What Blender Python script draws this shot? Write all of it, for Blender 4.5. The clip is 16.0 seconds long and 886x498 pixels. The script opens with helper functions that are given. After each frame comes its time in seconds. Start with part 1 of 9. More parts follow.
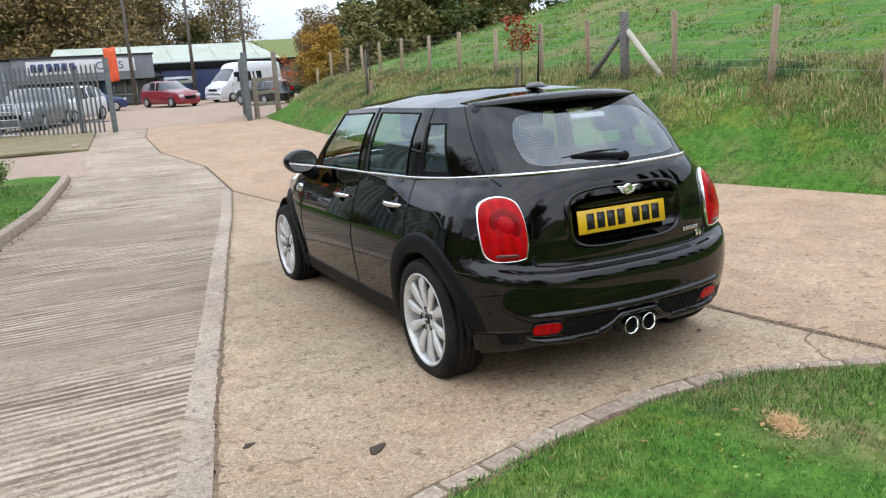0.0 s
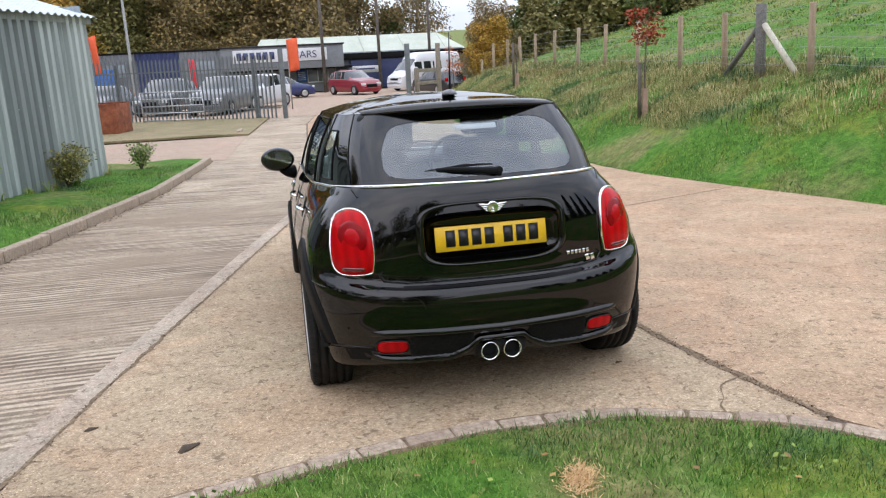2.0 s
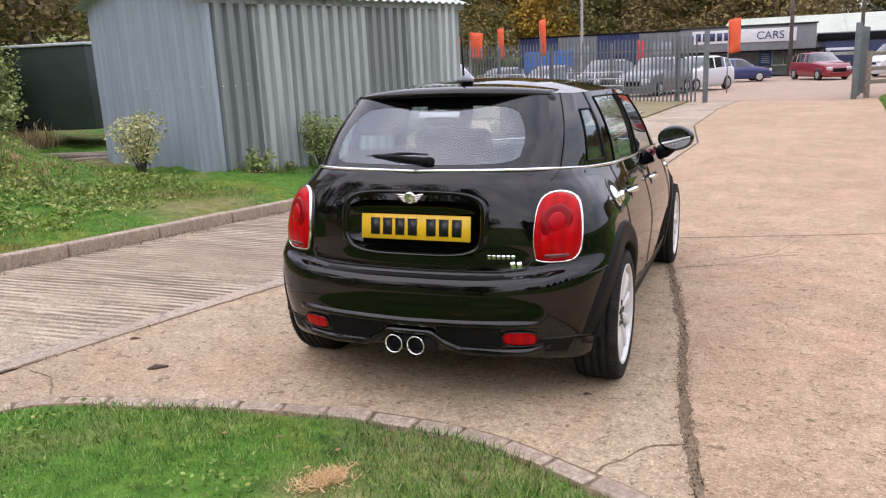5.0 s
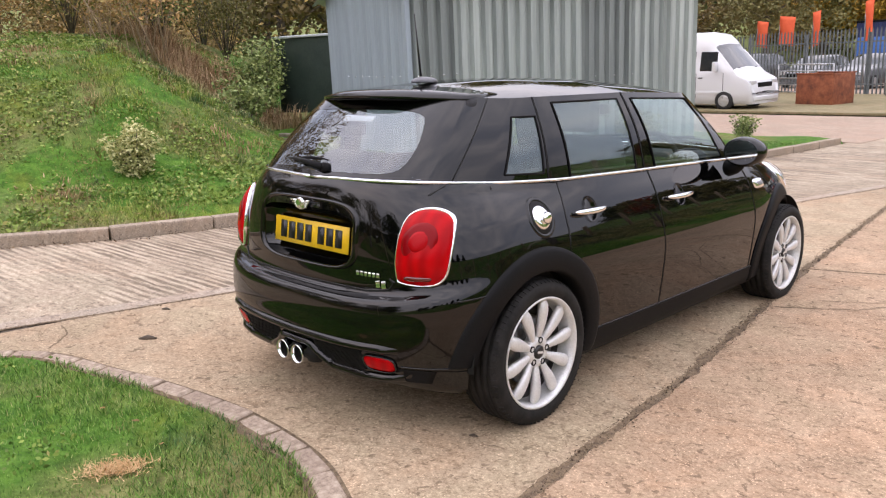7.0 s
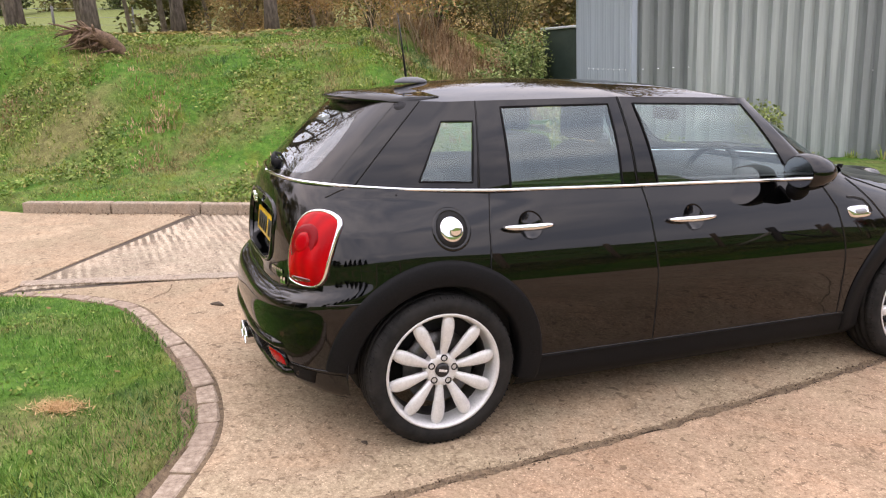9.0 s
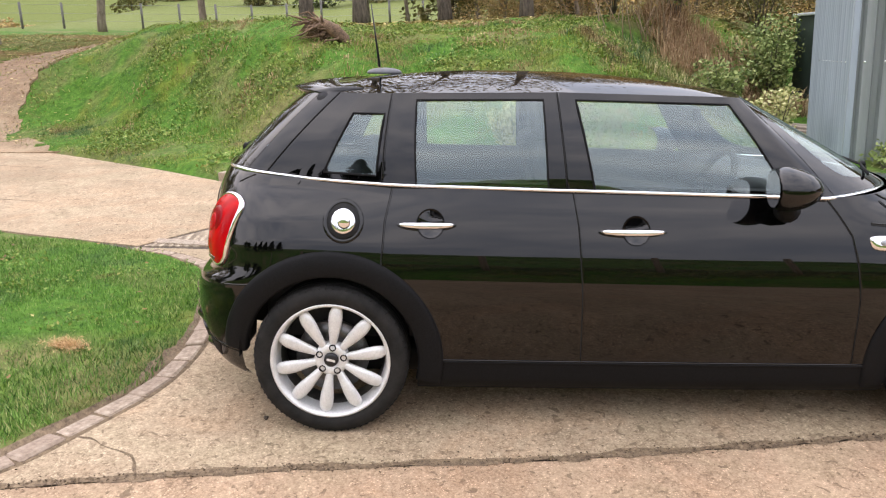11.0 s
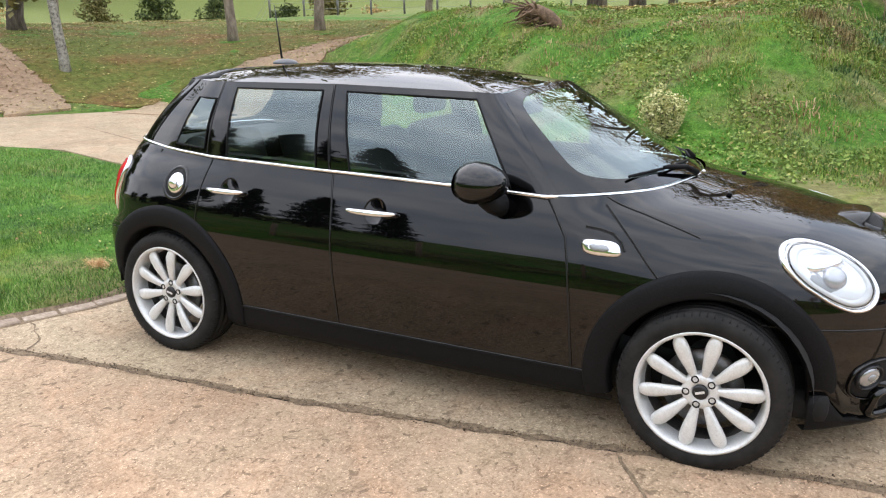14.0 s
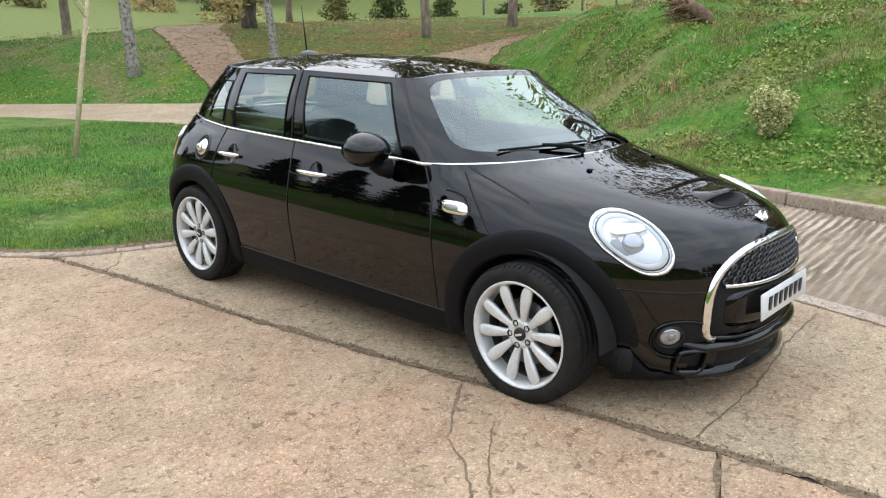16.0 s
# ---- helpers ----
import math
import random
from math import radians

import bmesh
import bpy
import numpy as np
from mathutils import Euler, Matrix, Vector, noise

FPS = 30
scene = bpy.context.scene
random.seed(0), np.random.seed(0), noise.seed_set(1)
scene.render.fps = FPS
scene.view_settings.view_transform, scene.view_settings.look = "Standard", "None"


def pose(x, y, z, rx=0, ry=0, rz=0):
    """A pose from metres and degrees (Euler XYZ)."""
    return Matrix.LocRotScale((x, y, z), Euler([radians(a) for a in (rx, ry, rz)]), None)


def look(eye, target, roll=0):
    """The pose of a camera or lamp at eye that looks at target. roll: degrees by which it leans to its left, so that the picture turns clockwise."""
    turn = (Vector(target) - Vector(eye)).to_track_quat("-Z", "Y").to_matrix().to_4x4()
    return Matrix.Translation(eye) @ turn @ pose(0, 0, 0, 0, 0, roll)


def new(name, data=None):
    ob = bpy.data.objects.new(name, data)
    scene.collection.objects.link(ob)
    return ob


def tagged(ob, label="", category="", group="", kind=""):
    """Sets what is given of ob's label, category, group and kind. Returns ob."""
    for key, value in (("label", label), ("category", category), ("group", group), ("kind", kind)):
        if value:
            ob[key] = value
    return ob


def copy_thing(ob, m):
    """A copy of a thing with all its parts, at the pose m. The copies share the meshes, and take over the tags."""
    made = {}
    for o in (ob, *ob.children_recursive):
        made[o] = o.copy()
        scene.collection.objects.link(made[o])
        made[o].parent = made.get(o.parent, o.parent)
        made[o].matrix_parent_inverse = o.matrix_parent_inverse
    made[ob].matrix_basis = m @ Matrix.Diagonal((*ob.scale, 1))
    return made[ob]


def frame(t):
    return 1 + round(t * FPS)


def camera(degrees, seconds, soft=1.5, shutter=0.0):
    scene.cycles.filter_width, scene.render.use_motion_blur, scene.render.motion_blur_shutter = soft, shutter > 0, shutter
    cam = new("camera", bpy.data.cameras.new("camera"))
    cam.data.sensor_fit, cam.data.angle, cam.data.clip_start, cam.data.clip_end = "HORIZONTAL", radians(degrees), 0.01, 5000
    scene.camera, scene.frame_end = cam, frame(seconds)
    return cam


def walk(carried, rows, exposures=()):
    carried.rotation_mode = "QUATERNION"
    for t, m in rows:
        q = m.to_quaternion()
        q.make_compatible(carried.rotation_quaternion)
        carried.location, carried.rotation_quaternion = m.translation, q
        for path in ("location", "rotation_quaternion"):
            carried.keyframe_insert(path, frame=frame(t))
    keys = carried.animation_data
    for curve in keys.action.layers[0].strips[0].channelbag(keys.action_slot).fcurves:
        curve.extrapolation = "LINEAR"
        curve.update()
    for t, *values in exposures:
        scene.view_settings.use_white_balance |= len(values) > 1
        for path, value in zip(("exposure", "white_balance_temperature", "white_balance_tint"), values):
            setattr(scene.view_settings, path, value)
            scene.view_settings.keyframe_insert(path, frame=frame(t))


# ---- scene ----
cam = camera(59.3, 16.0, 1.2)
METRES, EYE, TILT, LEAN, TURN = 12.87, 1.613, 0.0, 0.0, -26.1
ROWS = [
    (0.0, 0.0, 0.0, 0.0, -0.73, -14.17, 2.88),
    (0.5, 0.0273, 0.0073, 0.0009, 2.79, -14.19, 2.79),
    (1.0, 0.0571, 0.0071, 0.0006, 6.23, -14.2, 2.74),
    (1.5, 0.0847, 0.0118, -0.0012, 9.78, -14.21, 2.69),
    (2.0, 0.1151, 0.0204, 0.0008, 13.45, -14.21, 2.63),
    (2.5, 0.1449, 0.0249, -0.0005, 17.83, -14.16, 2.58),
    (3.0, 0.1669, 0.04, -0.0026, 23.81, -14.06, 2.57),
    (3.5, 0.1964, 0.0526, -0.0032, 29.84, -13.95, 2.56),
    (4.0, 0.2201, 0.069, -0.004, 35.2, -13.95, 2.53),
    (6.5, 0.314, 0.2078, -0.007, 65.53, -13.93, 2.55),
    (7.0, 0.3202, 0.2413, -0.0068, 70.49, -13.93, 2.52),
    (7.5, 0.3308, 0.2724, -0.0068, 76.67, -13.87, 2.55),
    (8.0, 0.3285, 0.3051, -0.0066, 83.32, -13.76, 2.58),
    (8.5, 0.3347, 0.3388, -0.0064, 89.84, -13.66, 2.59),
    (9.0, 0.3288, 0.3699, -0.0086, 95.12, -13.63, 2.59),
    (11.5, 0.2806, 0.5108, -0.0125, 122.39, -13.57, 2.08),
    (12.0, 0.2678, 0.5411, -0.0127, 128.12, -13.59, 2.05),
    (12.5, 0.2499, 0.5645, -0.0146, 133.39, -13.66, 1.98),
    (13.0, 0.2332, 0.592, -0.0143, 137.96, -13.72, 2.01),
    (13.5, 0.2173, 0.6213, -0.0144, 140.15, -13.86, 2.07),
    (14.0, 0.1999, 0.6426, -0.0147, 141.95, -13.97, 1.9),
    (14.5, 0.1855, 0.673, -0.0172, 145.52, -13.98, 1.72),
    (15.0, 0.1679, 0.6946, -0.0194, 150.22, -13.93, 1.67),
    (15.5, 0.1486, 0.7196, -0.0188, 154.33, -13.9, 1.65),
    (16.0, 0.1292, 0.7439, -0.0204, 158.62, -13.69, 1.65),
]
walk(cam, [(t, pose(-2.37, -3.378, EYE, TILT, LEAN, TURN) @ pose(METRES * x, METRES * y, METRES * z, 90 + pitch, roll, yaw)) for t, x, y, z, yaw, pitch, roll in ROWS],
     exposures=[(0.0, -0.15, 6300, 12), (2.5, -0.14, 6450, 18), (4.0, -0.12, 6550, 23), (7.0, 0.0, 6900, 25), (9.0, 0.12, 7100, 26), (12.5, 0.28, 6750, 16), (14.5, 0.14, 6550, 14), (16.0, -0.04, 6400, 11)])

# ---- light: overcast sky and a weak veiled sun ----
SUN_ELEVATION, SUN_TURN = radians(42), radians(215)
world = bpy.data.worlds.new("overcast_sky")
scene.world = world
world.use_nodes = True
wt = world.node_tree
wt.nodes.clear()
w_out = wt.nodes.new("ShaderNodeOutputWorld")
w_bg = wt.nodes.new("ShaderNodeBackground")
w_sky = wt.nodes.new("ShaderNodeTexSky")
w_sky.sky_type, w_sky.sun_disc = "NISHITA", False
w_sky.sun_elevation, w_sky.sun_rotation = SUN_ELEVATION, SUN_TURN
w_sky.air_density, w_sky.dust_density = 1.0, 2.0
w_co = wt.nodes.new("ShaderNodeTexCoord")
w_map = wt.nodes.new("ShaderNodeMapping")
w_map.inputs["Scale"].default_value = (1.0, 1.0, 2.6)
w_noise = wt.nodes.new("ShaderNodeTexNoise")
w_noise.inputs["Scale"].default_value, w_noise.inputs["Detail"].default_value = 2.6, 7.0
w_noise.inputs["Roughness"].default_value = 0.6
w_ramp = wt.nodes.new("ShaderNodeValToRGB")
w_ramp.color_ramp.elements[0].position, w_ramp.color_ramp.elements[1].position = 0.36, 0.66
w_ramp.color_ramp.elements[0].color = (4.9, 5.65, 6.7, 1)
w_ramp.color_ramp.elements[1].color = (9.1, 9.55, 9.95, 1)
w_mix = wt.nodes.new("ShaderNodeMixRGB")
w_mix.inputs["Fac"].default_value = 0.88
wt.links.new(w_co.outputs["Generated"], w_map.inputs["Vector"])
wt.links.new(w_map.outputs["Vector"], w_noise.inputs["Vector"])
wt.links.new(w_noise.outputs["Fac"], w_ramp.inputs["Fac"])
wt.links.new(w_sky.outputs["Color"], w_mix.inputs["Color1"])
wt.links.new(w_ramp.outputs["Color"], w_mix.inputs["Color2"])
# an overcast sky is brightest overhead
w_sep = wt.nodes.new("ShaderNodeSeparateXYZ")
w_up = wt.nodes.new("ShaderNodeMapRange")
w_up.inputs["From Min"].default_value, w_up.inputs["From Max"].default_value = 0.0, 0.8
w_up.inputs["To Min"].default_value, w_up.inputs["To Max"].default_value = 1.3, 2.6
w_mul = wt.nodes.new("ShaderNodeVectorMath")
w_mul.operation = "SCALE"
wt.links.new(w_co.outputs["Generated"], w_sep.inputs["Vector"])
wt.links.new(w_sep.outputs["Z"], w_up.inputs["Value"])
wt.links.new(w_mix.outputs["Color"], w_mul.inputs[0])
wt.links.new(w_up.outputs["Result"], w_mul.inputs["Scale"])
wt.links.new(w_mul.outputs["Vector"], w_bg.inputs["Color"])
wt.links.new(w_bg.outputs["Background"], w_out.inputs["Surface"])
w_bg.inputs["Strength"].default_value = 0.125

sun = new("sun", bpy.data.lights.new("sun", "SUN"))
sun.data.energy, sun.data.angle, sun.data.color = 0.6, radians(110), (1.0, 0.96, 0.9)
sun.matrix_world = look((math.sin(SUN_TURN) * math.cos(SUN_ELEVATION), math.cos(SUN_TURN) * math.cos(SUN_ELEVATION), math.sin(SUN_ELEVATION)), (0, 0, 0))


# ---- materials ----
def mat(name, color, rough=0.6, metal=0.0, spec=0.5, coat=0.0):
    m = bpy.data.materials.new(name)
    m.use_nodes = True
    b = m.node_tree.nodes["Principled BSDF"]
    b.inputs["Base Color"].default_value = (*color, 1)
    b.inputs["Roughness"].default_value = rough
    b.inputs["Metallic"].default_value = metal
    b.inputs["Specular IOR Level"].default_value = spec
    b.inputs["Coat Weight"].default_value = coat
    b.inputs["Coat Roughness"].default_value = 0.02
    return m


def node(m, kind, **sets):
    n = m.node_tree.nodes.new(kind)
    for k, v in sets.items():
        n.inputs[k.replace("_", " ")].default_value = v
    return n


def wire(m, a, b):
    m.node_tree.links.new(a, b)


def coords(m, scale=(1, 1, 1), turn=0.0):
    c = node(m, "ShaderNodeTexCoord")
    p = node(m, "ShaderNodeMapping")
    p.inputs["Scale"].default_value = scale
    p.inputs["Rotation"].default_value = (0, 0, radians(turn))
    wire(m, c.outputs["Object"], p.inputs["Vector"])
    return p.outputs["Vector"]


def noise_tex(m, vec, scale, detail=5.0, rough=0.6, distort=0.0):
    n = node(m, "ShaderNodeTexNoise", Scale=scale, Detail=detail, Roughness=rough, Distortion=distort)
    wire(m, vec, n.inputs["Vector"])
    return n.outputs["Fac"]


def ramp(m, fac, stops):
    r = node(m, "ShaderNodeValToRGB")
    e = r.color_ramp.elements
    while len(e) < len(stops):
        e.new(0.5)
    for el, (p, c) in zip(e, stops):
        el.position = p
        el.color = (*c, 1) if len(c) == 3 else c
    wire(m, fac, r.inputs["Fac"])
    return r.outputs["Color"]


def mixc(m, fac, a, b, blend="MIX"):
    n = m.node_tree.nodes.new("ShaderNodeMixRGB")
    n.blend_type = blend
    for sock, v in ((n.inputs["Fac"], fac), (n.inputs["Color1"], a), (n.inputs["Color2"], b)):
        if isinstance(v, (int, float)):
            sock.default_value = v
        elif isinstance(v, tuple):
            sock.default_value = (*v, 1)
        else:
            wire(m, v, sock)
    return n.outputs["Color"]


def base(m, col):
    wire(m, col, m.node_tree.nodes["Principled BSDF"].inputs["Base Color"])


def rough_from(m, fac, lo, hi):
    n = node(m, "ShaderNodeMapRange")
    n.inputs["To Min"].default_value, n.inputs["To Max"].default_value = lo, hi
    wire(m, fac, n.inputs["Value"])
    wire(m, n.outputs["Result"], m.node_tree.nodes["Principled BSDF"].inputs["Roughness"])


def bump(m, fac, strength=0.3, dist=0.01, prev=None):
    n = node(m, "ShaderNodeBump", Strength=strength, Distance=dist)
    wire(m, fac, n.inputs["Height"])
    if prev:
        wire(m, prev, n.inputs["Normal"])
    wire(m, n.outputs["Normal"], m.node_tree.nodes["Principled BSDF"].inputs["Normal"])
    return n.outputs["Normal"]


def rand_obj(m):
    return node(m, "ShaderNodeObjectInfo").outputs["Random"]


def rand_island(m):
    return node(m, "ShaderNodeNewGeometry").outputs["Random Per Island"]


def mat_noise(name, a, b, scale, rough=0.8, bumps=0.2, dist=0.005, fine=8.0, spread=0.12, metal=0.0):
    """Two-scale mottled surface between the colours a and b."""
    m = mat(name, a, rough, metal)
    v = coords(m)
    big, small = noise_tex(m, v, scale), noise_tex(m, v, scale * fine, 3.0)
    both = mixc(m, 0.4, big, small)
    base(m, ramp(m, both, [(0.5 - spread, a), (0.5 + spread, b)]))
    rough_from(m, small, max(rough - 0.15, 0.02), min(rough + 0.1, 1))
    if bumps:
        bump(m, small, bumps, dist)
    return m


def concrete(name, pale, mid, dark, ribs=0.0, turn=0.0, stain=0.5, grain=0.35):
    """Weathered concrete: broad stains, mottling, aggregate, scratches and pits, and brush ribs where wanted."""
    m = mat(name, mid, 0.85, spec=0.25)
    v = coords(m)
    big = noise_tex(m, v, 0.7, 8, 0.7, 0.8)
    med = noise_tex(m, v, 2.6, 10, 0.8, 0.5)
    fine = noise_tex(m, v, 30, 7, 0.8, 0.6)
    grit = noise_tex(m, v, 80, 5, 0.75)
    col = ramp(m, mixc(m, 0.5, med, fine), [(0.385, dark), (0.48, mid), (0.575, pale)])
    col = mixc(m, ramp(m, big, [(0.4, (stain, stain, stain)), (0.56, (0, 0, 0))]), col, dark)
    flecks = ramp(m, grit, [(0.34, tuple(c * 0.35 for c in dark)), (0.45, tuple(c * 0.85 for c in mid)), (0.56, mid), (0.66, tuple(min(c * 1.6, 0.9) for c in pale))])
    col = mixc(m, 0.4, col, flecks)
    # brown scuffs a hand's width across and thin scratches
    scuff = noise_tex(m, coords(m, (1.0, 1.7, 1), 35), 5.5, 8, 0.78, 1.6)
    col = mixc(m, ramp(m, scuff, [(0.53, (0, 0, 0)), (0.67, (0.7, 0.7, 0.7))]), col, tuple(c * 0.8 for c in dark))
    scratch = noise_tex(m, coords(m, (3.2, 26, 1), 62), 1.0, 5, 0.75, 0.9)
    col = mixc(m, ramp(m, scratch, [(0.66, (0, 0, 0)), (0.74, (0.45, 0.45, 0.45))]), col, tuple(c * 0.6 for c in dark))
    # pale chips of aggregate and dark pits
    chips = node(m, "ShaderNodeTexVoronoi", Scale=78.0, Randomness=1.0)
    wire(m, v, chips.inputs["Vector"])
    few = ramp(m, noise_tex(m, v, 17, 2), [(0.46, (0, 0, 0)), (0.56, (1, 1, 1))])
    chip = ramp(m, chips.outputs["Distance"], [(0.14, (0.7, 0.7, 0.7)), (0.3, (0, 0, 0))])
    col = mixc(m, mixc(m, 1.0, chip, few, "MULTIPLY"), col, tuple(min(c * 1.55, 0.85) for c in pale))
    pits = node(m, "ShaderNodeTexVoronoi", Scale=13.0)
    wire(m, v, pits.inputs["Vector"])
    col = mixc(m, ramp(m, pits.outputs["Distance"], [(0.035, (0.6, 0.6, 0.6)), (0.09, (0, 0, 0))]), col, tuple(c * 0.45 for c in dark))
    # the mottle of worn aggregate, a finger's width across
    stone = mixc(m, 0.4, noise_tex(m, v, 52, 4, 0.66, 0.4), noise_tex(m, v, 120, 3, 0.6))
    col = mixc(m, grain, col, ramp(m, stone, [(0.37, (0.5, 0.44, 0.38)), (0.46, (0.86, 0.83, 0.8)), (0.55, (1.14, 1.13, 1.12)), (0.64, (1.55, 1.52, 1.5))]), "MULTIPLY")
    spots = noise_tex(m, v, 21, 3, 0.6, 0.8)
    col = mixc(m, ramp(m, spots, [(0.6, (0, 0, 0)), (0.66, (0.7, 0.7, 0.7))]), col, tuple(c * 0.6 for c in dark))
    col = mixc(m, 1.0, col, ramp(m, noise_tex(m, v, 1.6, 7, 0.7, 0.7), [(0.4, (1.07, 1.0, 0.96)), (0.5, (1.03, 1.01, 1.0)), (0.6, (0.99, 1.0, 0.975))]), "MULTIPLY")
    height = mixc(m, 0.5, mixc(m, 0.4, fine, grit), stone)
    if ribs:
        wave = node(m, "ShaderNodeTexWave", Scale=4.6, Distortion=3.0, Detail=5.0)
        wave.bands_direction = "Y"
        wire(m, coords(m, (0.55, 1, 1), turn), wave.inputs["Vector"])
        band = noise_tex(m, coords(m, (0.8, 8.5, 1), turn), 1.0, 8, 0.74, 0.15)
        streak = mixc(m, 0.12, mixc(m, 0.55, band, noise_tex(m, coords(m, (1.2, 25, 1), turn), 1.0, 6, 0.72, 0.1)), wave.outputs["Fac"])
        wet = noise_tex(m, coords(m, (0.5, 0.9, 1), turn), 1.0, 9, 0.72)
        mask = ramp(m, wet, [(0.42, (0.06, 0.06, 0.06)), (0.58, (1, 1, 1))])
        lines = ramp(m, streak, [(0.465, (ribs, ribs, ribs)), (0.515, (0, 0, 0))])
        span = node(m, "ShaderNodeSeparateXYZ")
        wire(m, v, span.inputs["Vector"])
        near, gone = node(m, "ShaderNodeMapRange"), node(m, "ShaderNodeMapRange")
        near.inputs["From Min"].default_value, near.inputs["From Max"].default_value = -0.4, 1.6
        gone.inputs["From Min"].default_value, gone.inputs["From Max"].default_value = 9.0, 5.5
        for q in (near, gone):
            q.inputs["To Min"].default_value = 0.25
            wire(m, span.outputs["Y"], q.inputs["Value"])
        wash = mixc(m, 1.0, near.outputs["Result"], gone.outputs["Result"], "MULTIPLY")
        damp = ramp(m, noise_tex(m, coords(m, (0.32, 0.6, 1), turn), 1.0, 9, 0.75, 0.3), [(0.34, (0.15, 0.15, 0.15)), (0.53, (0.9, 0.9, 0.9))])
        col = mixc(m, mixc(m, 1.0, damp, wash, "MULTIPLY"), col, tuple(c * 1.9 for c in dark))
        col = mixc(m, mixc(m, 1.0, lines, mask, "MULTIPLY"), col, dark)
        col = mixc(m, mixc(m, 1.0, ramp(m, streak, [(0.53, (0, 0, 0)), (0.57, (0.55, 0.55, 0.55))]), mask, "MULTIPLY"), col, pale)
        height = mixc(m, 0.5, height, streak)
    base(m, col)
    rough_from(m, med, 0.75, 0.95)
    bump(m, height, 0.85, 0.007)
    return m


def glass(name, tint, rough=0.0, sheen=0.1, shine=(0.7, 0.91, 0.93)):
    """Thin tinted pane: Fresnel gloss over a tinted see-through layer."""
    m = bpy.data.materials.new(name)
    m.use_nodes = True
    m.node_tree.nodes.clear()
    o = node(m, "ShaderNodeOutputMaterial")
    mx = node(m, "ShaderNodeMixShader")
    tr = node(m, "ShaderNodeBsdfTransparent", Color=(*tint, 1))
    gl = node(m, "ShaderNodeBsdfGlossy", Roughness=rough, Color=(*shine, 1))
    lw = node(m, "ShaderNodeLayerWeight", Blend=0.5)
    pw = node(m, "ShaderNodeMath")
    pw.operation = "POWER"
    pw.inputs[1].default_value = 4.0
    fr = node(m, "ShaderNodeMapRange")
    fr.inputs["To Min"].default_value, fr.inputs["To Max"].default_value = sheen, 1.0
    wire(m, lw.outputs["Facing"], pw.inputs[0])
    wire(m, pw.outputs["Value"], fr.inputs["Value"])
    wire(m, fr.outputs["Result"], mx.inputs["Fac"])
    wire(m, tr.outputs["BSDF"], mx.inputs[1])
    wire(m, gl.outputs["BSDF"], mx.inputs[2])
    wire(m, mx.outputs["Shader"], o.inputs["Surface"])
    return m


def foliage(name, stops, rough=0.6, island=True, patches=()):
    """Leaves or blades coloured one by one; patches are (size, from, to, stops) of other growth among them."""
    m = mat(name, stops[0][1], rough, spec=0.25)
    f = rand_island(m) if island else rand_obj(m)
    col = ramp(m, f, stops)
    for k, (scale, lo, hi, other) in enumerate(patches):
        where = ramp(m, noise_tex(m, coords(m, (1, 1, 1), 40 * k + 15), scale, 6, 0.65, 0.5), [(lo, (0, 0, 0)), (hi, (1, 1, 1))])
        col = mixc(m, where, col, ramp(m, f, other))
    base(m, col)
    return m


def corrugated(name, a, b, streaks=0.5):
    m = mat(name, a, 0.5, 0.0)
    v = coords(m)
    vs = coords(m, (9, 9, 0.5))
    r = rand_obj(m)
    tone = ramp(m, r, [(0.0, a), (1.0, b)])
    drip = noise_tex(m, vs, 1.0, 4, 0.6)
    col = mixc(m, ramp(m, drip, [(0.38, (streaks, streaks, streaks)), (0.62, (0, 0, 0))]), tone, tuple(c * 0.6 for c in a))
    spots = ramp(m, noise_tex(m, v, 14, 5), [(0.62, (0, 0, 0)), (0.74, (0.35, 0.35, 0.35))])
    base(m, mixc(m, spots, col, (0.3, 0.31, 0.28)))
    rough_from(m, noise_tex(m, v, 6), 0.38, 0.68)
    return m


M = {}
M["road_grey"] = concrete("ribbed_grey_concrete", (0.64, 0.54, 0.415), (0.5, 0.412, 0.308), (0.125, 0.094, 0.066), 0.9, -8, 0.5, 0.75)
M["road_tan"] = concrete("tan_concrete", (0.52, 0.415, 0.29), (0.41, 0.32, 0.217), (0.22, 0.158, 0.1), 0, 0, 0.5, 0.6)
M["road_pink"] = concrete("pinkish_concrete", (0.545, 0.4, 0.275), (0.412, 0.294, 0.194), (0.206, 0.138, 0.085), 0, 0, 0.4, 0.42)
M["strip"] = concrete("pale_concrete_strip", (0.5, 0.43, 0.345), (0.41, 0.345, 0.275), (0.2, 0.158, 0.12), 0, 0, 0.4)
M["yard"] = concrete("yard_concrete", (0.47, 0.36, 0.28), (0.38, 0.29, 0.22), (0.25, 0.185, 0.14))
M["kerb"] = concrete("kerb_concrete", (0.5, 0.42, 0.33), (0.38, 0.315, 0.245), (0.19, 0.15, 0.11))
M["gravel"] = concrete("gritty_earth", (0.36, 0.29, 0.19), (0.24, 0.2, 0.11), (0.12, 0.12, 0.05), 0, 0, 0.7)
m = M["paver"] = mat("worn_paver", (0.3, 0.22, 0.17), 0.9, spec=0.2)
v = coords(m)
pv_n = noise_tex(m, v, 22, 7, 0.75)
pv_a = ramp(m, pv_n, [(0.34, (0.2, 0.15, 0.11)), (0.5, (0.4, 0.315, 0.24)), (0.66, (0.55, 0.45, 0.35))])
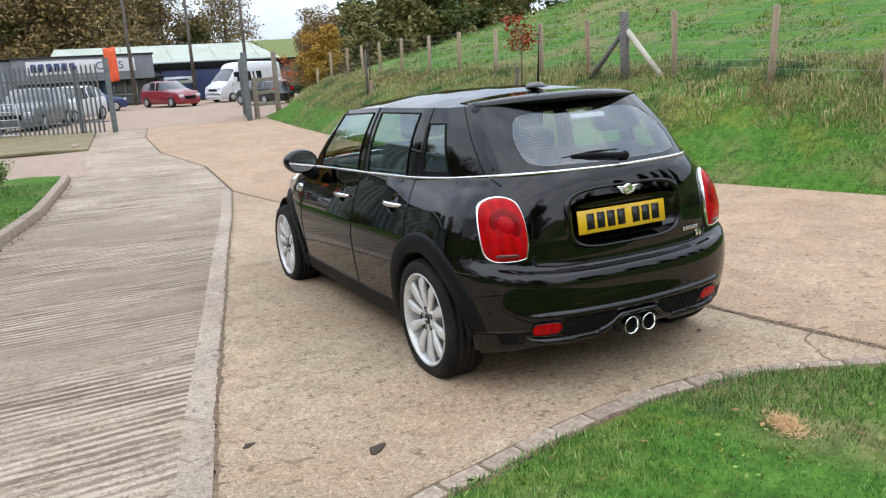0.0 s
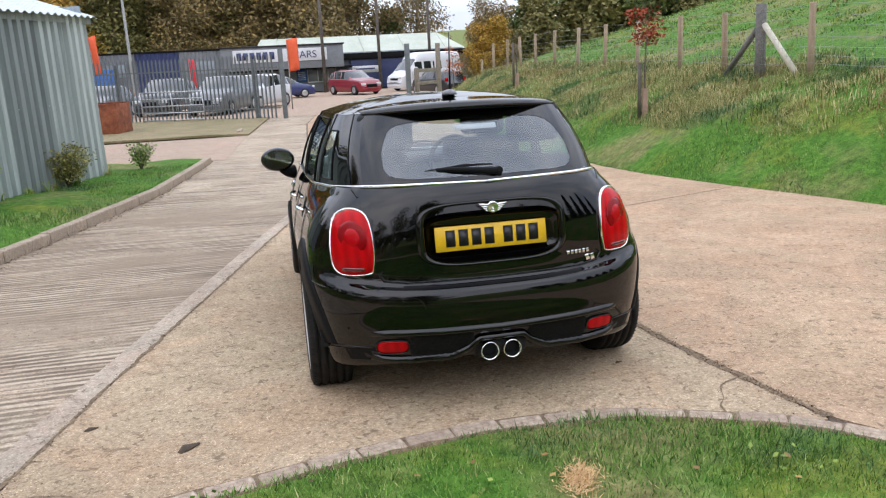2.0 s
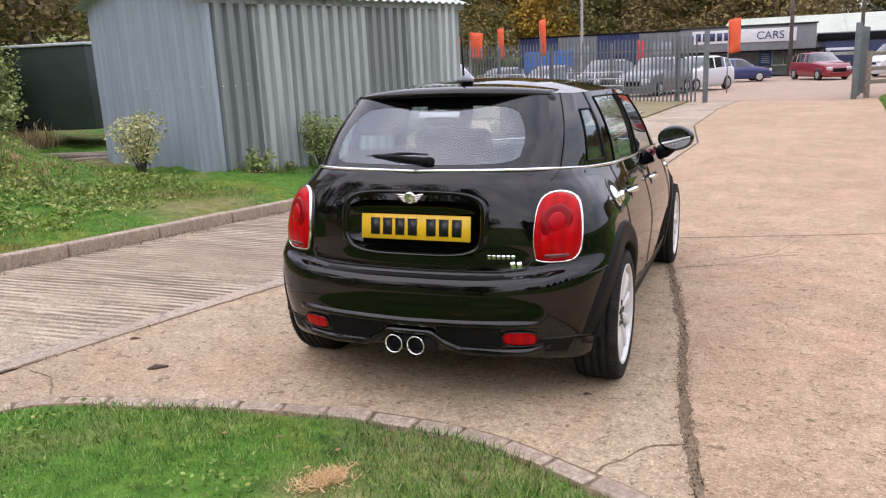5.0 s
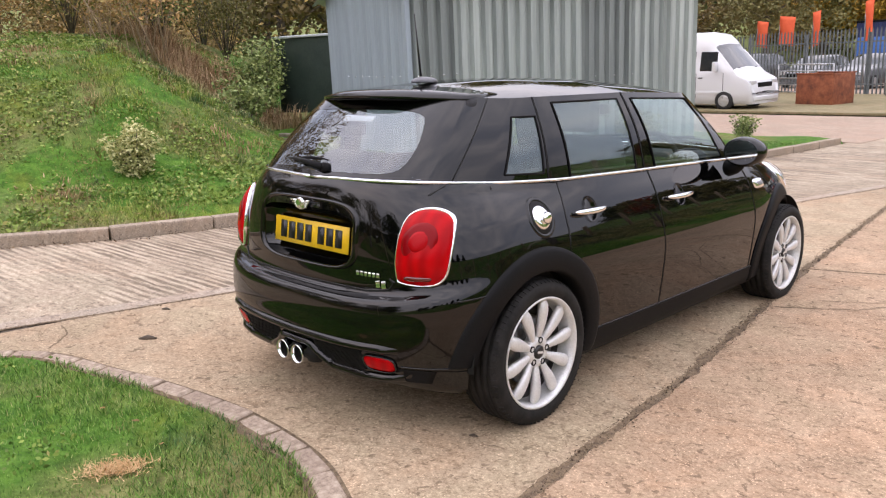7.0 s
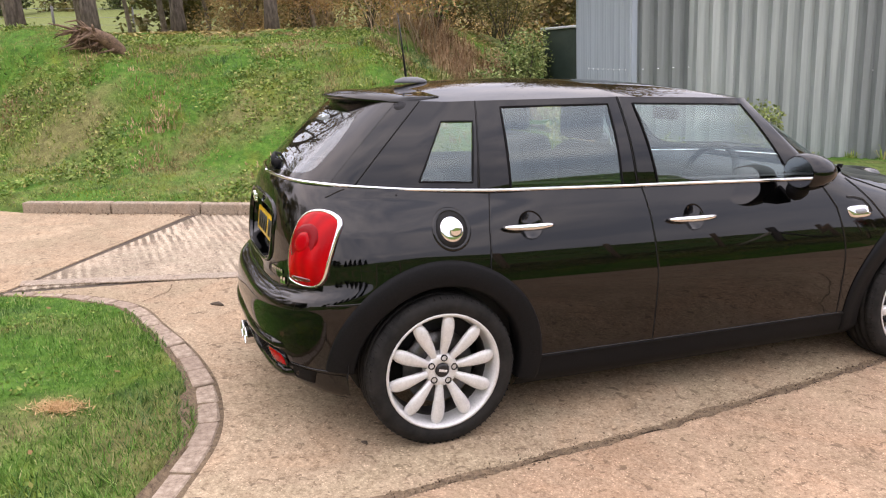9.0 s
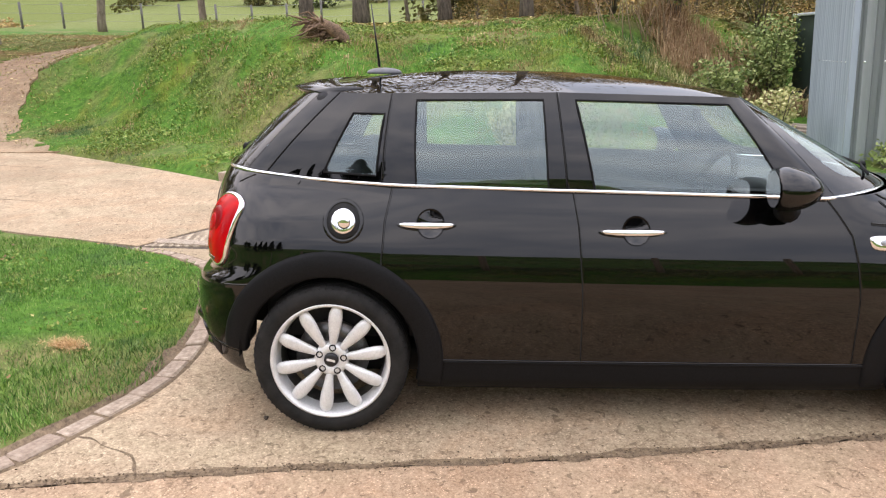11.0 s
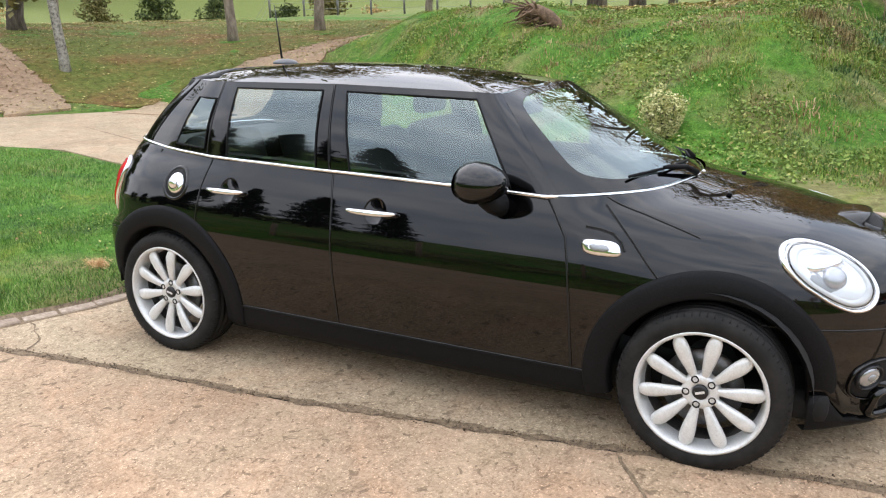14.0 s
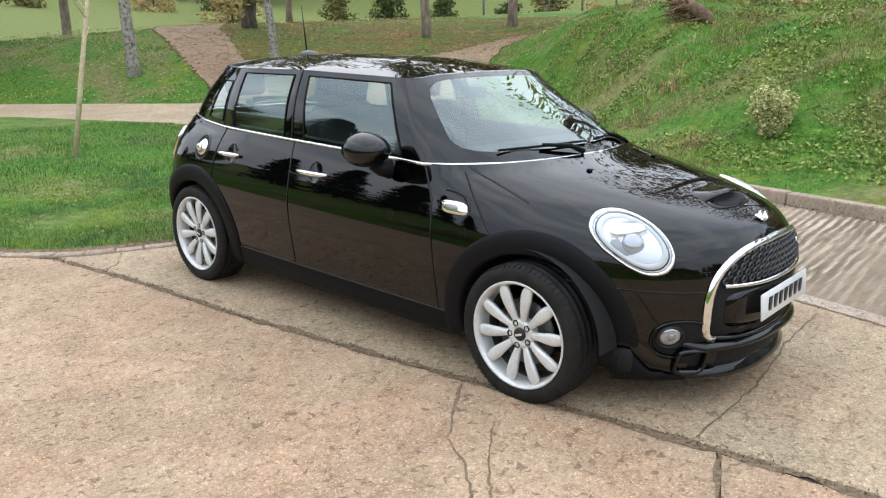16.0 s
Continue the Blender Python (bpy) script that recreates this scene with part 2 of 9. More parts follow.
base(m, mixc(m, ramp(m, rand_obj(m), [(0.0, (0, 0, 0)), (1.0, (0.45, 0.45, 0.45))]), pv_a, (0.24, 0.17, 0.13)))
bump(m, pv_n, 0.7, 0.006)
M["joint_soil"] = mat_noise("brown_joint_soil", (0.1, 0.066, 0.04), (0.3, 0.215, 0.13), 45, 0.95, 0.6, 0.008)
M["dirt"] = mat_noise("damp_dirt", (0.05, 0.036, 0.025), (0.115, 0.085, 0.058), 6, 0.95, 0.6, 0.01)
M["path"] = concrete("leaf_strewn_track", (0.52, 0.4, 0.27), (0.39, 0.292, 0.19), (0.17, 0.115, 0.07), 0, 0, 0.7)
m = M["path"]
v = coords(m)
sep = node(m, "ShaderNodeSeparateXYZ")
wire(m, v, sep.inputs["Vector"])
up = node(m, "ShaderNodeMapRange")
up.inputs["From Min"].default_value, up.inputs["From Max"].default_value = -8.9, -13.8
wire(m, sep.outputs["X"], up.inputs["Value"])
climb = node(m, "ShaderNodeMapRange")
climb.inputs["From Min"].default_value, climb.inputs["From Max"].default_value = -10.6, -13.0
wire(m, sep.outputs["Y"], climb.inputs["Value"])
patch = mixc(m, 0.55, noise_tex(m, v, 1.1, 9, 0.75, 0.8), mixc(m, 1.0, up.outputs["Result"], climb.outputs["Result"], "LIGHTEN"))
old = m.node_tree.nodes["Principled BSDF"].inputs["Base Color"].links[0].from_socket
earth = ramp(m, noise_tex(m, v, 9, 8, 0.8), [(0.32, (0.1, 0.06, 0.036)), (0.5, (0.25, 0.155, 0.095)), (0.68, (0.42, 0.29, 0.185))])
base(m, mixc(m, ramp(m, patch, [(0.33, (0, 0, 0)), (0.6, (0.7, 0.7, 0.7))]), old, earth))
m = M["leaf_bed"] = mat("leafy_woodland_floor", (0.14, 0.1, 0.04), 0.95, spec=0.1)
v = coords(m)
tuft = noise_tex(m, v, 7, 8, 0.75)
brown = ramp(m, tuft, [(0.32, (0.07, 0.042, 0.018)), (0.5, (0.18, 0.105, 0.042)), (0.68, (0.3, 0.19, 0.08))])
mossy = ramp(m, tuft, [(0.32, (0.05, 0.065, 0.015)), (0.5, (0.11, 0.13, 0.03)), (0.68, (0.19, 0.21, 0.06))])
base(m, mixc(m, ramp(m, noise_tex(m, v, 0.5, 5, 0.6), [(0.36, (0, 0, 0)), (0.54, (1, 1, 1))]), brown, mossy))
bump(m, tuft, 0.8, 0.03)

# ---- shared builders ----
def to_mesh(name, verts, faces, material=None, smooth=True):
    me = bpy.data.meshes.new(name)
    me.from_pydata([tuple(v) for v in verts], [], [tuple(f) for f in faces])
    if material:
        me.materials.append(material)
    me.polygons.foreach_set("use_smooth", [smooth] * len(me.polygons))
    me.update()
    return me


def part(name, shape, material, parent=None, label="", smooth=True):
    """Links a bmesh or mesh as one mesh object under a thing or a part."""
    if isinstance(shape, bmesh.types.BMesh):
        me = bpy.data.meshes.new(name)
        shape.to_mesh(me)
        shape.free()
        me.polygons.foreach_set("use_smooth", [smooth] * len(me.polygons))
    else:
        me = shape
    if material and not me.materials:
        me.materials.append(material)
    ob = new(name, me)
    ob.parent = parent
    return tagged(ob, label)


def thing(name, at=None, label="", category="", group="", kind=""):
    ob = new(name)
    ob.empty_display_size = 0.2
    if at is not None:
        ob.matrix_world = at
    return tagged(ob, label, category, group, kind)


def bevel_box(size, centre=(0, 0, 0), width=0.01, turn=None, segments=2):
    bm = bmesh.new()
    bmesh.ops.create_cube(bm, size=1)
    bmesh.ops.scale(bm, vec=size, verts=bm.verts)
    if width:
        bmesh.ops.bevel(bm, geom=bm.edges[:], offset=width, segments=segments, affect="EDGES", profile=0.6)
    if turn is not None:
        bmesh.ops.transform(bm, matrix=turn, verts=bm.verts)
    bmesh.ops.translate(bm, vec=centre, verts=bm.verts)
    return bm


def join(*bms):
    out = bms[0]
    for b in bms[1:]:
        me = bpy.data.meshes.new("tmp")
        b.to_mesh(me)
        b.free()
        out.from_mesh(me)
        bpy.data.meshes.remove(me)
    return out


def tube(points, radii, sides=8, cap=True):
    """A tapered tube along points, as verts and faces."""
    pts = [Vector(p) for p in points]
    if isinstance(radii, (int, float)):
        radii = [radii] * len(pts)
    verts, faces = [], []
    side = None
    for i, p in enumerate(pts):
        d = (pts[min(i + 1, len(pts) - 1)] - pts[max(i - 1, 0)]).normalized()
        if side is None:
            side = d.orthogonal().normalized()
        side = (side - d * side.dot(d)).normalized()
        up = d.cross(side)
        for k in range(sides):
            a = 2 * math.pi * k / sides
            verts.append(p + (side * math.cos(a) + up * math.sin(a)) * radii[i])
    for i in range(len(pts) - 1):
        for k in range(sides):
            a, b = i * sides + k, i * sides + (k + 1) % sides
            faces.append((a, b, b + sides, a + sides))
    if cap:
        faces.append(tuple(range(sides))[::-1])
        faces.append(tuple(range((len(pts) - 1) * sides, len(pts) * sides)))
    return verts, faces


def gather(pieces):
    verts, faces = [], []
    for v, f in pieces:
        o = len(verts)
        verts += list(v)
        faces += [tuple(i + o for i in q) for q in f]
    return verts, faces


def lathe(profile, sides=48, axis="x", closed=False):
    """Turns (along, radius) pairs about an axis."""
    verts, faces = [], []
    n = len(profile)
    for k in range(sides):
        a = 2 * math.pi * k / sides
        for h, rr in profile:
            p = (h, rr * math.cos(a), rr * math.sin(a))
            verts.append(p if axis == "x" else (p[1], p[2], p[0]))
    for k in range(sides):
        for i in range(n if closed else n - 1):
            j = (i + 1) % n
            faces.append((k * n + i, k * n + j, ((k + 1) % sides) * n + j, ((k + 1) % sides) * n + i))
    return verts, faces


# ---- the lie of the land ----
WEST = np.array([(3.0, -24.0), (-3.0, -15.0), (-5.8, -11.4), (-8.4, -10.2), (-9.0, -7.0), (-7.4, -4.8), (-6.1, -3.2), (-5.25, -2.2), (-4.55, -0.6),
                 (-4.1, 0.35), (-3.86, 1.5), (-3.6, 3.0), (-3.13, 5.4), (-2.6, 8.6), (-2.2, 12.4)])
EAST_Y = np.array([-20, -6, 1.9, 3.8, 7.1, 12.0, 21.0, 28.0, 29.6, 34.0, 40.0, 60.0])
EAST_X = np.array([6.5, 6.2, 5.62, 5.3, 4.62, 4.32, 4.75, 5.5, 7.0, 8.6, 11.5, 20.0])
LAWN = np.array([(-2.15, -1.95), (-1.92, -1.5), (-1.55, -1.14), (-1.1, -1.0), (-0.6, -0.87), (-0.1, -0.8), (0.4, -0.83), (0.8, -0.98), (1.2, -1.2), (1.62, -1.75),
                 (2.0, -2.9), (2.1, -5.0), (1.9, -8.0), (1.2, -11.0), (0.4, -14.0), (-0.9, -14.0), (-2.4, -11.2), (-3.55, -8.2), (-3.75, -6.5), (-3.05, -4.2), (-2.5, -2.8)])


def road_z(x, y):
    """The gently falling plane of the drive, which levels out towards the gate."""
    x, y = np.asarray(x, float), np.asarray(y, float)
    along = np.interp(y, [-60, -20, -14, 8.5, 14, 30, 50, 80, 400], [0.95, 0.75, 0.5544, -0.3366, -0.43, -0.6, -0.98, -1.2, -1.2])
    side = np.interp(y, [10, 20], [1.0, 0.0])
    return 0.0365 * 0.6 + along - 0.0207 * np.clip(x, -6, 5) * side * 0.75


def inside(x, y, poly):
    x, y = np.asarray(x, float), np.asarray(y, float)
    r = np.zeros(np.broadcast(x, y).shape, bool)
    n = len(poly)
    for i in range(n):
        (x0, y0), (x1, y1) = poly[i], poly[(i + 1) % n]
        if y0 == y1:
            continue
        c = ((y0 > y) != (y1 > y)) & (x < (x1 - x0) * (y - y0) / (y1 - y0) + x0)
        r ^= c
    return r


def off_line(x, y, line):
    """Distance to a polyline."""
    x, y = np.asarray(x, float), np.asarray(y, float)
    best = np.full(np.broadcast(x, y).shape, 1e9)
    for (x0, y0), (x1, y1) in zip(line[:-1], line[1:]):
        dx, dy = x1 - x0, y1 - y0
        k = np.clip(((x - x0) * dx + (y - y0) * dy) / (dx * dx + dy * dy), 0, 1)
        best = np.minimum(best, np.hypot(x - x0 - k * dx, y - y0 - k * dy))
    return best


WEST_AREA = np.vstack([WEST, [(-60, 12.4), (-60, -24)]])


def land_z(x, y):
    """Height of the turf and the banks."""
    x, y = np.asarray(x, float), np.asarray(y, float)
    z = road_z(x, y)
    west = inside(x, y, WEST_AREA) | ((x < -2.2) & (y >= 12.4)) | (x < -60)
    d = np.where(west, off_line(x, y, WEST), 0)
    far = [9, 20, 35, 60, 120, 250, 600], [2.2, 2.8, 3.6, 7, 16, 34, 60]
    steep = np.interp(d, [0, 0.06, 0.14, 0.3, 1.5, 2.0, 2.6, 3.1, 4] + far[0], [-0.02, -0.02, 0.07, 0.1, 0.26, 0.62, 1.25, 1.72, 2.05] + far[1])
    slow = np.interp(d, [0, 0.06, 0.14, 0.3, 1.5, 2.2, 2.6, 3.1, 4, 4.6] + far[0], [-0.02, -0.02, 0.07, 0.1, 0.28, 0.66, 0.9, 1.18, 1.6, 1.72] + far[1])
    k = np.interp(y, [-2.2, -0.4], [0, 1])
    tall = steep * (1 - k) + slow * k
    flat = np.interp(d, [0, 0.06, 0.14, 0.3, 2.0, 6, 12, 30, 60, 200, 600], [-0.02, -0.02, 0.07, 0.1, 0.22, 0.3, 0.8, 2.4, 7, 27, 60])
    low = np.interp(d, [0, 0.3, 1.5, 3.0, 6.0, 10, 20, 35, 60, 120, 250, 600], [0.0, 0.04, 0.4, 0.95, 1.4, 1.8, 2.4, 3.3, 6.5, 15, 34, 60])
    back = np.interp(-x, [10.5, 14.5], [0, 1])
    north = np.clip((y - 1.5 - 1.6 * np.clip((-x - 6) / 4, 0, 1) - 3.6 * back) / (2.6 + 2.6 * back), 0, 1)
    south = np.interp(y, [-8.5, -5.5], [1, 0])
    bank = (tall * (1 - south) + low * south) * (1 - north) + flat * north
    lumps = np.sin(x * 5.1 + 1.7 * np.sin(y * 2.3)) * np.sin(y * 4.4 + 1.3 * np.sin(x * 3.1)) + 0.6 * np.sin(x * 9.7 + y * 3.3) * np.sin(y * 8.9 - x * 2.9)
    bank = bank + 0.034 * lumps * np.interp(d, [0.9, 2.2, 12, 16], [0, 1, 1, 0]) * (1 - south)
    yard = np.interp(y, [10, 14], [0, 1])
    z = z + np.where(west, bank * (1 - yard) + 0.04 * yard, 0)
    z = z + np.where(x < 8, np.interp(y, [92, 130, 220, 600], [0, 6, 24, 60]), np.interp(y, [92, 600], [0, 12]))
    z = z + np.interp(y, [-600, -120, -50, -26], [50, 13, 3.5, 0]) * np.where(west, 0, 1)
    z = z + np.where((y >= 14) & (x < -26), np.interp(-x, [26, 50, 120, 600], [0, 4, 16, 60]), 0)
    ex = np.interp(y, EAST_Y, EAST_X)
    e = np.maximum(x - ex, 0)
    rise = np.interp(e, [0, 0.12, 0.5, 1.0, 1.7, 2.8, 5.7, 15, 30, 60, 120, 400], [0, 0.05, 0.32, 0.62, 1.0, 1.36, 2.05, 4.3, 7.6, 12.5, 17, 20])
    rise = rise * np.interp(y, [28, 60, 100], [1, 0.62, 0.4])
    z = z + np.where(x > ex, rise, 0)
    inl = inside(x, y, LAWN)
    edge = np.where(inl, off_line(x, y, LAWN), 0)
    z = z + np.where(inl, np.interp(edge, [0, 0.12, 1.0, 3.0], [0.0, 0.015, 0.045, 0.1]), 0)
    return z


def paved(x, y):
    x, y = np.asarray(x, float), np.asarray(y, float)
    ex = np.interp(y, EAST_Y, EAST_X)
    west = inside(x, y, WEST_AREA)
    drive = (x < ex) & ~west & (x > np.where(y > 12.4, -2.2, -60)) & (y > -24) & (y < 34)
    pad = (y > 13.2) & (y < 19.5) & (x > -16) & (x < ex)
    yard = (y >= 27.5) & (y < 60) & (x > -45) & (x < ex)
    return drive | pad | yard


def spread(fine, step, ends):
    a, b = fine
    core = list(np.arange(a, b + step / 2, step))
    lo, hi, s = [], [], step
    p = a
    while p > ends[0]:
        s *= 1.28
        p -= s
        lo.append(p)
    p, s = b, step
    while p < ends[1]:
        s *= 1.28
        p += s
        hi.append(p)
    return np.array(lo[::-1] + core + hi)


gx, gy = spread((-13.5, 11.5), 0.11, (-700, 700)), spread((-13, 15), 0.11, (-700, 700))
GX, GY = np.meshgrid(gx, gy, indexing="ij")
GZ = land_z(GX, GY)
rough_land = np.array([noise.noise((float(a) * 0.9, float(b) * 0.9, 0.0)) for a, b in zip(GX.ravel(), GY.ravel())]).reshape(GX.shape)
on_bank = ~inside(GX, GY, LAWN)
on_path = off_line(GX, GY, [(-8.0, -8.0), (-10.5, -8.65), (-12.5, -8.6), (-15, -8.6), (-28, -8.75)]) < 1.25
GZ = GZ + np.where(on_path, -0.03, rough_land * np.where(on_bank, 0.06, 0.012))
GZ = np.where(paved(GX, GY), np.minimum(GZ, road_z(GX, GY)) - 0.09, GZ)
ni, nj = GX.shape
idx = np.arange(ni * nj).reshape(ni, nj)
quads = np.stack([idx[:-1, :-1], idx[1:, :-1], idx[1:, 1:], idx[:-1, 1:]], -1).reshape(-1, 4)
gme = bpy.data.meshes.new("ground")
gme.vertices.add(ni * nj)
gme.vertices.foreach_set("co", np.stack([GX, GY, GZ], -1).astype(np.float32).ravel())
gme.loops.add(len(quads) * 4)
gme.loops.foreach_set("vertex_index", quads.astype(np.int32).ravel())
gme.polygons.add(len(quads))
gme.polygons.foreach_set("loop_start", np.arange(0, len(quads) * 4, 4, dtype=np.int32))
gme.polygons.foreach_set("use_smooth", np.ones(len(quads), bool))
gme.update(calc_edges=True)

m = M["turf"] = mat("turf", (0.06, 0.1, 0.02), 0.9, spec=0.2)
v = coords(m)
tuft = noise_tex(m, v, 9, 8, 0.75)
green = ramp(m, tuft, [(0.3, (0.022, 0.062, 0.008)), (0.48, (0.06, 0.155, 0.016)), (0.68, (0.125, 0.255, 0.036))])
dry = ramp(m, tuft, [(0.3, (0.11, 0.08, 0.035)), (0.7, (0.34, 0.28, 0.13))])
where_dry = ramp(m, noise_tex(m, v, 0.55, 5, 0.6), [(0.48, (0, 0, 0)), (0.62, (0.75, 0.75, 0.75))])
moss = ramp(m, tuft, [(0.3, (0.07, 0.1, 0.012)), (0.7, (0.24, 0.28, 0.04))])
where_moss = ramp(m, noise_tex(m, coords(m, (1, 1, 1), 55), 0.8, 6, 0.65, 0.5), [(0.54, (0, 0, 0)), (0.64, (0.8, 0.8, 0.8))])
near = mixc(m, where_moss, mixc(m, where_dry, green, dry), moss)
# the grazed pasture beyond the fences is paler and yellower
pasture = ramp(m, tuft, [(0.3, (0.09, 0.115, 0.03)), (0.5, (0.155, 0.185, 0.05)), (0.7, (0.22, 0.245, 0.08))])
far_off = node(m, "ShaderNodeVectorMath")
far_off.operation = "LENGTH"
wire(m, v, far_off.inputs[0])
reach = node(m, "ShaderNodeMapRange")
reach.inputs["From Min"].default_value, reach.inputs["From Max"].default_value = 34.0, 41.0
wire(m, far_off.outputs["Value"], reach.inputs["Value"])
base(m, mixc(m, reach.outputs["Result"], near, pasture))
bump(m, noise_tex(m, v, 30, 4), 0.8, 0.03)
gme.materials.append(m)
ground = tagged(new("ground", gme), "grassy ground with rough banks and a rising field", "ground", "", "structure")


def sheet(name, left, right, material, label, category, rows=60, cols=6, lift=0.0, height=road_z, ragged=0.0):
    """A surface between two edge lines, laid on the land."""
    def along(line, n):
        line = np.array(line, float)
        seg = np.r_[0, np.cumsum(np.hypot(*np.diff(line, axis=0).T))]
        s = np.linspace(0, seg[-1], n)
        return np.stack([np.interp(s, seg, line[:, 0]), np.interp(s, seg, line[:, 1])], -1)
    a, b = along(left, rows), along(right, rows)
    if ragged:
        for e, s in ((a, 3.0), (b, 9.0)):
            e[:, 0] += [ragged * (noise.noise((0.0, float(y) * 9, s)) + 0.7 * noise.noise((4.0, float(y) * 31, s))) for y in e[:, 1]]
            e[:, 1] += [ragged * 0.8 * noise.noise((float(x) * 6, 2.0, s)) for x in e[:, 0]]
    k = np.linspace(0, 1, cols)[None, :, None]
    p = a[:, None] * (1 - k) + b[:, None] * k
    z = height(p[..., 0], p[..., 1]) + lift
    verts = np.concatenate([p, z[..., None]], -1).reshape(-1, 3)
    top = len(verts)
    faces = [(i * cols + j, i * cols + j + 1, (i + 1) * cols + j + 1, (i + 1) * cols + j) for i in range(rows - 1) for j in range(cols - 1)]
    rim = [i * cols for i in range(rows)] + [(rows - 1) * cols + j for j in range(1, cols)] + [i * cols + cols - 1 for i in range(rows - 2, -1, -1)] + [j for j in range(cols - 2, 0, -1)]
    nr = len(rim)
    low = [tuple(verts[i]) for i in rim] + [tuple(verts[i] - (0, 0, 0.06)) for i in rim]
    verts = list(map(tuple, verts)) + low
    faces += [(top + (q + 1) % nr, top + q, top + nr + q, top + nr + (q + 1) % nr) for q in range(nr)]
    me = to_mesh(name, verts, faces, material)
    bm = bmesh.new()
    bm.from_mesh(me)
    for f in bm.faces:
        f.normal_update()
        if f.normal.z < -0.5:
            f.normal_flip()
        f.smooth = abs(f.normal.z) > 0.5
    bm.to_mesh(me)
    bm.free()
    return tagged(new(name, me), label, category, "", "structure")


J1 = [(-2.3, -1.9), (-2.045, -0.75), (-1.844, 0.244), (-1.438, 2.095), (-1.016, 4.045), (-0.55, 6.1), (0.03, 8.9)]
UP = [(0.05, 9.0), (0.35, 13.0), (0.0, 17.0), (0.3, 23.0), (1.2, 30.0)]


def shifted(line, d):
    return [(x + d, y) for x, y in line]


west_edge = [tuple(p) for p in WEST[7:]] + [(-2.0, 16.0), (-1.7, 22.0), (-1.2, 28.0)]
sheet("joint_bed", [(-5.3, -2.4)] + [(x + 0.05, y) for x, y in west_edge if y > -2], [(3.0, -2.4), (3.0, 4.0), (2.6, 8.0), (2.0, 12.0), (2.0, 28.0)], M["dirt"], "dark dirt in the slab joints", "ground", 90, 12, -0.007)
sheet("road_1", [(-4.53, -0.55)] + [(x + 0.01, y) for x, y in west_edge if y > 0], shifted([(-2.06, -1.93)] + J1[1:], -0.14) + shifted(UP, -0.025), M["road_grey"], "grey concrete road with transverse brush marks and damp stains", "road", 260, 10)
sheet("road_2", shifted(J1, -0.152), shifted(J1, -0.012), M["strip"], "pale concrete strip along a slab joint", "road", 300, 3, 0.002, road_z, 0.006)
sheet("road_3", [(-2.15, -1.95)] + J1[1:6] + [(0.0, 8.8)], [(1.252, -1.2), (1.122, -0.3), (1.022, 0.9), (0.822, 2.3), (0.652, 3.42), (0.314, 6.6), (0.04, 8.8)], M["road_tan"], "tan concrete slab under the parked car", "road", 420, 10, 0.0, road_z, 0.007)
east_south = [(6.5, -20.0), (6.2, -6.0), (5.62, 1.9), (5.3, 3.8), (4.98, 5.25)]
sheet("road_4", [(2.1, -20.0), (2.1, -6.0), (1.62, -1.75), (1.29, -1.2), (1.152, -0.3), (1.052, 0.9), (0.852, 2.3), (0.69, 3.41)], east_south, M["road_pink"], "pinkish weathered concrete apron with exposed aggregate", "road", 700, 10, 0.0, road_z, 0.011)
sheet("road_5", [(0.69, 3.43), (0.342, 6.6), (0.065, 9.0), (0.365, 13.0), (0.015, 17.0), (0.315, 23.0), (1.2, 30.0)], [(4.97, 5.27), (4.62, 7.1), (4.35, 12.0), (4.78, 21.0), (5.4, 28.0), (5.6, 31.0)], M["road_pink"], "pinkish concrete drive up to the gate", "road", 500, 10, 0.0, road_z, 0.011)
sheet("road_6", [(-2.2, -1.98), (-2.52, -2.85), (-3.07, -4.25), (-3.77, -6.5), (-3.57, -8.2), (-2.42, -11.2), (-0.9, -14.0), (3.0, -21)], [(-4.57, -0.64)] + [tuple(p) for p in WEST[7:0:-1]] + [(3.0, -24.0)], M["road_tan"], "worn concrete track behind the lawn", "road", 120, 10)
sheet("road_7", [(-16, 13.2), (-16, 19.5)], [(-1.9, 13.2), (-1.6, 19.5)], M["yard"], "concrete pad beside the drive", "road", 12, 24, 0.006)
sheet("gravel_strip", [(-22, 19.6), (-22, 33)], [(-1.55, 19.6), (-0.9, 27.4)], M["gravel"], "strip of gritty earth and thin grass below the fence", "ground", 20, 20, 0.05, land_z)
sheet("road_8", [(-45, 27.5), (-45, 60)], [(5.4, 27.5), (7.0, 29.6), (8.6, 34.0), (11.5, 40), (20, 60)], M["yard"], "concrete yard behind the gate", "road", 24, 24, 0.002)
sheet("path_1", [(-7.9, -5.4), (-9.63, -6.9), (-10.7, -7.42), (-11.72, -7.55), (-13.25, -7.66), (-17.8, -8.0), (-28, -8.2)], [(-7.9, -10.2), (-9.9, -10.05), (-11.0, -9.85), (-12.55, -9.6), (-14.86, -9.6), (-17.4, -9.45), (-28, -9.3)], M["path"], "concrete track turning to a brown leaf-strewn path", "path", 200, 14, 0.014, land_z, 0.2)
sheet("path_2", [(-6.3, -11.2), (-6.62, -11.9), (-7.28, -14.4), (-9.8, -20.4), (-14, -27)], [(-7.6, -10.9), (-7.95, -11.9), (-8.4, -13.3), (-11.0, -18.4), (-15.5, -25)], M["path"], "dirt path climbing through the trees", "path", 160, 10, 0.05, land_z, 0.2)
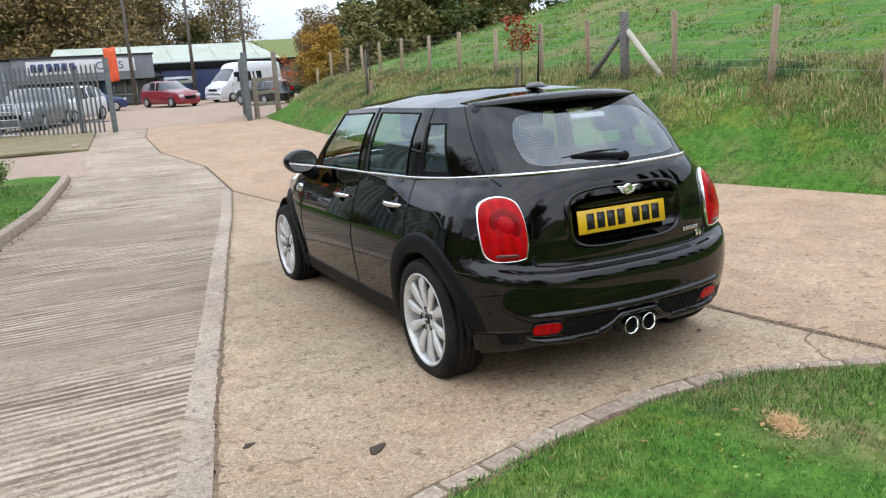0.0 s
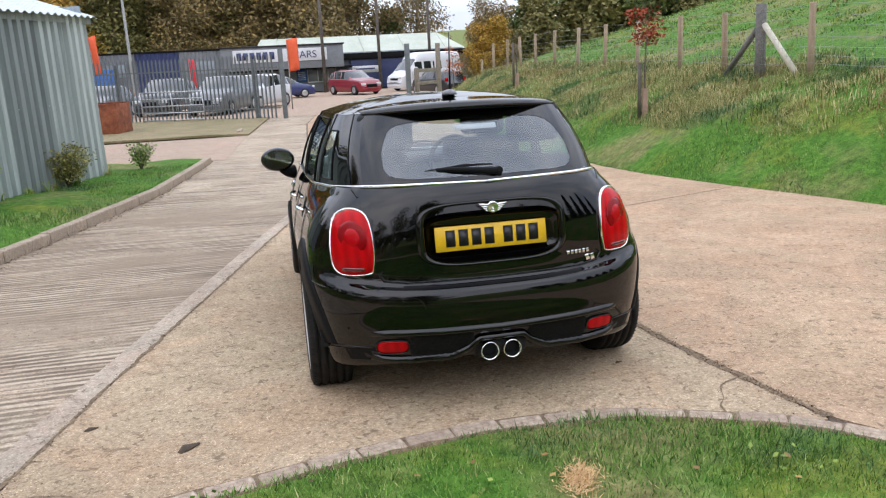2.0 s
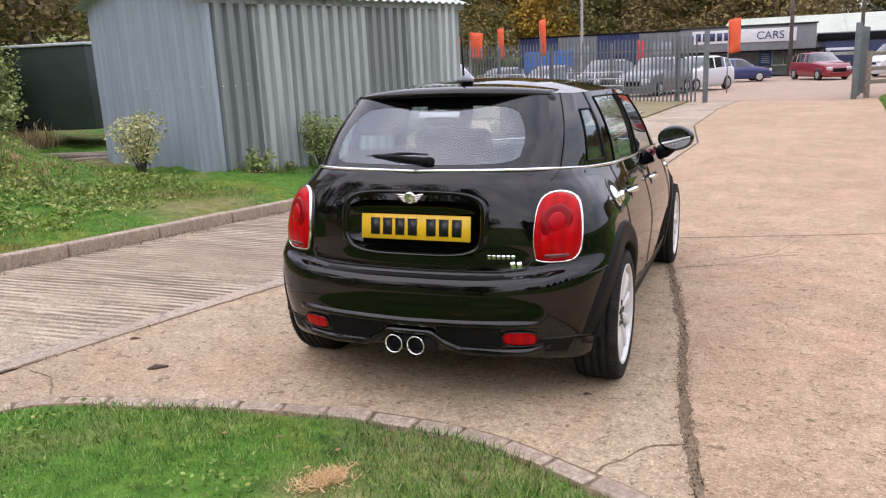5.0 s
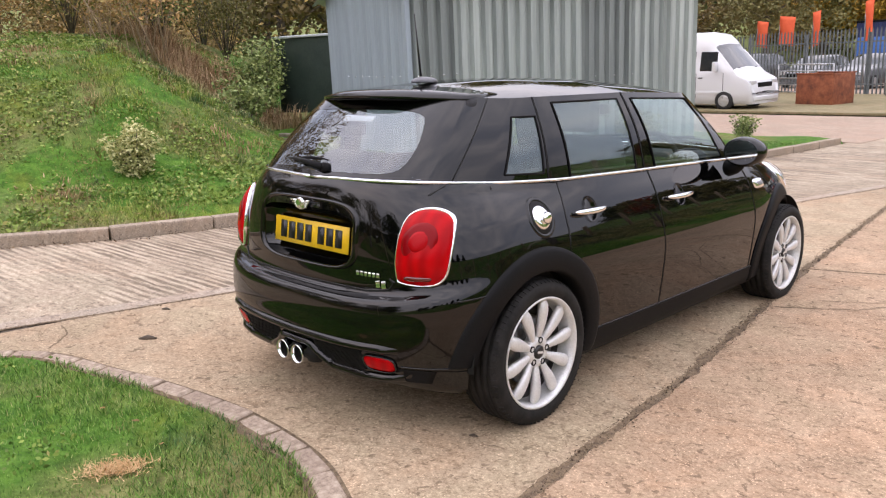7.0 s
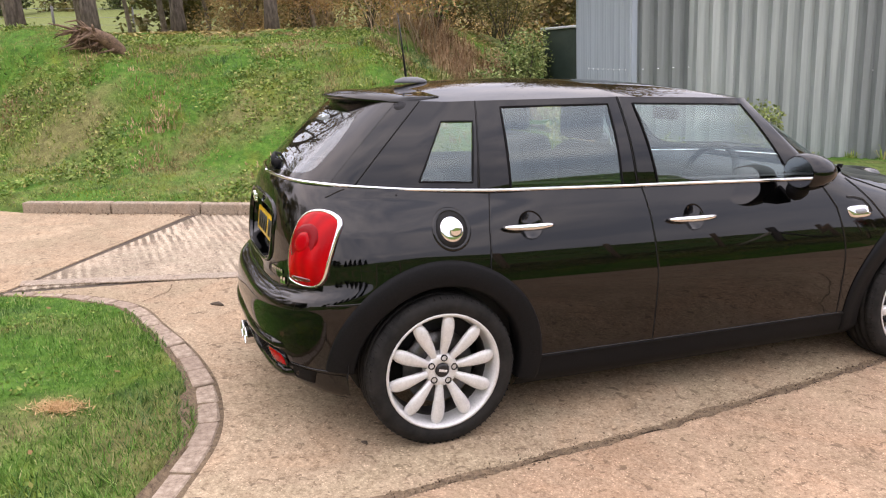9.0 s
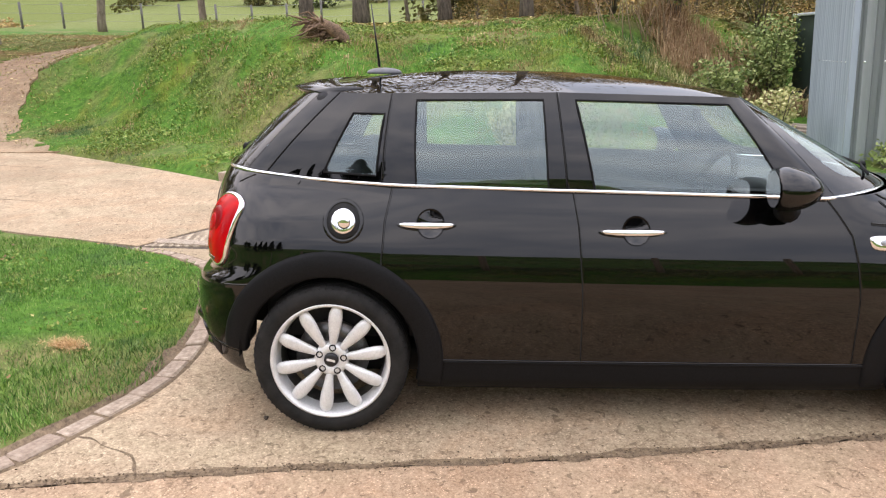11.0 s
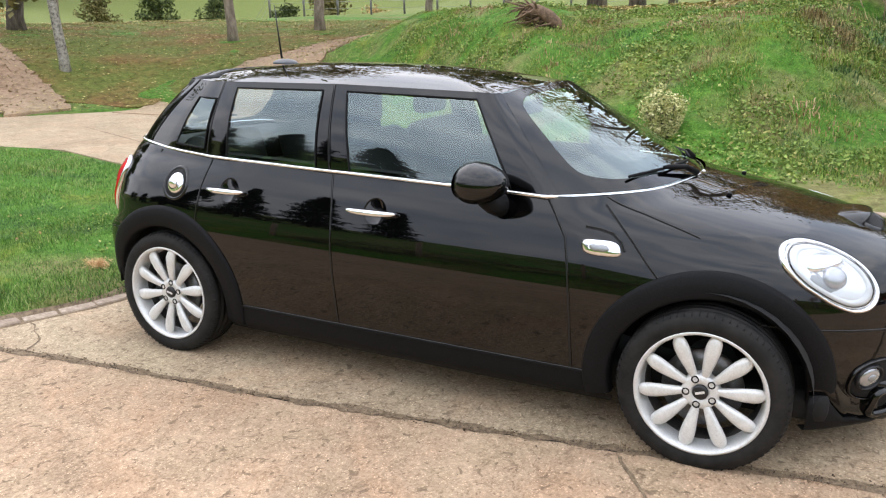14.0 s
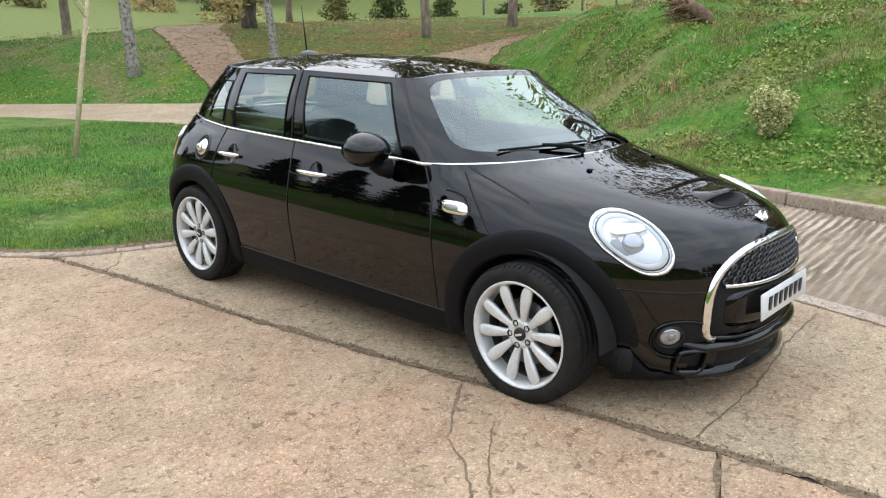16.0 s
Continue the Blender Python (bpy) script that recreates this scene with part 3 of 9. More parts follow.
sheet("leaf_bed", [(-8.9, -10.1), (-11.0, -9.7), (-12.6, -9.45), (-14.9, -9.45), (-17.4, -9.3), (-27, -9.2)], [(-6.9, -12.4), (-9.0, -15.3), (-12, -20), (-17, -28)], M["leaf_bed"], "brown leafy ground under the park trees", "ground", 120, 40, 0.022, land_z, 0.3)

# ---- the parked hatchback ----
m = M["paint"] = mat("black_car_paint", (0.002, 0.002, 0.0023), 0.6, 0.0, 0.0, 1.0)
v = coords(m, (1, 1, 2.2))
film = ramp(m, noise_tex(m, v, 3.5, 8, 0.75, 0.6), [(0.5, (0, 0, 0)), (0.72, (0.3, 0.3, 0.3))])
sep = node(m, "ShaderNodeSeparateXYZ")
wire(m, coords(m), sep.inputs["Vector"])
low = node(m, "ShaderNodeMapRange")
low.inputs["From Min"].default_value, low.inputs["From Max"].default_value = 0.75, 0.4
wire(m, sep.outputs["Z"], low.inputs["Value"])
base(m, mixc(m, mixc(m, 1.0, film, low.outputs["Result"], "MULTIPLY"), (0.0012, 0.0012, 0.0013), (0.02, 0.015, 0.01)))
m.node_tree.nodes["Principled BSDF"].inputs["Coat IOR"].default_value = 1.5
M["trim"] = mat_noise("black_textured_plastic", (0.006, 0.006, 0.0065), (0.0115, 0.0115, 0.0122), 160, 0.55, 0.15, 0.001)
M["trim"].node_tree.nodes["Principled BSDF"].inputs["Specular IOR Level"].default_value = 0.1
M["gap"] = mat("dark_gap", (0.002, 0.002, 0.002), 0.8)
M["chrome"] = mat("chrome", (0.86, 0.86, 0.87), 0.06, 1.0)
M["window"] = glass("tinted_window", (0.84, 0.93, 0.91), 0.0, 0.145, (0.8, 0.93, 0.93))
M["windscreen"] = glass("windscreen_glass", (0.8, 0.89, 0.86), 0.0, 0.15, (0.82, 0.92, 0.92))
M["rear_glass"] = glass("rear_window_glass", (0.74, 0.8, 0.82), 0.0, 0.14, (0.86, 0.9, 0.93))
M["lens_clear"] = glass("clear_lens", (0.95, 0.96, 0.97), 0.02, 0.06, (1, 1, 1))
m = M["lens_red"] = mat("red_lens", (0.5, 0.003, 0.006), 0.25, spec=0.1, coat=0.12)
v = coords(m)
rib = node(m, "ShaderNodeTexWave", Scale=7.0, Distortion=2.5)
wire(m, v, rib.inputs["Vector"])
base(m, mixc(m, rib.outputs["Fac"], (0.5, 0.002, 0.004), (0.36, 0.002, 0.004)))
M["lens_deep"] = mat("deep_red_lens", (0.22, 0.002, 0.004), 0.2, spec=0.1, coat=0.15)
M["lens_core"] = mat("dark_red_lens", (0.4, 0.002, 0.005), 0.2, spec=0.1, coat=0.15)
M["lens_dark"] = mat("dark_red_lens", (0.1, 0.004, 0.005), 0.1, coat=1.0)
M["reflector"] = mat("lamp_reflector", (0.72, 0.74, 0.76), 0.28, 0.4)
M["steel_dull"] = mat("dull_lamp_bezel", (0.3, 0.31, 0.32), 0.35, 0.5)
M["lamp_white"] = mat("white_lamp_ring", (0.6, 0.62, 0.63), 0.3)
M["fog_glass"] = mat("fog_lamp_glass", (0.42, 0.43, 0.45), 0.12, 0.7)
M["plate_y"] = mat_noise("yellow_plate", (0.75, 0.44, 0.01), (0.8, 0.5, 0.02), 30, 0.35, 0)
M["plate_w"] = mat_noise("white_plate", (0.7, 0.7, 0.69), (0.78, 0.78, 0.77), 30, 0.35, 0)
M["ink"] = mat("black_ink", (0.01, 0.01, 0.012), 0.4)
M["seat"] = mat_noise("charcoal_seat_cloth", (0.014, 0.014, 0.016), (0.03, 0.03, 0.033), 60, 0.9, 0.2)
M["cabin"] = mat_noise("dark_cabin_plastic", (0.018, 0.018, 0.02), (0.03, 0.03, 0.033), 80, 0.7, 0.1)
M["headliner"] = mat("pale_headliner", (0.28, 0.28, 0.27), 0.95)
m = M["rubber"] = mat("tyre_rubber", (0.018, 0.018, 0.018), 0.75, spec=0.25)
v = coords(m)
base(m, ramp(m, noise_tex(m, v, 12, 6, 0.7), [(0.35, (0.006, 0.006, 0.006)), (0.75, (0.026, 0.024, 0.022))]))
bump(m, noise_tex(m, v, 220, 3), 0.2, 0.002)
M["alloy"] = mat_noise("silver_alloy", (0.6, 0.6, 0.59), (0.74, 0.74, 0.73), 20, 0.35, 0.05, 0.001, metal=0.25)
M["dusty"] = mat_noise("brake_dust_metal", (0.05, 0.047, 0.044), (0.12, 0.115, 0.11), 12, 0.7, 0.1, metal=0.1)
M["disc"] = mat_noise("worn_brake_disc", (0.09, 0.09, 0.09), (0.17, 0.165, 0.16), 40, 0.4, 0.1, metal=0.9)

CAR = pose(0, 0, 0.005, -2.54, 0, 0)
car = thing("hatchback_car", CAR, "glossy black five-door hatchback parked on a concrete drive", "car")

# levels, from the sill up: side height, half width, tail y, tail z, nose y, nose z
LEVELS = np.array([
    (0.165, 0.745, -0.50, 0.22, 3.23, 0.148), (0.21, 0.785, -0.595, 0.26, 3.3, 0.196), (0.30, 0.806, -0.628, 0.335, 3.325, 0.31),
    (0.42, 0.822, -0.658, 0.425, 3.345, 0.43), (0.55, 0.836, -0.656, 0.52, 3.34, 0.55), (0.63, 0.838, -0.64, 0.578, 3.325, 0.65),
    (0.70, 0.831, -0.588, 0.606, 3.295, 0.725), (0.78, 0.814, -0.584, 0.72, 3.215, 0.795), (0.86, 0.791, -0.576, 0.83, 3.03, 0.862),
    (0.92, 0.770, -0.558, 0.93, 2.74, 0.925), (0.962, 0.752, -0.54, 0.995, 2.5, 0.968), (1.0, 0.735, -0.515, 1.035, 2.40, 0.99)])


def spline(table, s):
    """Smooth interpolation through the rows of a table."""
    n = len(table) - 1
    i = min(int(s), n - 1)
    f = s - i
    p0, p1, p2, p3 = table[max(i - 1, 0)], table[i], table[i + 1], table[min(i + 2, n)]
    return 0.5 * (2 * p1 + (p2 - p0) * f + (2 * p0 - 5 * p1 + 4 * p2 - p3) * f * f + (3 * p1 - p0 - 3 * p2 + p3) * f ** 3)


def belt_z(y):
    return float(np.interp(y, [-0.24, 0.25, 0.94, 1.95], [1.023, 1.0, 0.987, 0.966]))


Y_TAIL, Y_NOSE = -0.08, 1.95
SIDE_Y = list(np.linspace(Y_TAIL, 0.235, 12)[1:]) + list(np.linspace(0.235, 0.985, 22)[1:]) + list(np.linspace(0.985, 1.95, 26)[1:-1])


def taper(y):
    """How far the cabin draws in towards the tail, 0 to 1."""
    t = np.clip((0.55 - np.asarray(y, float)) / 0.9, 0, 1)
    return t * t * (3 - 2 * t)


def ring(level):
    """Half outline of the body at one level, tail to nose."""
    zs, w, yr, zr, yf, zf = spline(LEVELS, level)
    k = level / (len(LEVELS) - 1)
    n_r = 3.2 - 0.5 * k
    n_f = float(np.interp(level, [0, 3, 5, 7, 9, 11], [2.5, 2.5, 2.45, 2.35, 2.15, 2.15]))
    def side(y):
        top = belt_z(y)
        z = 0.165 + (zs - 0.165) / (1.0 - 0.165) * (top - 0.165)
        return w * (1 - 0.012 * ((y - 1.0) / 1.1) ** 2), z
    out = []
    x0, z0 = side(Y_TAIL)
    for a in np.linspace(0, math.pi / 2, 30):
        s, c = math.sin(a) ** (2 / n_r), max(math.cos(a), 0) ** (2 / n_r)
        b = math.cos(a) ** 1.2 if a < math.pi / 2 else 0
        out.append((x0 * s, Y_TAIL + (yr - Y_TAIL) * c, z0 + (zr - z0) * b))
    for y in SIDE_Y:
        x, z = side(y)
        out.append((x, y, z))
    draw = float(np.interp(level, [7, 8, 9, 10, 11], [0, 0.02, 0.06, 0.1, 0.12]))
    out = [(x * (1 - draw * float(taper(y))), y, z) for x, y, z in out]
    x0, z0 = side(Y_NOSE)
    for a in np.linspace(math.pi / 2, 0, 44):
        s, c = math.sin(a) ** (2 / n_f), max(math.cos(a), 0) ** (2 / n_f)
        yy = Y_NOSE + (yf - Y_NOSE) * c
        t = (yy - Y_NOSE) / (yf - Y_NOSE)
        out.append((x0 * s, yy, z0 + (zf - z0) * (t ** 1.6 if level < 8 else t ** 1.25)))
    return out


N_LEV = 56
rings = [ring(l) for l in np.linspace(0, len(LEVELS) - 1, N_LEV)]
NU = len(rings[0])
ARCHES = ((0.0, 0.305, 0.372), (2.567, 0.305, 0.372))
body_verts = []
for rg in rings:
    body_verts += rg
body_verts = np.array(body_verts)


def region(p):
    """Which panel a point of the shell belongs to."""
    x, y, z = p
    if z < 0.305 and 0.3 < y < 2.3:
        return "sill"
    if y < 0.1 and z < 0.61 - 0.02 * abs(x) and (y < -0.3 or z < 0.5):
        return "rear_bumper"
    if y < -0.25 and abs(x) < 0.70 and z > 0.6:
        return "tailgate"
    if y > 2.75 and z < 0.6:
        return "front_bumper"
    if 0.235 <= y <= 0.985:
        return "rear_door"
    if 0.985 < y <= 1.93:
        return "front_door"
    if y > 2.05 and abs(x) < 0.62 and z > 0.72:
        return "bonnet"
    return "wing" if y > 1.9 else "quarter_panel"


def shell(sign):
    sets = {}
    for j in range(N_LEV - 1):
        for i in range(NU - 1):
            q = [j * NU + i, j * NU + i + 1, (j + 1) * NU + i + 1, (j + 1) * NU + i]
            c = body_verts[q].mean(0)
            if any(math.hypot(c[1] - ya, c[2] - za) < ra for ya, za, ra in ARCHES) and c[0] > 0.4:
                continue
            if sign < 0:
                q = q[::-1]
            sets.setdefault(region(c), []).append(q)
    return sets


def sub_mesh(name, faces, sign):
    used = sorted({i for f in faces for i in f})
    back = {v: k for k, v in enumerate(used)}
    vs = body_verts[used] * (sign, 1, 1)
    return vs.tolist(), [tuple(back[i] for i in f) for f in faces]


WHOLE = ("rear_bumper", "tailgate", "front_bumper", "bonnet")
panels = {}
for sign in (1, -1):
    for name, faces in shell(sign).items():
        panels.setdefault(name if name in WHOLE else (name, sign), []).append(sub_mesh(str(name), faces, sign))
made = {}
for key, pieces in panels.items():
    name = key if isinstance(key, str) else key[0]
    vs, fs = gather(pieces)
    bm = bmesh.new()
    me = to_mesh(name, vs, fs)
    bm.from_mesh(me)
    bmesh.ops.remove_doubles(bm, verts=bm.verts, dist=1e-5)
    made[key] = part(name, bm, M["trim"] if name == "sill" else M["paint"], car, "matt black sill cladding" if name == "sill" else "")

# one closed look-up of the shell, to lay details on it
from mathutils.bvhtree import BVHTree
full_v = np.vstack([body_verts, body_verts * (-1, 1, 1)]).tolist()
grid_f = [(j * NU + i, j * NU + i + 1, (j + 1) * NU + i + 1, (j + 1) * NU + i) for j in range(N_LEV - 1) for i in range(NU - 1)]
nv = len(body_verts)
BODY = BVHTree.FromPolygons(full_v, grid_f + [tuple(k + nv for k in f[::-1]) for f in grid_f])
VIEWS = {"right": (lambda a, b: ((2.0, a, b), (-1, 0, 0))), "left": (lambda a, b: ((-2.0, a, b), (1, 0, 0))), "back": (lambda a, b: ((a, -3.0, b), (0, 1, 0))),
         "front": (lambda a, b: ((a, 6.0, b), (0, -1, 0))), "top": (lambda a, b: ((a, b, 3.0), (0, 0, -1)))}

LAMP_C, LAMP_U, LAMP_V = Vector((0.605, 2.965, 0.758)), Vector((-0.880, 0.474, 0)), Vector((-0.218, -0.406, 0.887))
FOG_C, FOG_U, FOG_V = Vector((0.565, 3.19, 0.368)), Vector((-0.93, 0.367, 0)), Vector((0, 0, 1))


def tilted(c, u, v, s):
    """A view square on to a point of the shell; s mirrors it."""
    flip = Vector((s, 1, 1))
    n = u.cross(v)
    n = n if n.y > 0 else -n
    def ray(a, b):
        return (c + u * a + v * b + n * 0.5) * flip, (-n) * flip
    return ray


for s in (1, -1):
    VIEWS["lamp", s] = tilted(LAMP_C, LAMP_U, LAMP_V, s)
    VIEWS["fog", s] = tilted(FOG_C, FOG_U, FOG_V, s)
FLAT = {"right": lambda p: (p.y, p.z, p.x > 0.3), "left": lambda p: (p.y, p.z, p.x < -0.3), "back": lambda p: (p.x, p.z, p.y < 0), "top": lambda p: (p.x, p.y, True)}


def cut_hole(ob, view, outline):
    """Opens a panel along an outline, with a clean edge."""
    me = ob.data
    bm = bmesh.new()
    bm.from_mesh(me)
    cx, cy = sum(q[0] for q in outline) / len(outline), sum(q[1] for q in outline) / len(outline)
    big = [(cx + (x - cx) * 1.05, cy + (y - cy) * 1.05) for x, y in outline]
    before = {e for e in bm.edges if e.is_boundary}
    def within(co):
        a, b, ok = FLAT[view](co)
        return ok and bool(inside(a, b, big))
    gone = [f for f in bm.faces if within(f.calc_center_median()) or any(within(q.co) for q in f.verts)]
    bmesh.ops.delete(bm, geom=gone, context="FACES")
    rim = [e for e in bm.edges if e.is_boundary and e not in before]
    loop = [bm.verts.new(on_body(view, a, b)[0]) for a, b in outline]
    rim += [bm.edges.new((loop[i], loop[(i + 1) % len(loop)])) for i in range(len(loop))]
    new_faces = bmesh.ops.bridge_loops(bm, edges=rim)["faces"]
    bmesh.ops.recalc_face_normals(bm, faces=bm.faces)
    for f in bm.faces:
        f.smooth = True
    bm.to_mesh(me)
    bm.free()


def on_body(view, a, b, lift=0.0, tree=None):
    o, d = VIEWS[view](a, b)
    hit, n, _, _ = (tree or BODY).ray_cast(Vector(o), Vector(d))
    if hit is None:
        return None, None
    if n.dot(Vector(d)) > 0:
        n = -n
    return hit + n * lift, n


def strip_on(name, view, line, width, material, lift=0.002, parent=None, label="", step=0.02, tree=None, thick=0.0):
    """A narrow band laid along a line on the shell; thick bands get a rounded back."""
    pts = [Vector(p) for p in line]
    dense = []
    for a, b in zip(pts[:-1], pts[1:]):
        n = max(1, int((b - a).length / step))
        dense += [a.lerp(b, k / n) for k in range(n)]
    dense.append(pts[-1])
    rows = []
    for i, p in enumerate(dense):
        d = dense[min(i + 1, len(dense) - 1)] - dense[max(i - 1, 0)]
        d.normalize()
        s = Vector((-d.y, d.x)) * width / 2
        hit, n = on_body(view, p.x, p.y, 0, tree)
        if hit is None:
            continue
        row = []
        offs = ((-1, 0), (-0.7, 0.8), (0, 1), (0.7, 0.8), (1, 0)) if thick else ((-1, 0), (1, 0))
        for k, h in offs:
            e, _ = on_body(view, p.x + s.x * k, p.y + s.y * k, 0, tree)
            e = e if e is not None else hit
            ease = min(1.0, (i + 0.2) / 3, (len(dense) - 0.8 - i) / 3) if thick > 0.01 else 1.0
            row.append(e + n * (lift + thick * h * ease))
        rows.append(row)
    k = len(rows[0])
    verts = [v for row in rows for v in row]
    faces = [(i * k + j, (i + 1) * k + j, (i + 1) * k + j + 1, i * k + j + 1) for i in range(len(rows) - 1) for j in range(k - 1)]
    bm = bmesh.new()
    bm.from_mesh(to_mesh(name, verts, faces))
    bmesh.ops.recalc_face_normals(bm, faces=bm.faces)
    return part(name, bm, material, parent or car, label)


def patch_on(name, view, outline, material, lift=0.003, dome=0.0, parent=None, label="", rings_n=6, sink=0.02, hollow=0.0, tree=None, power=2):
    """A lens or plate with the given outline, following the shell, domed by dome; hollow leaves a ring."""
    c = Vector((sum(p[0] for p in outline) / len(outline), sum(p[1] for p in outline) / len(outline)))
    rows = []
    ks = [1.0 - (1.0 - hollow) * q / rings_n for q in range(rings_n + 1)]
    if hollow == 0:
        ks[-1] = 0.02
    rim_n = []
    for q, k in enumerate(ks):
        row = []
        for p in outline:
            g = c + (Vector(p) - c) * k
            hit, n = on_body(view, g.x, g.y, 0, tree)
            if hit is None:
                hit, n = on_body(view, c.x + (g.x - c.x) * 0.9, c.y + (g.y - c.y) * 0.9, 0, tree)
            if power == 0:
                row.append(hit + n * (lift + dome * (1 - k * k)))
                if q == 0:
                    rim_n.append(n)
                continue
            up = lift + dome * (math.sin(math.pi * (1 - k) / (1 - hollow)) if hollow else math.sqrt(max(0, 1 - k ** power)))
            row.append(hit + n * up)
            if q == 0:
                rim_n.append(n)
        rows.append(row)
    n = len(outline)
    first = [rows[0][i] - rim_n[i] * sink for i in range(n)]
    allrows = [first] + rows
    if hollow:
        allrows.append([rows[-1][i] - rim_n[i] * sink for i in range(n)])
    verts = [v for row in allrows for v in row]
    faces = [(a * n + i, a * n + (i + 1) % n, (a + 1) * n + (i + 1) % n, (a + 1) * n + i) for a in range(len(allrows) - 1) for i in range(n)]
    if not hollow:
        faces.append(tuple((len(allrows) - 1) * n + i for i in range(n)))
    bm = bmesh.new()
    bm.from_mesh(to_mesh(name, verts, faces))
    bmesh.ops.recalc_face_normals(bm, faces=bm.faces)
    return part(name, bm, material, parent or car, label)


def oval(cx, cy, rx, ry, n=2.0, count=40, lean=0.0):
    out = []
    for k in range(count):
        a = 2 * math.pi * k / count
        x = math.copysign(abs(math.cos(a)) ** (2 / n), math.cos(a)) * rx
        y = math.copysign(abs(math.sin(a)) ** (2 / n), math.sin(a)) * ry
        out.append((cx + x + lean * y, cy + y))
    return out


# greenhouse: belt and roof points of each pillar edge, tail to nose
PILLARS = np.array([
    (0.0, -0.515, 1.035, 0.0, -0.16, 1.365), (0.40, -0.475, 1.038, 0.36, -0.125, 1.36), (0.615, -0.365, 1.035, 0.535, -0.06, 1.348), (0.69, -0.20, 1.023, 0.585, 0.08, 1.343),
    (0.722, -0.045, 1.013, 0.598, 0.125, 1.342), (0.731, 0.175, 1.004, 0.604, 0.222, 1.344), (0.733, 0.335, 1.0, 0.607, 0.335, 1.346), (0.736, 0.85, 0.99, 0.61, 0.828, 1.352),
    (0.736, 1.03, 0.987, 0.609, 0.95, 1.352), (0.73, 1.78, 0.969, 0.575, 1.545, 1.338), (0.712, 1.97, 0.966, 0.51, 1.635, 1.334), (0.46, 2.28, 0.98, 0.33, 1.665, 1.35), (0.0, 2.40, 0.99, 0.0, 1.675, 1.356)])
PILLARS[:, 0] *= 1 - 0.12 * taper(PILLARS[:, 1])
PILLARS[:, 3] *= 1 - 0.155 * taper(PILLARS[:, 4])
SUBS = (5, 6, 3, 3, 3, 2, 6, 3, 8, 3, 6, 6)
stations, owner = [], []
for i, n in enumerate(SUBS):
    for k in range(n):
        t = i + k / n
        stations.append(spline(PILLARS, t) if i not in (6, 8) else PILLARS[i] * (1 - k / n) + PILLARS[i + 1] * k / n)
        owner.append(i)
stations.append(PILLARS[-1])
NS, NH = len(stations), 14


def cabin_point(st, s, inset=0.0):
    a, b = np.array(st[:3]), np.array(st[3:])
    p = a + (b - a) * s
    out = np.array([p[0], (p[1] - 0.85) * 0.25, 0])
    ln = np.linalg.norm(out)
    return p + (out / ln if ln > 1e-6 else out) * (0.022 * math.sin(math.pi * s) - inset)


cab = np.array([[cabin_point(st, k / (NH - 1)) for k in range(NH)] for st in stations])
GLASS = {0: "rear_window", 1: "rear_window", 4: "quarter_window", 6: "rear_door_window", 8: "front_door_window", 10: "windscreen", 11: "windscreen"}
SPAN = {"rear_window": (0.02, 0.84), "quarter_window": (0.08, 0.76), "rear_door_window": (0.04, 0.9), "front_door_window": (0.04, 0.9), "windscreen": (0.02, 0.97)}
for sign in (1, -1):
    pillar, panes = [], {}
    for i in range(NS - 1):
        name = GLASS.get(owner[i])
        for k in range(NH - 1):
            lo, hi = k / (NH - 1), (k + 1) / (NH - 1)
            q = [cab[i][k], cab[i + 1][k], cab[i + 1][k + 1], cab[i][k + 1]]
            q = [p * (sign, 1, 1) for p in q]
            if sign < 0:
                q = q[::-1]
            if name and lo >= SPAN[name][0] - 0.04 and hi <= SPAN[name][1] + 0.04:
                panes.setdefault(name, []).append(q)
            else:
                pillar.append(q)
    def quads_mesh(qs, name, weld=True):
        bm = bmesh.new()
        bm.from_mesh(to_mesh(name, [p for q in qs for p in q], [tuple(range(4 * i, 4 * i + 4)) for i in range(len(qs))]))
        bmesh.ops.remove_doubles(bm, verts=bm.verts, dist=1e-5)
        return bm
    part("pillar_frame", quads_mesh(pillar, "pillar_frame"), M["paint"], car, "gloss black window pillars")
    for name, qs in panes.items():
        part(name, quads_mesh(qs, name), M["windscreen"] if name == "windscreen" else M["rear_glass"] if name == "rear_window" else M["window"], car, "tinted side glass" if "door" in name else "")



# black printed border round the rear window and the windscreen
def screen_border(name, ends, inner, label):
    """A rounded band between the edge of a screen and its clear part; ends are pillar numbers at the middle and the side."""
    def at(u, s):
        t = ends[0] + (ends[1] - ends[0]) * abs(u)
        p = cabin_point(spline(PILLARS, t), s, -0.0015)
        return (p[0] * (1 if u >= 0 else -1), p[1], p[2])
    half, lo, hi, n, pinch = inner
    rows = []
    for k in range(97):
        a = 2 * math.pi * k / 96
        ca, sa = math.cos(a), math.sin(a)
        big = max(abs(ca), abs(sa))
        eu, es = ca / big, 0.5 + 0.49 * sa / big
        cu = math.copysign(abs(ca) ** (2 / n), ca)
        cs = math.copysign(abs(sa) ** (2 / n), sa)
        iu = half * cu * (1 - pinch * max(cs, 0))
        si = (lo + hi) / 2 + (hi - lo) / 2 * cs
        rows.append([at(iu + (eu - iu) * q / 4, si + (es - si) * q / 4) for q in range(5)])
    vs = [p for r0 in rows for p in r0]
    fs = [(5 * i + j, 5 * i + 5 + j, 5 * i + 6 + j, 5 * i + 1 + j) for i in range(96) for j in range(4)]
    bm = bmesh.new()
    bm.from_mesh(to_mesh(name, vs, fs))
    bmesh.ops.remove_doubles(bm, verts=bm.verts, dist=1e-6)
    bmesh.ops.recalc_face_normals(bm, faces=bm.faces)
    return part(name, bm, M["paint"], car, label)


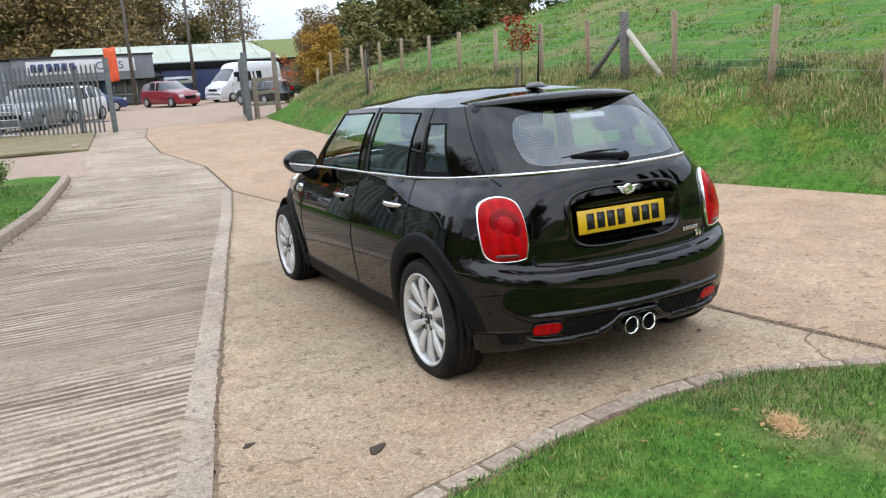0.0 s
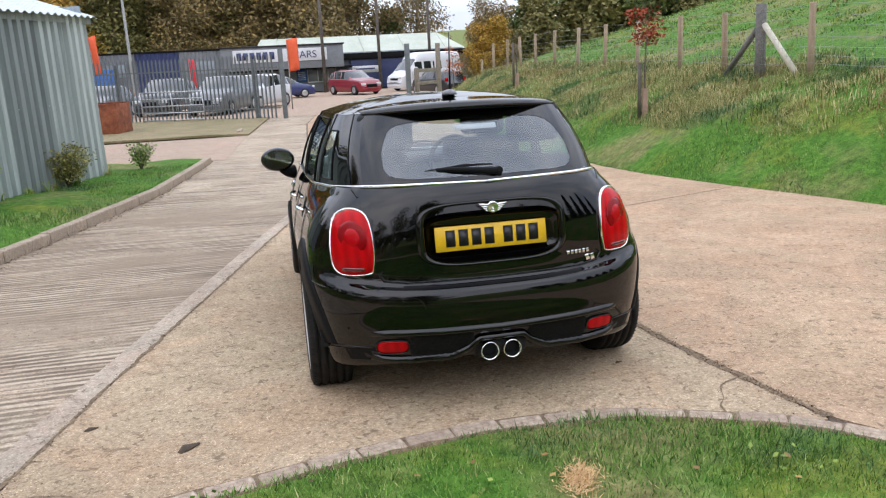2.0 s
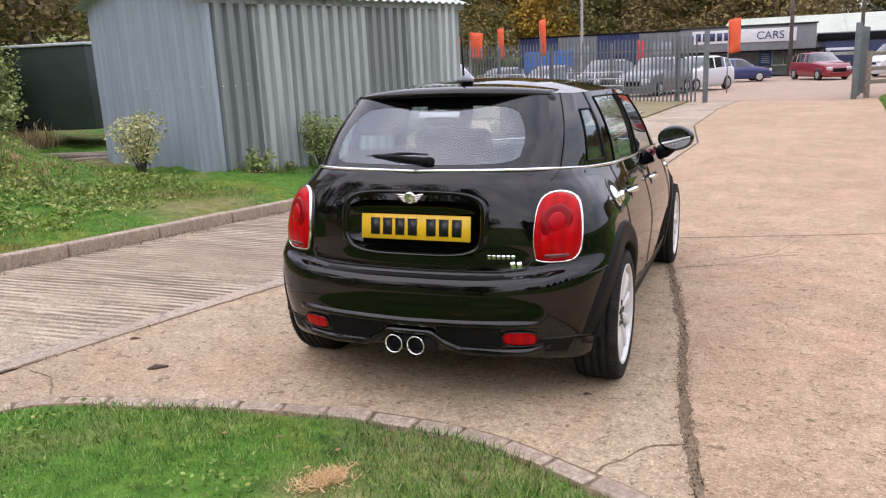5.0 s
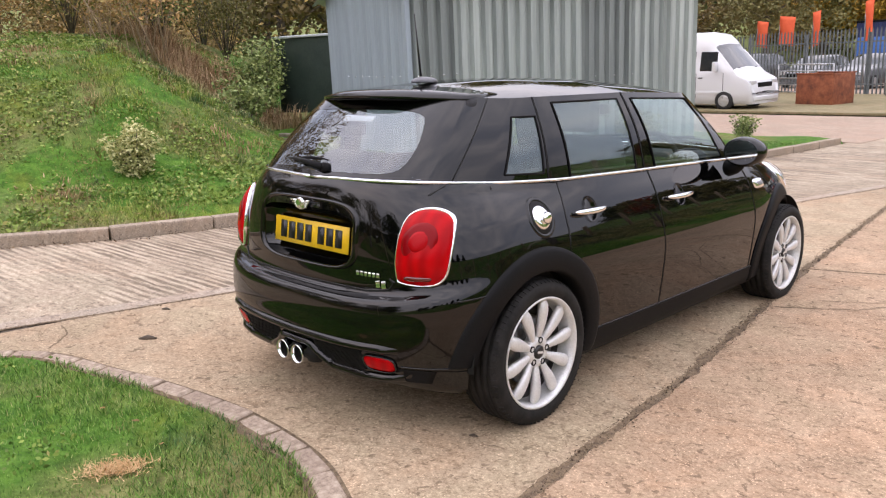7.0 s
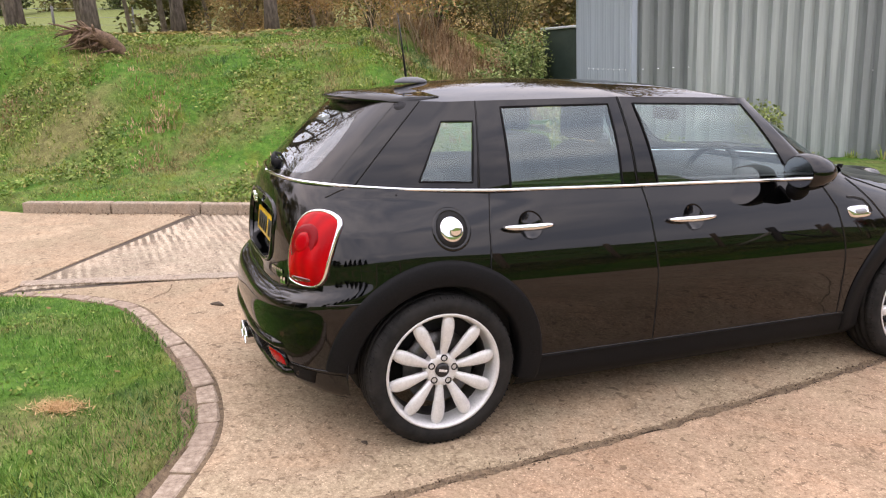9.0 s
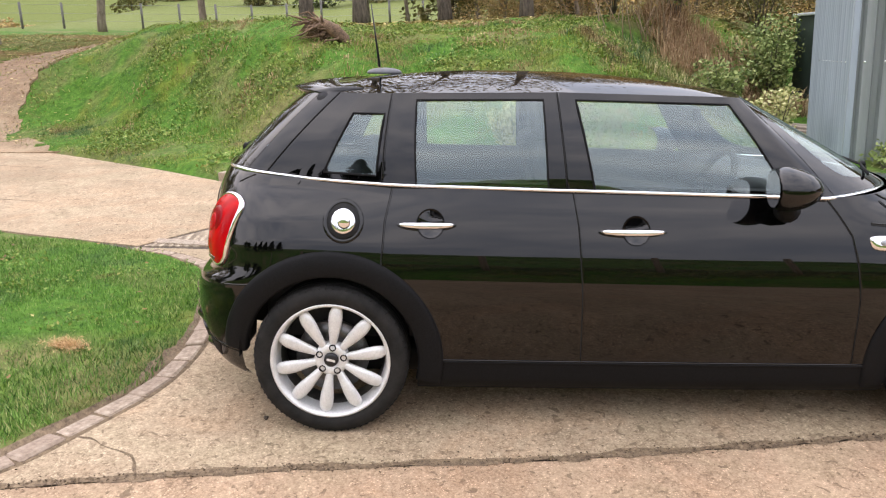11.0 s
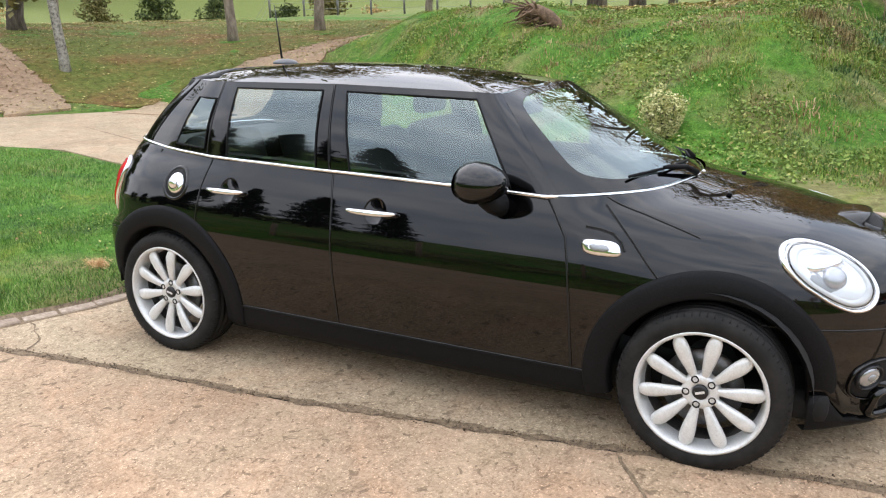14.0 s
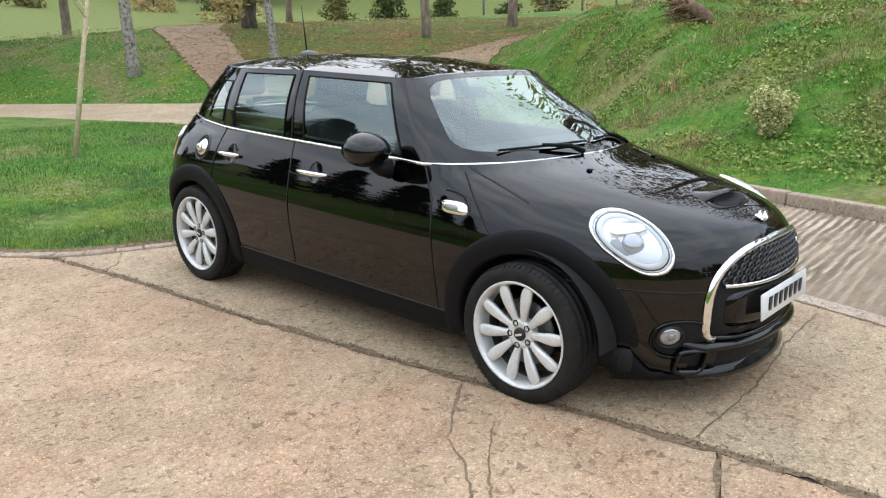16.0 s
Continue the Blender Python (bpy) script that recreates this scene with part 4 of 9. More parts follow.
screen_border("rear_window_border", (0.0, 2.0), (0.7, 0.06, 0.8, 6.0, 0.13), "black printed border of the rear window")
screen_border("windscreen_border", (12.0, 10.0), (0.82, 0.1, 0.93, 6.0, 0.0), "black printed border of the windscreen")

# satin frames round the side windows and the door shuts between them
PANES = {"quarter_window": 4, "rear_door_window": 6, "front_door_window": 8}
for sign in (1, -1):
    for name, own in PANES.items():
        idx = [i for i in range(NS - 1) if owner[i] == own]
        ks = [k for k in range(NH - 1) if k / (NH - 1) >= SPAN[name][0] - 0.04 and (k + 1) / (NH - 1) <= SPAN[name][1] + 0.04]
        k0, k1, i0, i1 = ks[0], ks[-1] + 1, idx[0], idx[-1] + 1
        loop = [cab[i][k0] for i in range(i0, i1)] + [cab[i1][k] for k in range(k0, k1)] + [cab[i][k1] for i in range(i1, i0, -1)] + [cab[i0][k] for k in range(k1, k0, -1)]
        pts = [((p[0] + 0.003) * sign, p[1], p[2]) for p in loop]
        part("window_frame", to_mesh("window_frame", *tube(pts + pts[:1], 0.0042, 6, False), M["trim"]), None, car, "satin black window frame")
    for t in (5.15, 7.45):
        line = [cabin_point(spline(PILLARS, t), k / 10, -0.001) * (sign, 1, 1) for k in range(11)]
        part("panel_gap", to_mesh("panel_gap", *tube([tuple(q) for q in line], 0.003, 4), M["gap"]), None, car)
        line = [(q[0] + 0.002 * sign, q[1] + 0.006, q[2]) for q in line]
        part("panel_edge", to_mesh("panel_edge", *tube(line, 0.002, 5), M["paint"]), None, car)

# roof skin
roof_rows = []
for k in np.linspace(0, 1, 14):
    f = 1 - (1 - k) ** 1.0
    row = []
    for st in stations:
        x, y, z = st[3:]
        yy = y + (0.78 - y) * f * 0.9
        crown = 1.43 - 0.03 * ((yy - 0.6) / 1.0) ** 2
        row.append((x * (1 - f), yy, z + (crown - z) * (1 - (1 - f) ** 2.4)))
    roof_rows.append(row)
roof_pieces = []
for sign in (1, -1):
    vs = [(p[0] * sign, p[1], p[2]) for row in roof_rows for p in row]
    fs = [(a * NS + i, a * NS + i + 1, (a + 1) * NS + i + 1, (a + 1) * NS + i) for a in range(len(roof_rows) - 1) for i in range(NS - 1)]
    roof_pieces.append((vs, fs if sign > 0 else [f[::-1] for f in fs]))
bm = bmesh.new()
bm.from_mesh(to_mesh("roof", *gather(roof_pieces)))
bmesh.ops.remove_doubles(bm, verts=bm.verts, dist=1e-4)
bmesh.ops.recalc_face_normals(bm, faces=bm.faces)
part("roof", bm, M["paint"], car)
# headliner inside the roof
bm = bmesh.new()
bm.from_mesh(to_mesh("headliner", *gather(roof_pieces)))
bmesh.ops.translate(bm, vec=(0, 0, -0.03), verts=bm.verts)
bmesh.ops.scale(bm, vec=(0.96, 0.96, 1), verts=bm.verts, space=Matrix.Translation((0, -0.8, 0)))
part("headliner", bm, M["headliner"], car, "pale grey headliner")

# roof spoiler: a curved blade behind the roof with small side fins
sv, sf = [], []
NSX = 24
for i in range(NSX + 1):
    u = -1 + 2 * i / NSX
    x = 0.49 * u
    root = -0.02 + 0.075 * abs(u) ** 2.5
    tip = -0.25 + 0.185 * abs(u) ** 2.2
    zt = 1.362 - 0.016 * u * u
    zroot = 1.396 - 0.036 * abs(u) ** 2.6
    for y, z in ((root + 0.06, zroot + 0.001), (root * 0.5 + tip * 0.5, (zroot + zt) / 2 + 0.005), (tip, zt), (tip + 0.004, zt - 0.014), (tip + 0.05, zt - 0.03), (root, zroot - 0.06)):
        sv.append((x, y, z))
for i in range(NSX):
    for k in range(6):
        sf.append((i * 6 + k, i * 6 + (k + 1) % 6, (i + 1) * 6 + (k + 1) % 6, (i + 1) * 6 + k))
sf += [tuple(range(6)), tuple(NSX * 6 + k for k in range(5, -1, -1))]
bm = bmesh.new()
bm.from_mesh(to_mesh("spoiler", sv, sf))
bmesh.ops.recalc_face_normals(bm, faces=bm.faces)
spoiler = part("roof_spoiler", bm, M["paint"], car)

# chrome belt line all round
for sign in (1, -1):
    pts = []
    for st in stations:
        x, y, z = st[:3]
        l = math.hypot(x, (y - 0.85) * 0.35) or 1
        pts.append((sign * (x + 0.008 * x / l), y + 0.008 * (y - 0.85) * 0.35 / l, z - 0.004))
    part("belt_trim", to_mesh("belt_trim", *tube(pts, 0.0075, 8)), M["chrome"], car, "bright chrome strip along the belt line")


# gaps between panels
def gap(view, line, width=0.006):
    strip_on("panel_gap", view, line, width, M["gap"], 0.0012, car, "", 0.015)
    bead = [(a + 0.003, b + 0.003) for a, b in line]
    return strip_on("panel_edge", view, bead, 0.005, M["paint"], 0.0014, car, "", 0.015, None, 0.0026)


for view in ("right", "left"):
    gap(view, [(0.245, 1.0), (0.215, 0.86), (0.205, 0.72), (0.212, 0.6)])
    gap(view, [(0.945, 0.975), (0.965, 0.85), (0.985, 0.6), (0.995, 0.3)])
    gap(view, [(1.93, 0.955), (1.97, 0.9), (2.02, 0.82), (2.045, 0.7), (2.06, 0.58), (2.074, 0.3)])
    gap(view, [(2.15, 0.945), (2.2, 0.9), (2.27, 0.83), (2.33, 0.76), (2.385, 0.7)], 0.006)
    gap(view, [(-0.13, 1.0), (-0.135, 0.99)], 0.005)
    gap(view, [(0.36, 0.305), (1.2, 0.303), (2.16, 0.298)], 0.005)
    gap(view, [(-0.44, 0.6), (-0.3, 0.612), (-0.16, 0.632), (-0.1, 0.7)], 0.004)
gap("back", [(-0.52, 0.655), (-0.5, 0.625), (-0.4, 0.612), (0, 0.607), (0.4, 0.612), (0.5, 0.625), (0.52, 0.655)], 0.008)
for sx in (1, -1):
    gap("back", [(sx * 0.52, 0.655), (sx * 0.5, 0.67)], 0.006)
    gap("back", [(sx * 0.575, 0.985), (sx * 0.6, 1.03)], 0.006)
    gap("top", [(sx * 0.665, 2.02), (sx * 0.675, 2.3), (sx * 0.69, 2.5)], 0.006)
for sx in (1, -1):
    gap("front", [(sx * 0.75, 0.572), (sx * 0.71, 0.564), (sx * 0.66, 0.557), (sx * 0.6, 0.553), (sx * 0.53, 0.551), (sx * 0.45, 0.55)], 0.007)
    # seam from the roof down the rear pillar
    line = [cabin_point(spline(PILLARS, 2.55), k / 10, -0.0015) * (sx, 1, 1) for k in range(11)]
    part("panel_gap", to_mesh("panel_gap", *tube([tuple(q) for q in line], 0.0025, 4), M["gap"]), None, car)


for view in ("right", "left"):
    strip_on("sill_edge", view, [(0.37, 0.3), (1.2, 0.298), (2.15, 0.294)], 0.008, M["trim"], 0.001, car, "thin edge of the sill cladding", 0.05, None, 0.004)
    strip_on("rear_skirt", view, [(-0.585, 0.275), (-0.5, 0.27), (-0.37, 0.262)], 0.11, M["trim"], 0.002, car, "matt black lower corner of the rear bumper", 0.02)
    gap(view, [(-0.56, 0.333), (-0.46, 0.331), (-0.36, 0.325)], 0.004)


# wheel-arch cladding
def arch_trim(side, yc, front):
    rows = []
    lo, hi = (-12, 194) if front else (-14, 176)
    for k in range(61):
        a = radians(lo + (hi - lo) * k / 60)
        row = []
        for rr, up in ((0.346, -0.05), (0.346, 0.004), (0.356, 0.016), (0.43, 0.013), (0.443, 0.009), (0.4475, 0.001), (0.448, -0.012)):
            y, z = yc + rr * math.cos(a), 0.305 + rr * math.sin(a)
            hit, n = None, None
            zz = max(z, 0.2)
            while hit is None and zz < 0.8:
                hit, n = on_body("right", y, zz)
                zz += 0.02
            x = hit.x if hit is not None else 0.8
            row.append((side * (x + up), y, z))
        rows.append(row)
    n = len(rows[0])
    fs = [(i * n + j, (i + 1) * n + j, (i + 1) * n + j + 1, i * n + j + 1) for i in range(60) for j in range(n - 1)]
    bm = bmesh.new()
    bm.from_mesh(to_mesh("arch", [v for r0 in rows for v in r0], fs))
    bmesh.ops.recalc_face_normals(bm, faces=bm.faces)
    part("wheel_arch_trim", bm, M["trim"], car, "matt black plastic wheel-arch cladding")
    # liner inside the arch
    prof = [(side * 0.79, 0.375), (side * 0.5, 0.375), (side * 0.5, 0.1)]
    v, f = lathe(prof, 40)
    v = [(p[0], p[1] + yc, p[2] + 0.305) for p in v]
    bm = bmesh.new()
    bm.from_mesh(to_mesh("liner", v, f))
    bmesh.ops.delete(bm, geom=[q for q in bm.faces if q.calc_center_median().z < 0.33], context="FACES")
    part("arch_liner", bm, M["gap"], car)


for side in (1, -1):
    arch_trim(side, 0.0, False)
    arch_trim(side, 2.567, True)


# wheels
def wheel(side):
    w = []
    hw = 0.1
    prof = [(-hw + 0.01, 0.232), (-hw, 0.25), (-hw - 0.004, 0.272), (-hw + 0.006, 0.297), (-hw + 0.022, 0.3065)]
    for g in (-0.055, -0.018, 0.018, 0.055):
        prof += [(g - 0.006, 0.311), (g - 0.005, 0.303), (g + 0.005, 0.303), (g + 0.006, 0.311)]
    prof += [(-p, q) for p, q in prof[:5][::-1]]
    tyre = to_mesh("tyre", *lathe(prof, 72), M["rubber"])
    # shoulder sipes
    sv, sf = [], []
    for k in range(72):
        for s in (1, -1):
            a = 2 * math.pi * (k + (0.5 if s < 0 else 0)) / 72
            v, f = tube([(s * 0.066, 0, 0.3105), (s * 0.096, 0, 0.2995)], 0.0028, 4)
            R = Matrix.Rotation(a, 4, "X")
            sf += [tuple(i + len(sv) for i in q) for q in f]
            sv += [tuple(R @ Vector(p)) for p in v]
    sipes = to_mesh("tread", sv, sf, M["rubber"])
    o = side
    rim = lathe([(o * 0.092, 0.236), (o * 0.098, 0.239), (o * 0.1, 0.233), (o * 0.094, 0.226), (o * 0.07, 0.219), (o * 0.02, 0.211)], 64)
    well = lathe([(o * 0.02, 0.211), (-o * 0.06, 0.205), (-o * 0.08, 0.232)], 64)
    sp = []
    for k in range(10):
        rows = []
        for t, rad, wide, out, thick in ((0, 0.045, 0.0125, 0.07, 0.03), (0.2, 0.08, 0.0165, 0.079, 0.03), (0.45, 0.115, 0.0215, 0.086, 0.03), (0.65, 0.15, 0.0265, 0.09, 0.03), (0.8, 0.18, 0.0282, 0.091, 0.03), (0.9, 0.203, 0.0255, 0.089, 0.03), (0.97, 0.217, 0.019, 0.084, 0.028), (1, 0.226, 0.009, 0.078, 0.024)):
            rows.append([(o * (out - thick), -wide * 0.7, rad), (o * (out - 0.011), -wide, rad), (o * (out - 0.003), -wide * 0.75, rad), (o * out, -wide * 0.35, rad), (o * out, wide * 0.35, rad), (o * (out - 0.003), wide * 0.75, rad), (o * (out - 0.011), wide, rad), (o * (out - thick), wide * 0.7, rad)])
        n = len(rows[0])
        R = Matrix.Rotation(2 * math.pi * k / 10 + 0.1, 4, "X")
        sp.append(([tuple(R @ Vector(p)) for r0 in rows for p in r0], [(i * n + j, i * n + (j + 1) % n, (i + 1) * n + (j + 1) % n, (i + 1) * n + j) for i in range(len(rows) - 1) for j in range(n)]))
    hub = lathe([(o * 0.02, 0.068), (o * 0.068, 0.068), (o * 0.076, 0.058), (o * 0.077, 0.036), (o * 0.07, 0.03), (o * 0.06, 0.0)], 32)
    spokes = [to_mesh("spoke", *q, M["alloy"]) for q in sp]
    rim_me = to_mesh("rim", *gather([rim, hub]), M["alloy"])
    cap = to_mesh("centre_cap", *lathe([(o * 0.06, 0.029), (o * 0.079, 0.028), (o * 0.082, 0.02), (o * 0.0825, 0.0)], 24), M["ink"])
    mark = bevel_box((0.002, 0.034, 0.009), (o * 0.083, 0, 0), 0)
    bolts = []
    for k in range(5):
        a = 2 * math.pi * k / 5 + 0.4
        v, f = lathe([(o * 0.07, 0.0145), (o * 0.0785, 0.0145), (o * 0.08, 0.011), (o * 0.073, 0.008), (o * 0.073, 0.0)], 10)
        bolts.append(([(p[0], p[1] + 0.051 * math.cos(a), p[2] + 0.051 * math.sin(a)) for p in v], f))
    disc = to_mesh("brake_disc", *lathe([(o * 0.0, 0.05), (o * 0.03, 0.06), (o * 0.03, 0.147), (o * 0.008, 0.147), (o * 0.008, 0.05)], 40), M["disc"])
    return dict(tyre=(tyre, sipes), rim=rim_me, spokes=spokes, cap=cap, mark=mark, bolts=[to_mesh("wheel_bolt", *b, M["gap"]) for b in bolts], disc=disc, well=to_mesh("rim_barrel", *well, M["dusty"]))


for side, name in ((1, "right"), (-1, "left")):
    g = wheel(side)
    mark_me = bpy.data.meshes.new("mark")
    g["mark"].to_mesh(mark_me)
    mark_me.materials.append(M["alloy"])
    for yc in (0.0, 2.567):
        wh = part("wheel", g["rim"], None, car, "silver ten-spoke alloy wheel")
        wh.location = (side * 0.742, yc, 0.308)
        wh.rotation_euler = (radians(20 if yc else -13), 0, 0)
        ty = part("tyre", g["tyre"][0], None, wh, "black low-profile tyre")
        tagged(part("tread", g["tyre"][1], None, wh), kind="stuff")
        for q in g["spokes"]:
            part("spoke", q, None, wh)
        part("centre_cap", g["cap"], None, wh)
        part("cap_badge", mark_me, None, wh)
        part("brake_disc", g["disc"], None, wh)
        part("rim_barrel", g["well"], None, wh, "rim barrel dark with brake dust")
        for b in g["bolts"]:
            part("wheel_bolt", b, None, wh)

# underbody
part("underbody", bevel_box((1.3, 3.3, 0.12), (0, 1.35, 0.25), 0.04), M["gap"], car)

# rear lamps
for s in (1, -1):
    shape = [(s * (x0 + 0.622), z0) for x0, z0 in ((-0.088, 0.68), (-0.072, 0.655), (0.022, 0.648), (0.07, 0.664), (0.09, 0.716), (0.087, 0.81), (0.066, 0.896), (0.022, 0.936), (-0.032, 0.944), (-0.074, 0.92), (-0.091, 0.86), (-0.097, 0.76))]
    fine = []
    for i in range(len(shape)):
        p0, p1, p2, p3 = (np.array(shape[(i + k) % len(shape)]) for k in (-1, 0, 1, 2))
        for f in (0, 0.34, 0.67):
            fine.append(tuple(0.5 * (2 * p1 + (p2 - p0) * f + (2 * p0 - 5 * p1 + 4 * p2 - p3) * f * f + (3 * p1 - p0 - 3 * p2 + p3) * f ** 3)))
    lamp = patch_on("tail_lamp", "back", fine, M["lens_red"], 0.006, 0.028, car, "red tail lamp lens")
    patch_on("lamp_surround", "back", fine, M["chrome"], 0.006, 0.01, lamp, "chrome lamp surround", 4, 0.02, 0.9)
    inner = oval(s * 0.607, 0.815, 0.056, 0.07, 2, 36)
    patch_on("brake_lens", "back", inner, M["lens_deep"], 0.0295, 0.004, lamp, "darker round inner lens", 6, 0.004)
    patch_on("lamp_core", "back", oval(s * 0.607, 0.818, 0.03, 0.036, 2, 28), M["lens_core"], 0.0335, 0.003, lamp, "", 4, 0.004)
    patch_on("reverse_lens", "back", oval(s * 0.617, 0.684, 0.046, 0.009, 4, 24), M["lens_dark"], 0.025, 0.004, lamp, "smoked reversing lens", 3, 0.004)
    refl = patch_on("fog_lamp", "back", oval(s * 0.487, 0.338, 0.068, 0.03, 3.2, 28), M["lens_red"], 0.006, 0.006, car, "small red rear fog lamp")
    patch_on("fog_ring", "back", oval(s * 0.487, 0.338, 0.074, 0.036, 3.2, 28), M["paint"], 0.006, 0.004, refl, "", 3, 0.01, 0.9)

# number plate bay, sunk into the tailgate, and plate
bay_edge = oval(0, 0.797, 0.326, 0.112, 4.5, 56)
cut_hole(made["tailgate"], "back", bay_edge)
bay = patch_on("plate_bay", "back", bay_edge, M["paint"], 0.0, -0.07, car, "sunk gloss black plate bay", 14, -0.0005, 0.0, None, 5)
patch_on("bay_surround", "back", oval(0, 0.81, 0.348, 0.142, 4.2, 56), M["paint"], 0.001, 0.009, bay, "raised surround of the plate bay", 5, 0.01, 0.9)
plate = part("rear_plate", bevel_box((0.52, 0.008, 0.112), (0, -0.536, 0.786), 0.003, Matrix.Rotation(radians(-7), 4, "X"), 1), M["plate_y"], car, "yellow rear plate with dark blocked-out characters")
for k in range(7):
    x = -0.19 + k * 0.06 + (0.028 if k > 3 else 0)
    part("plate_bar", bevel_box((0.043, 0.003, 0.074), (x, -0.5415, 0.788), 0, Matrix.Rotation(radians(-7), 4, "X")), M["ink"], plate, "plain dark bar")
part("plate_bar", bevel_box((0.2, 0.002, 0.006), (0, -0.5352, 0.739), 0), M["ink"], plate)

# tailgate badge: disc with two wings
def wings(name, centre, scale, matrix, material):
    bits = []
    v, f = lathe([(0, 0.0), (0.006, 0.012), (0.006, 0.016), (0.009, 0.019), (0.006, 0.022), (0, 0.023)], 28)
    bits.append((v, f))
    for s in (1, -1):
        for k in range(4):
            z = 0.012 - k * 0.008
            L = 0.056 - k * 0.008
            a = [(0.0, s * 0.018, z), (0.0, s * L, z + 0.004), (0.0, s * (L - 0.004), z - 0.003), (0.0, s * 0.018, z - 0.006)]
            b = [(0.006, y, q) for _, y, q in a]
            bits.append((a + b, [(0, 1, 2, 3), (4, 5, 6, 7), (0, 1, 5, 4), (1, 2, 6, 5), (2, 3, 7, 6), (3, 0, 4, 7)]))
    v, f = gather(bits)
    me = to_mesh(name, [tuple(matrix @ (Vector(p) * scale)) for p in v], f, material)
    ob = part(name, me, None, car, "chrome winged badge")
    return ob


wings("badge", None, 1.15, Matrix.Translation((0, -0.578, 0.922)) @ Matrix.Rotation(radians(-90), 4, "Z") @ Matrix.Rotation(radians(8), 4, "Y"), M["chrome"])
# model lettering as plain bars
for k in range(6):
    strip_on("badge_bar", "back", [(0.345 + 0.02 * k, 0.677), (0.358 + 0.02 * k, 0.677)], 0.018, M["chrome"], 0.003, car, "plain bright bar", 0.01, None, 0.002)
for k in range(2):
    strip_on("badge_bar", "back", [(0.442 + 0.026 * k, 0.642), (0.46 + 0.026 * k, 0.646)], 0.028, M["chrome"], 0.003, car, "", 0.01, None, 0.002)

# rear diffuser: upper lip, mesh inserts, exhaust tunnel
strip_on("bumper_lip", "back", [(-0.59, 0.4), (-0.5, 0.406), (-0.3, 0.4), (0, 0.393), (0.3, 0.4), (0.5, 0.406), (0.59, 0.4)], 0.034, M["paint"], -0.004, car, "gloss ridge along the bumper", 0.02, None, 0.022)
strip_on("bumper_lip", "back", [(-0.58, 0.285), (-0.4, 0.268), (-0.22, 0.27), (-0.14, 0.31), (-0.1, 0.345), (0.1, 0.345), (0.14, 0.31), (0.22, 0.27), (0.4, 0.268), (0.58, 0.285)], 0.03, M["paint"], 0.002, car, "gloss lower lip curving over the exhausts", 0.02, None, 0.02)
for s in (1, -1):
    insert = patch_on("mesh_insert", "back", oval(s * 0.27, 0.335, 0.145, 0.05, 5, 32), M["gap"], 0.002, 0.0, car, "black honeycomb insert")
    bits = []
    for r0 in range(5):
        for c in range(9):
            x, z = s * 0.27 + (c - 4) * 0.031 + (0.0155 if r0 % 2 else 0), 0.335 + (r0 - 2) * 0.019
            hit, n = on_body("back", x, z, 0.004)
            if abs(x - s * 0.27) > 0.135:
                continue
            ringp = [(hit.x + 0.016 * math.cos(a), hit.y, hit.z + 0.0105 * math.sin(a)) for a in np.linspace(0, 2 * math.pi, 7)]
            bits.append(tube(ringp, 0.0022, 4, False))
    part("honeycomb", to_mesh("honeycomb", *gather(bits), M["trim"]), None, insert)
part("exhaust_tunnel", bevel_box((0.24, 0.2, 0.09), (0, -0.53, 0.29), 0.03), M["gap"], car)
for x in (-0.064, 0.04):
    v, f = lathe([(-0.1, 0.036), (-0.008, 0.041), (0.0, 0.043), (0.003, 0.041), (0.0, 0.037), (-0.02, 0.035)], 32)
    v = [(x + p[1], -0.668 - p[0], 0.288 + p[2]) for p in v]
    part("exhaust_tip", to_mesh("exhaust_tip", v, f, M["chrome"]), None, car, "round chrome exhaust tip")
    v, f = lathe([(-0.012, 0.0355), (-0.1, 0.034), (-0.1, 0.0)], 24)
    part("exhaust_bore", to_mesh("exhaust_bore", [(x + p[1], -0.668 - p[0], 0.288 + p[2]) for p in v], f, M["gap"]), None, car)

# rear wiper
wv = [tube([(0.06, -0.47, 1.065), (0.055, -0.5, 1.07)], 0.022, 12), tube([(0.05, -0.495, 1.07), (-0.1, -0.478, 1.085), (-0.22, -0.452, 1.09)], [0.017, 0.012, 0.007], 8), tube([(-0.27, -0.44, 1.083), (-0.08, -0.452, 1.1), (0.04, -0.455, 1.095)], 0.007, 6)]
part("rear_wiper", to_mesh("rear_wiper", *gather(wv), M["trim"]), None, car, "black rear wiper")
part("window_sticker", bevel_box((0.2, 0.002, 0.03), (0.02, -0.265, 1.262), 0, Matrix.Rotation(radians(-42), 4, "X")), M["plate_w"], car, "pale dealer sticker inside the rear window")

# fuel cap, right side only
patch_on("fuel_cap_rim", "right", oval(0.056, 0.863, 0.08, 0.081, 2, 40), M["paint"], 0.0005, 0.005, car, "raised rim round the fuel cap", 4, 0.004, 0.78)
patch_on("fuel_cap_recess", "right", oval(0.056, 0.863, 0.067, 0.067, 2, 36), M["gap"], 0.002, 0.0, car, "round fuel-cap recess", 3, 0.004)
cap = patch_on("fuel_cap", "right", oval(0.056, 0.863, 0.049, 0.048, 2, 36), M["chrome"], 0.004, 0.011, car, "domed chrome fuel cap", 8)
part("cap_grip", to_mesh("cap_grip", *tube([(0.79, 0.062, 0.864), (0.811, 0.062, 0.864), (0.815, 0.062, 0.864)], [0.026, 0.024, 0.014], 16)), M["chrome"], cap)


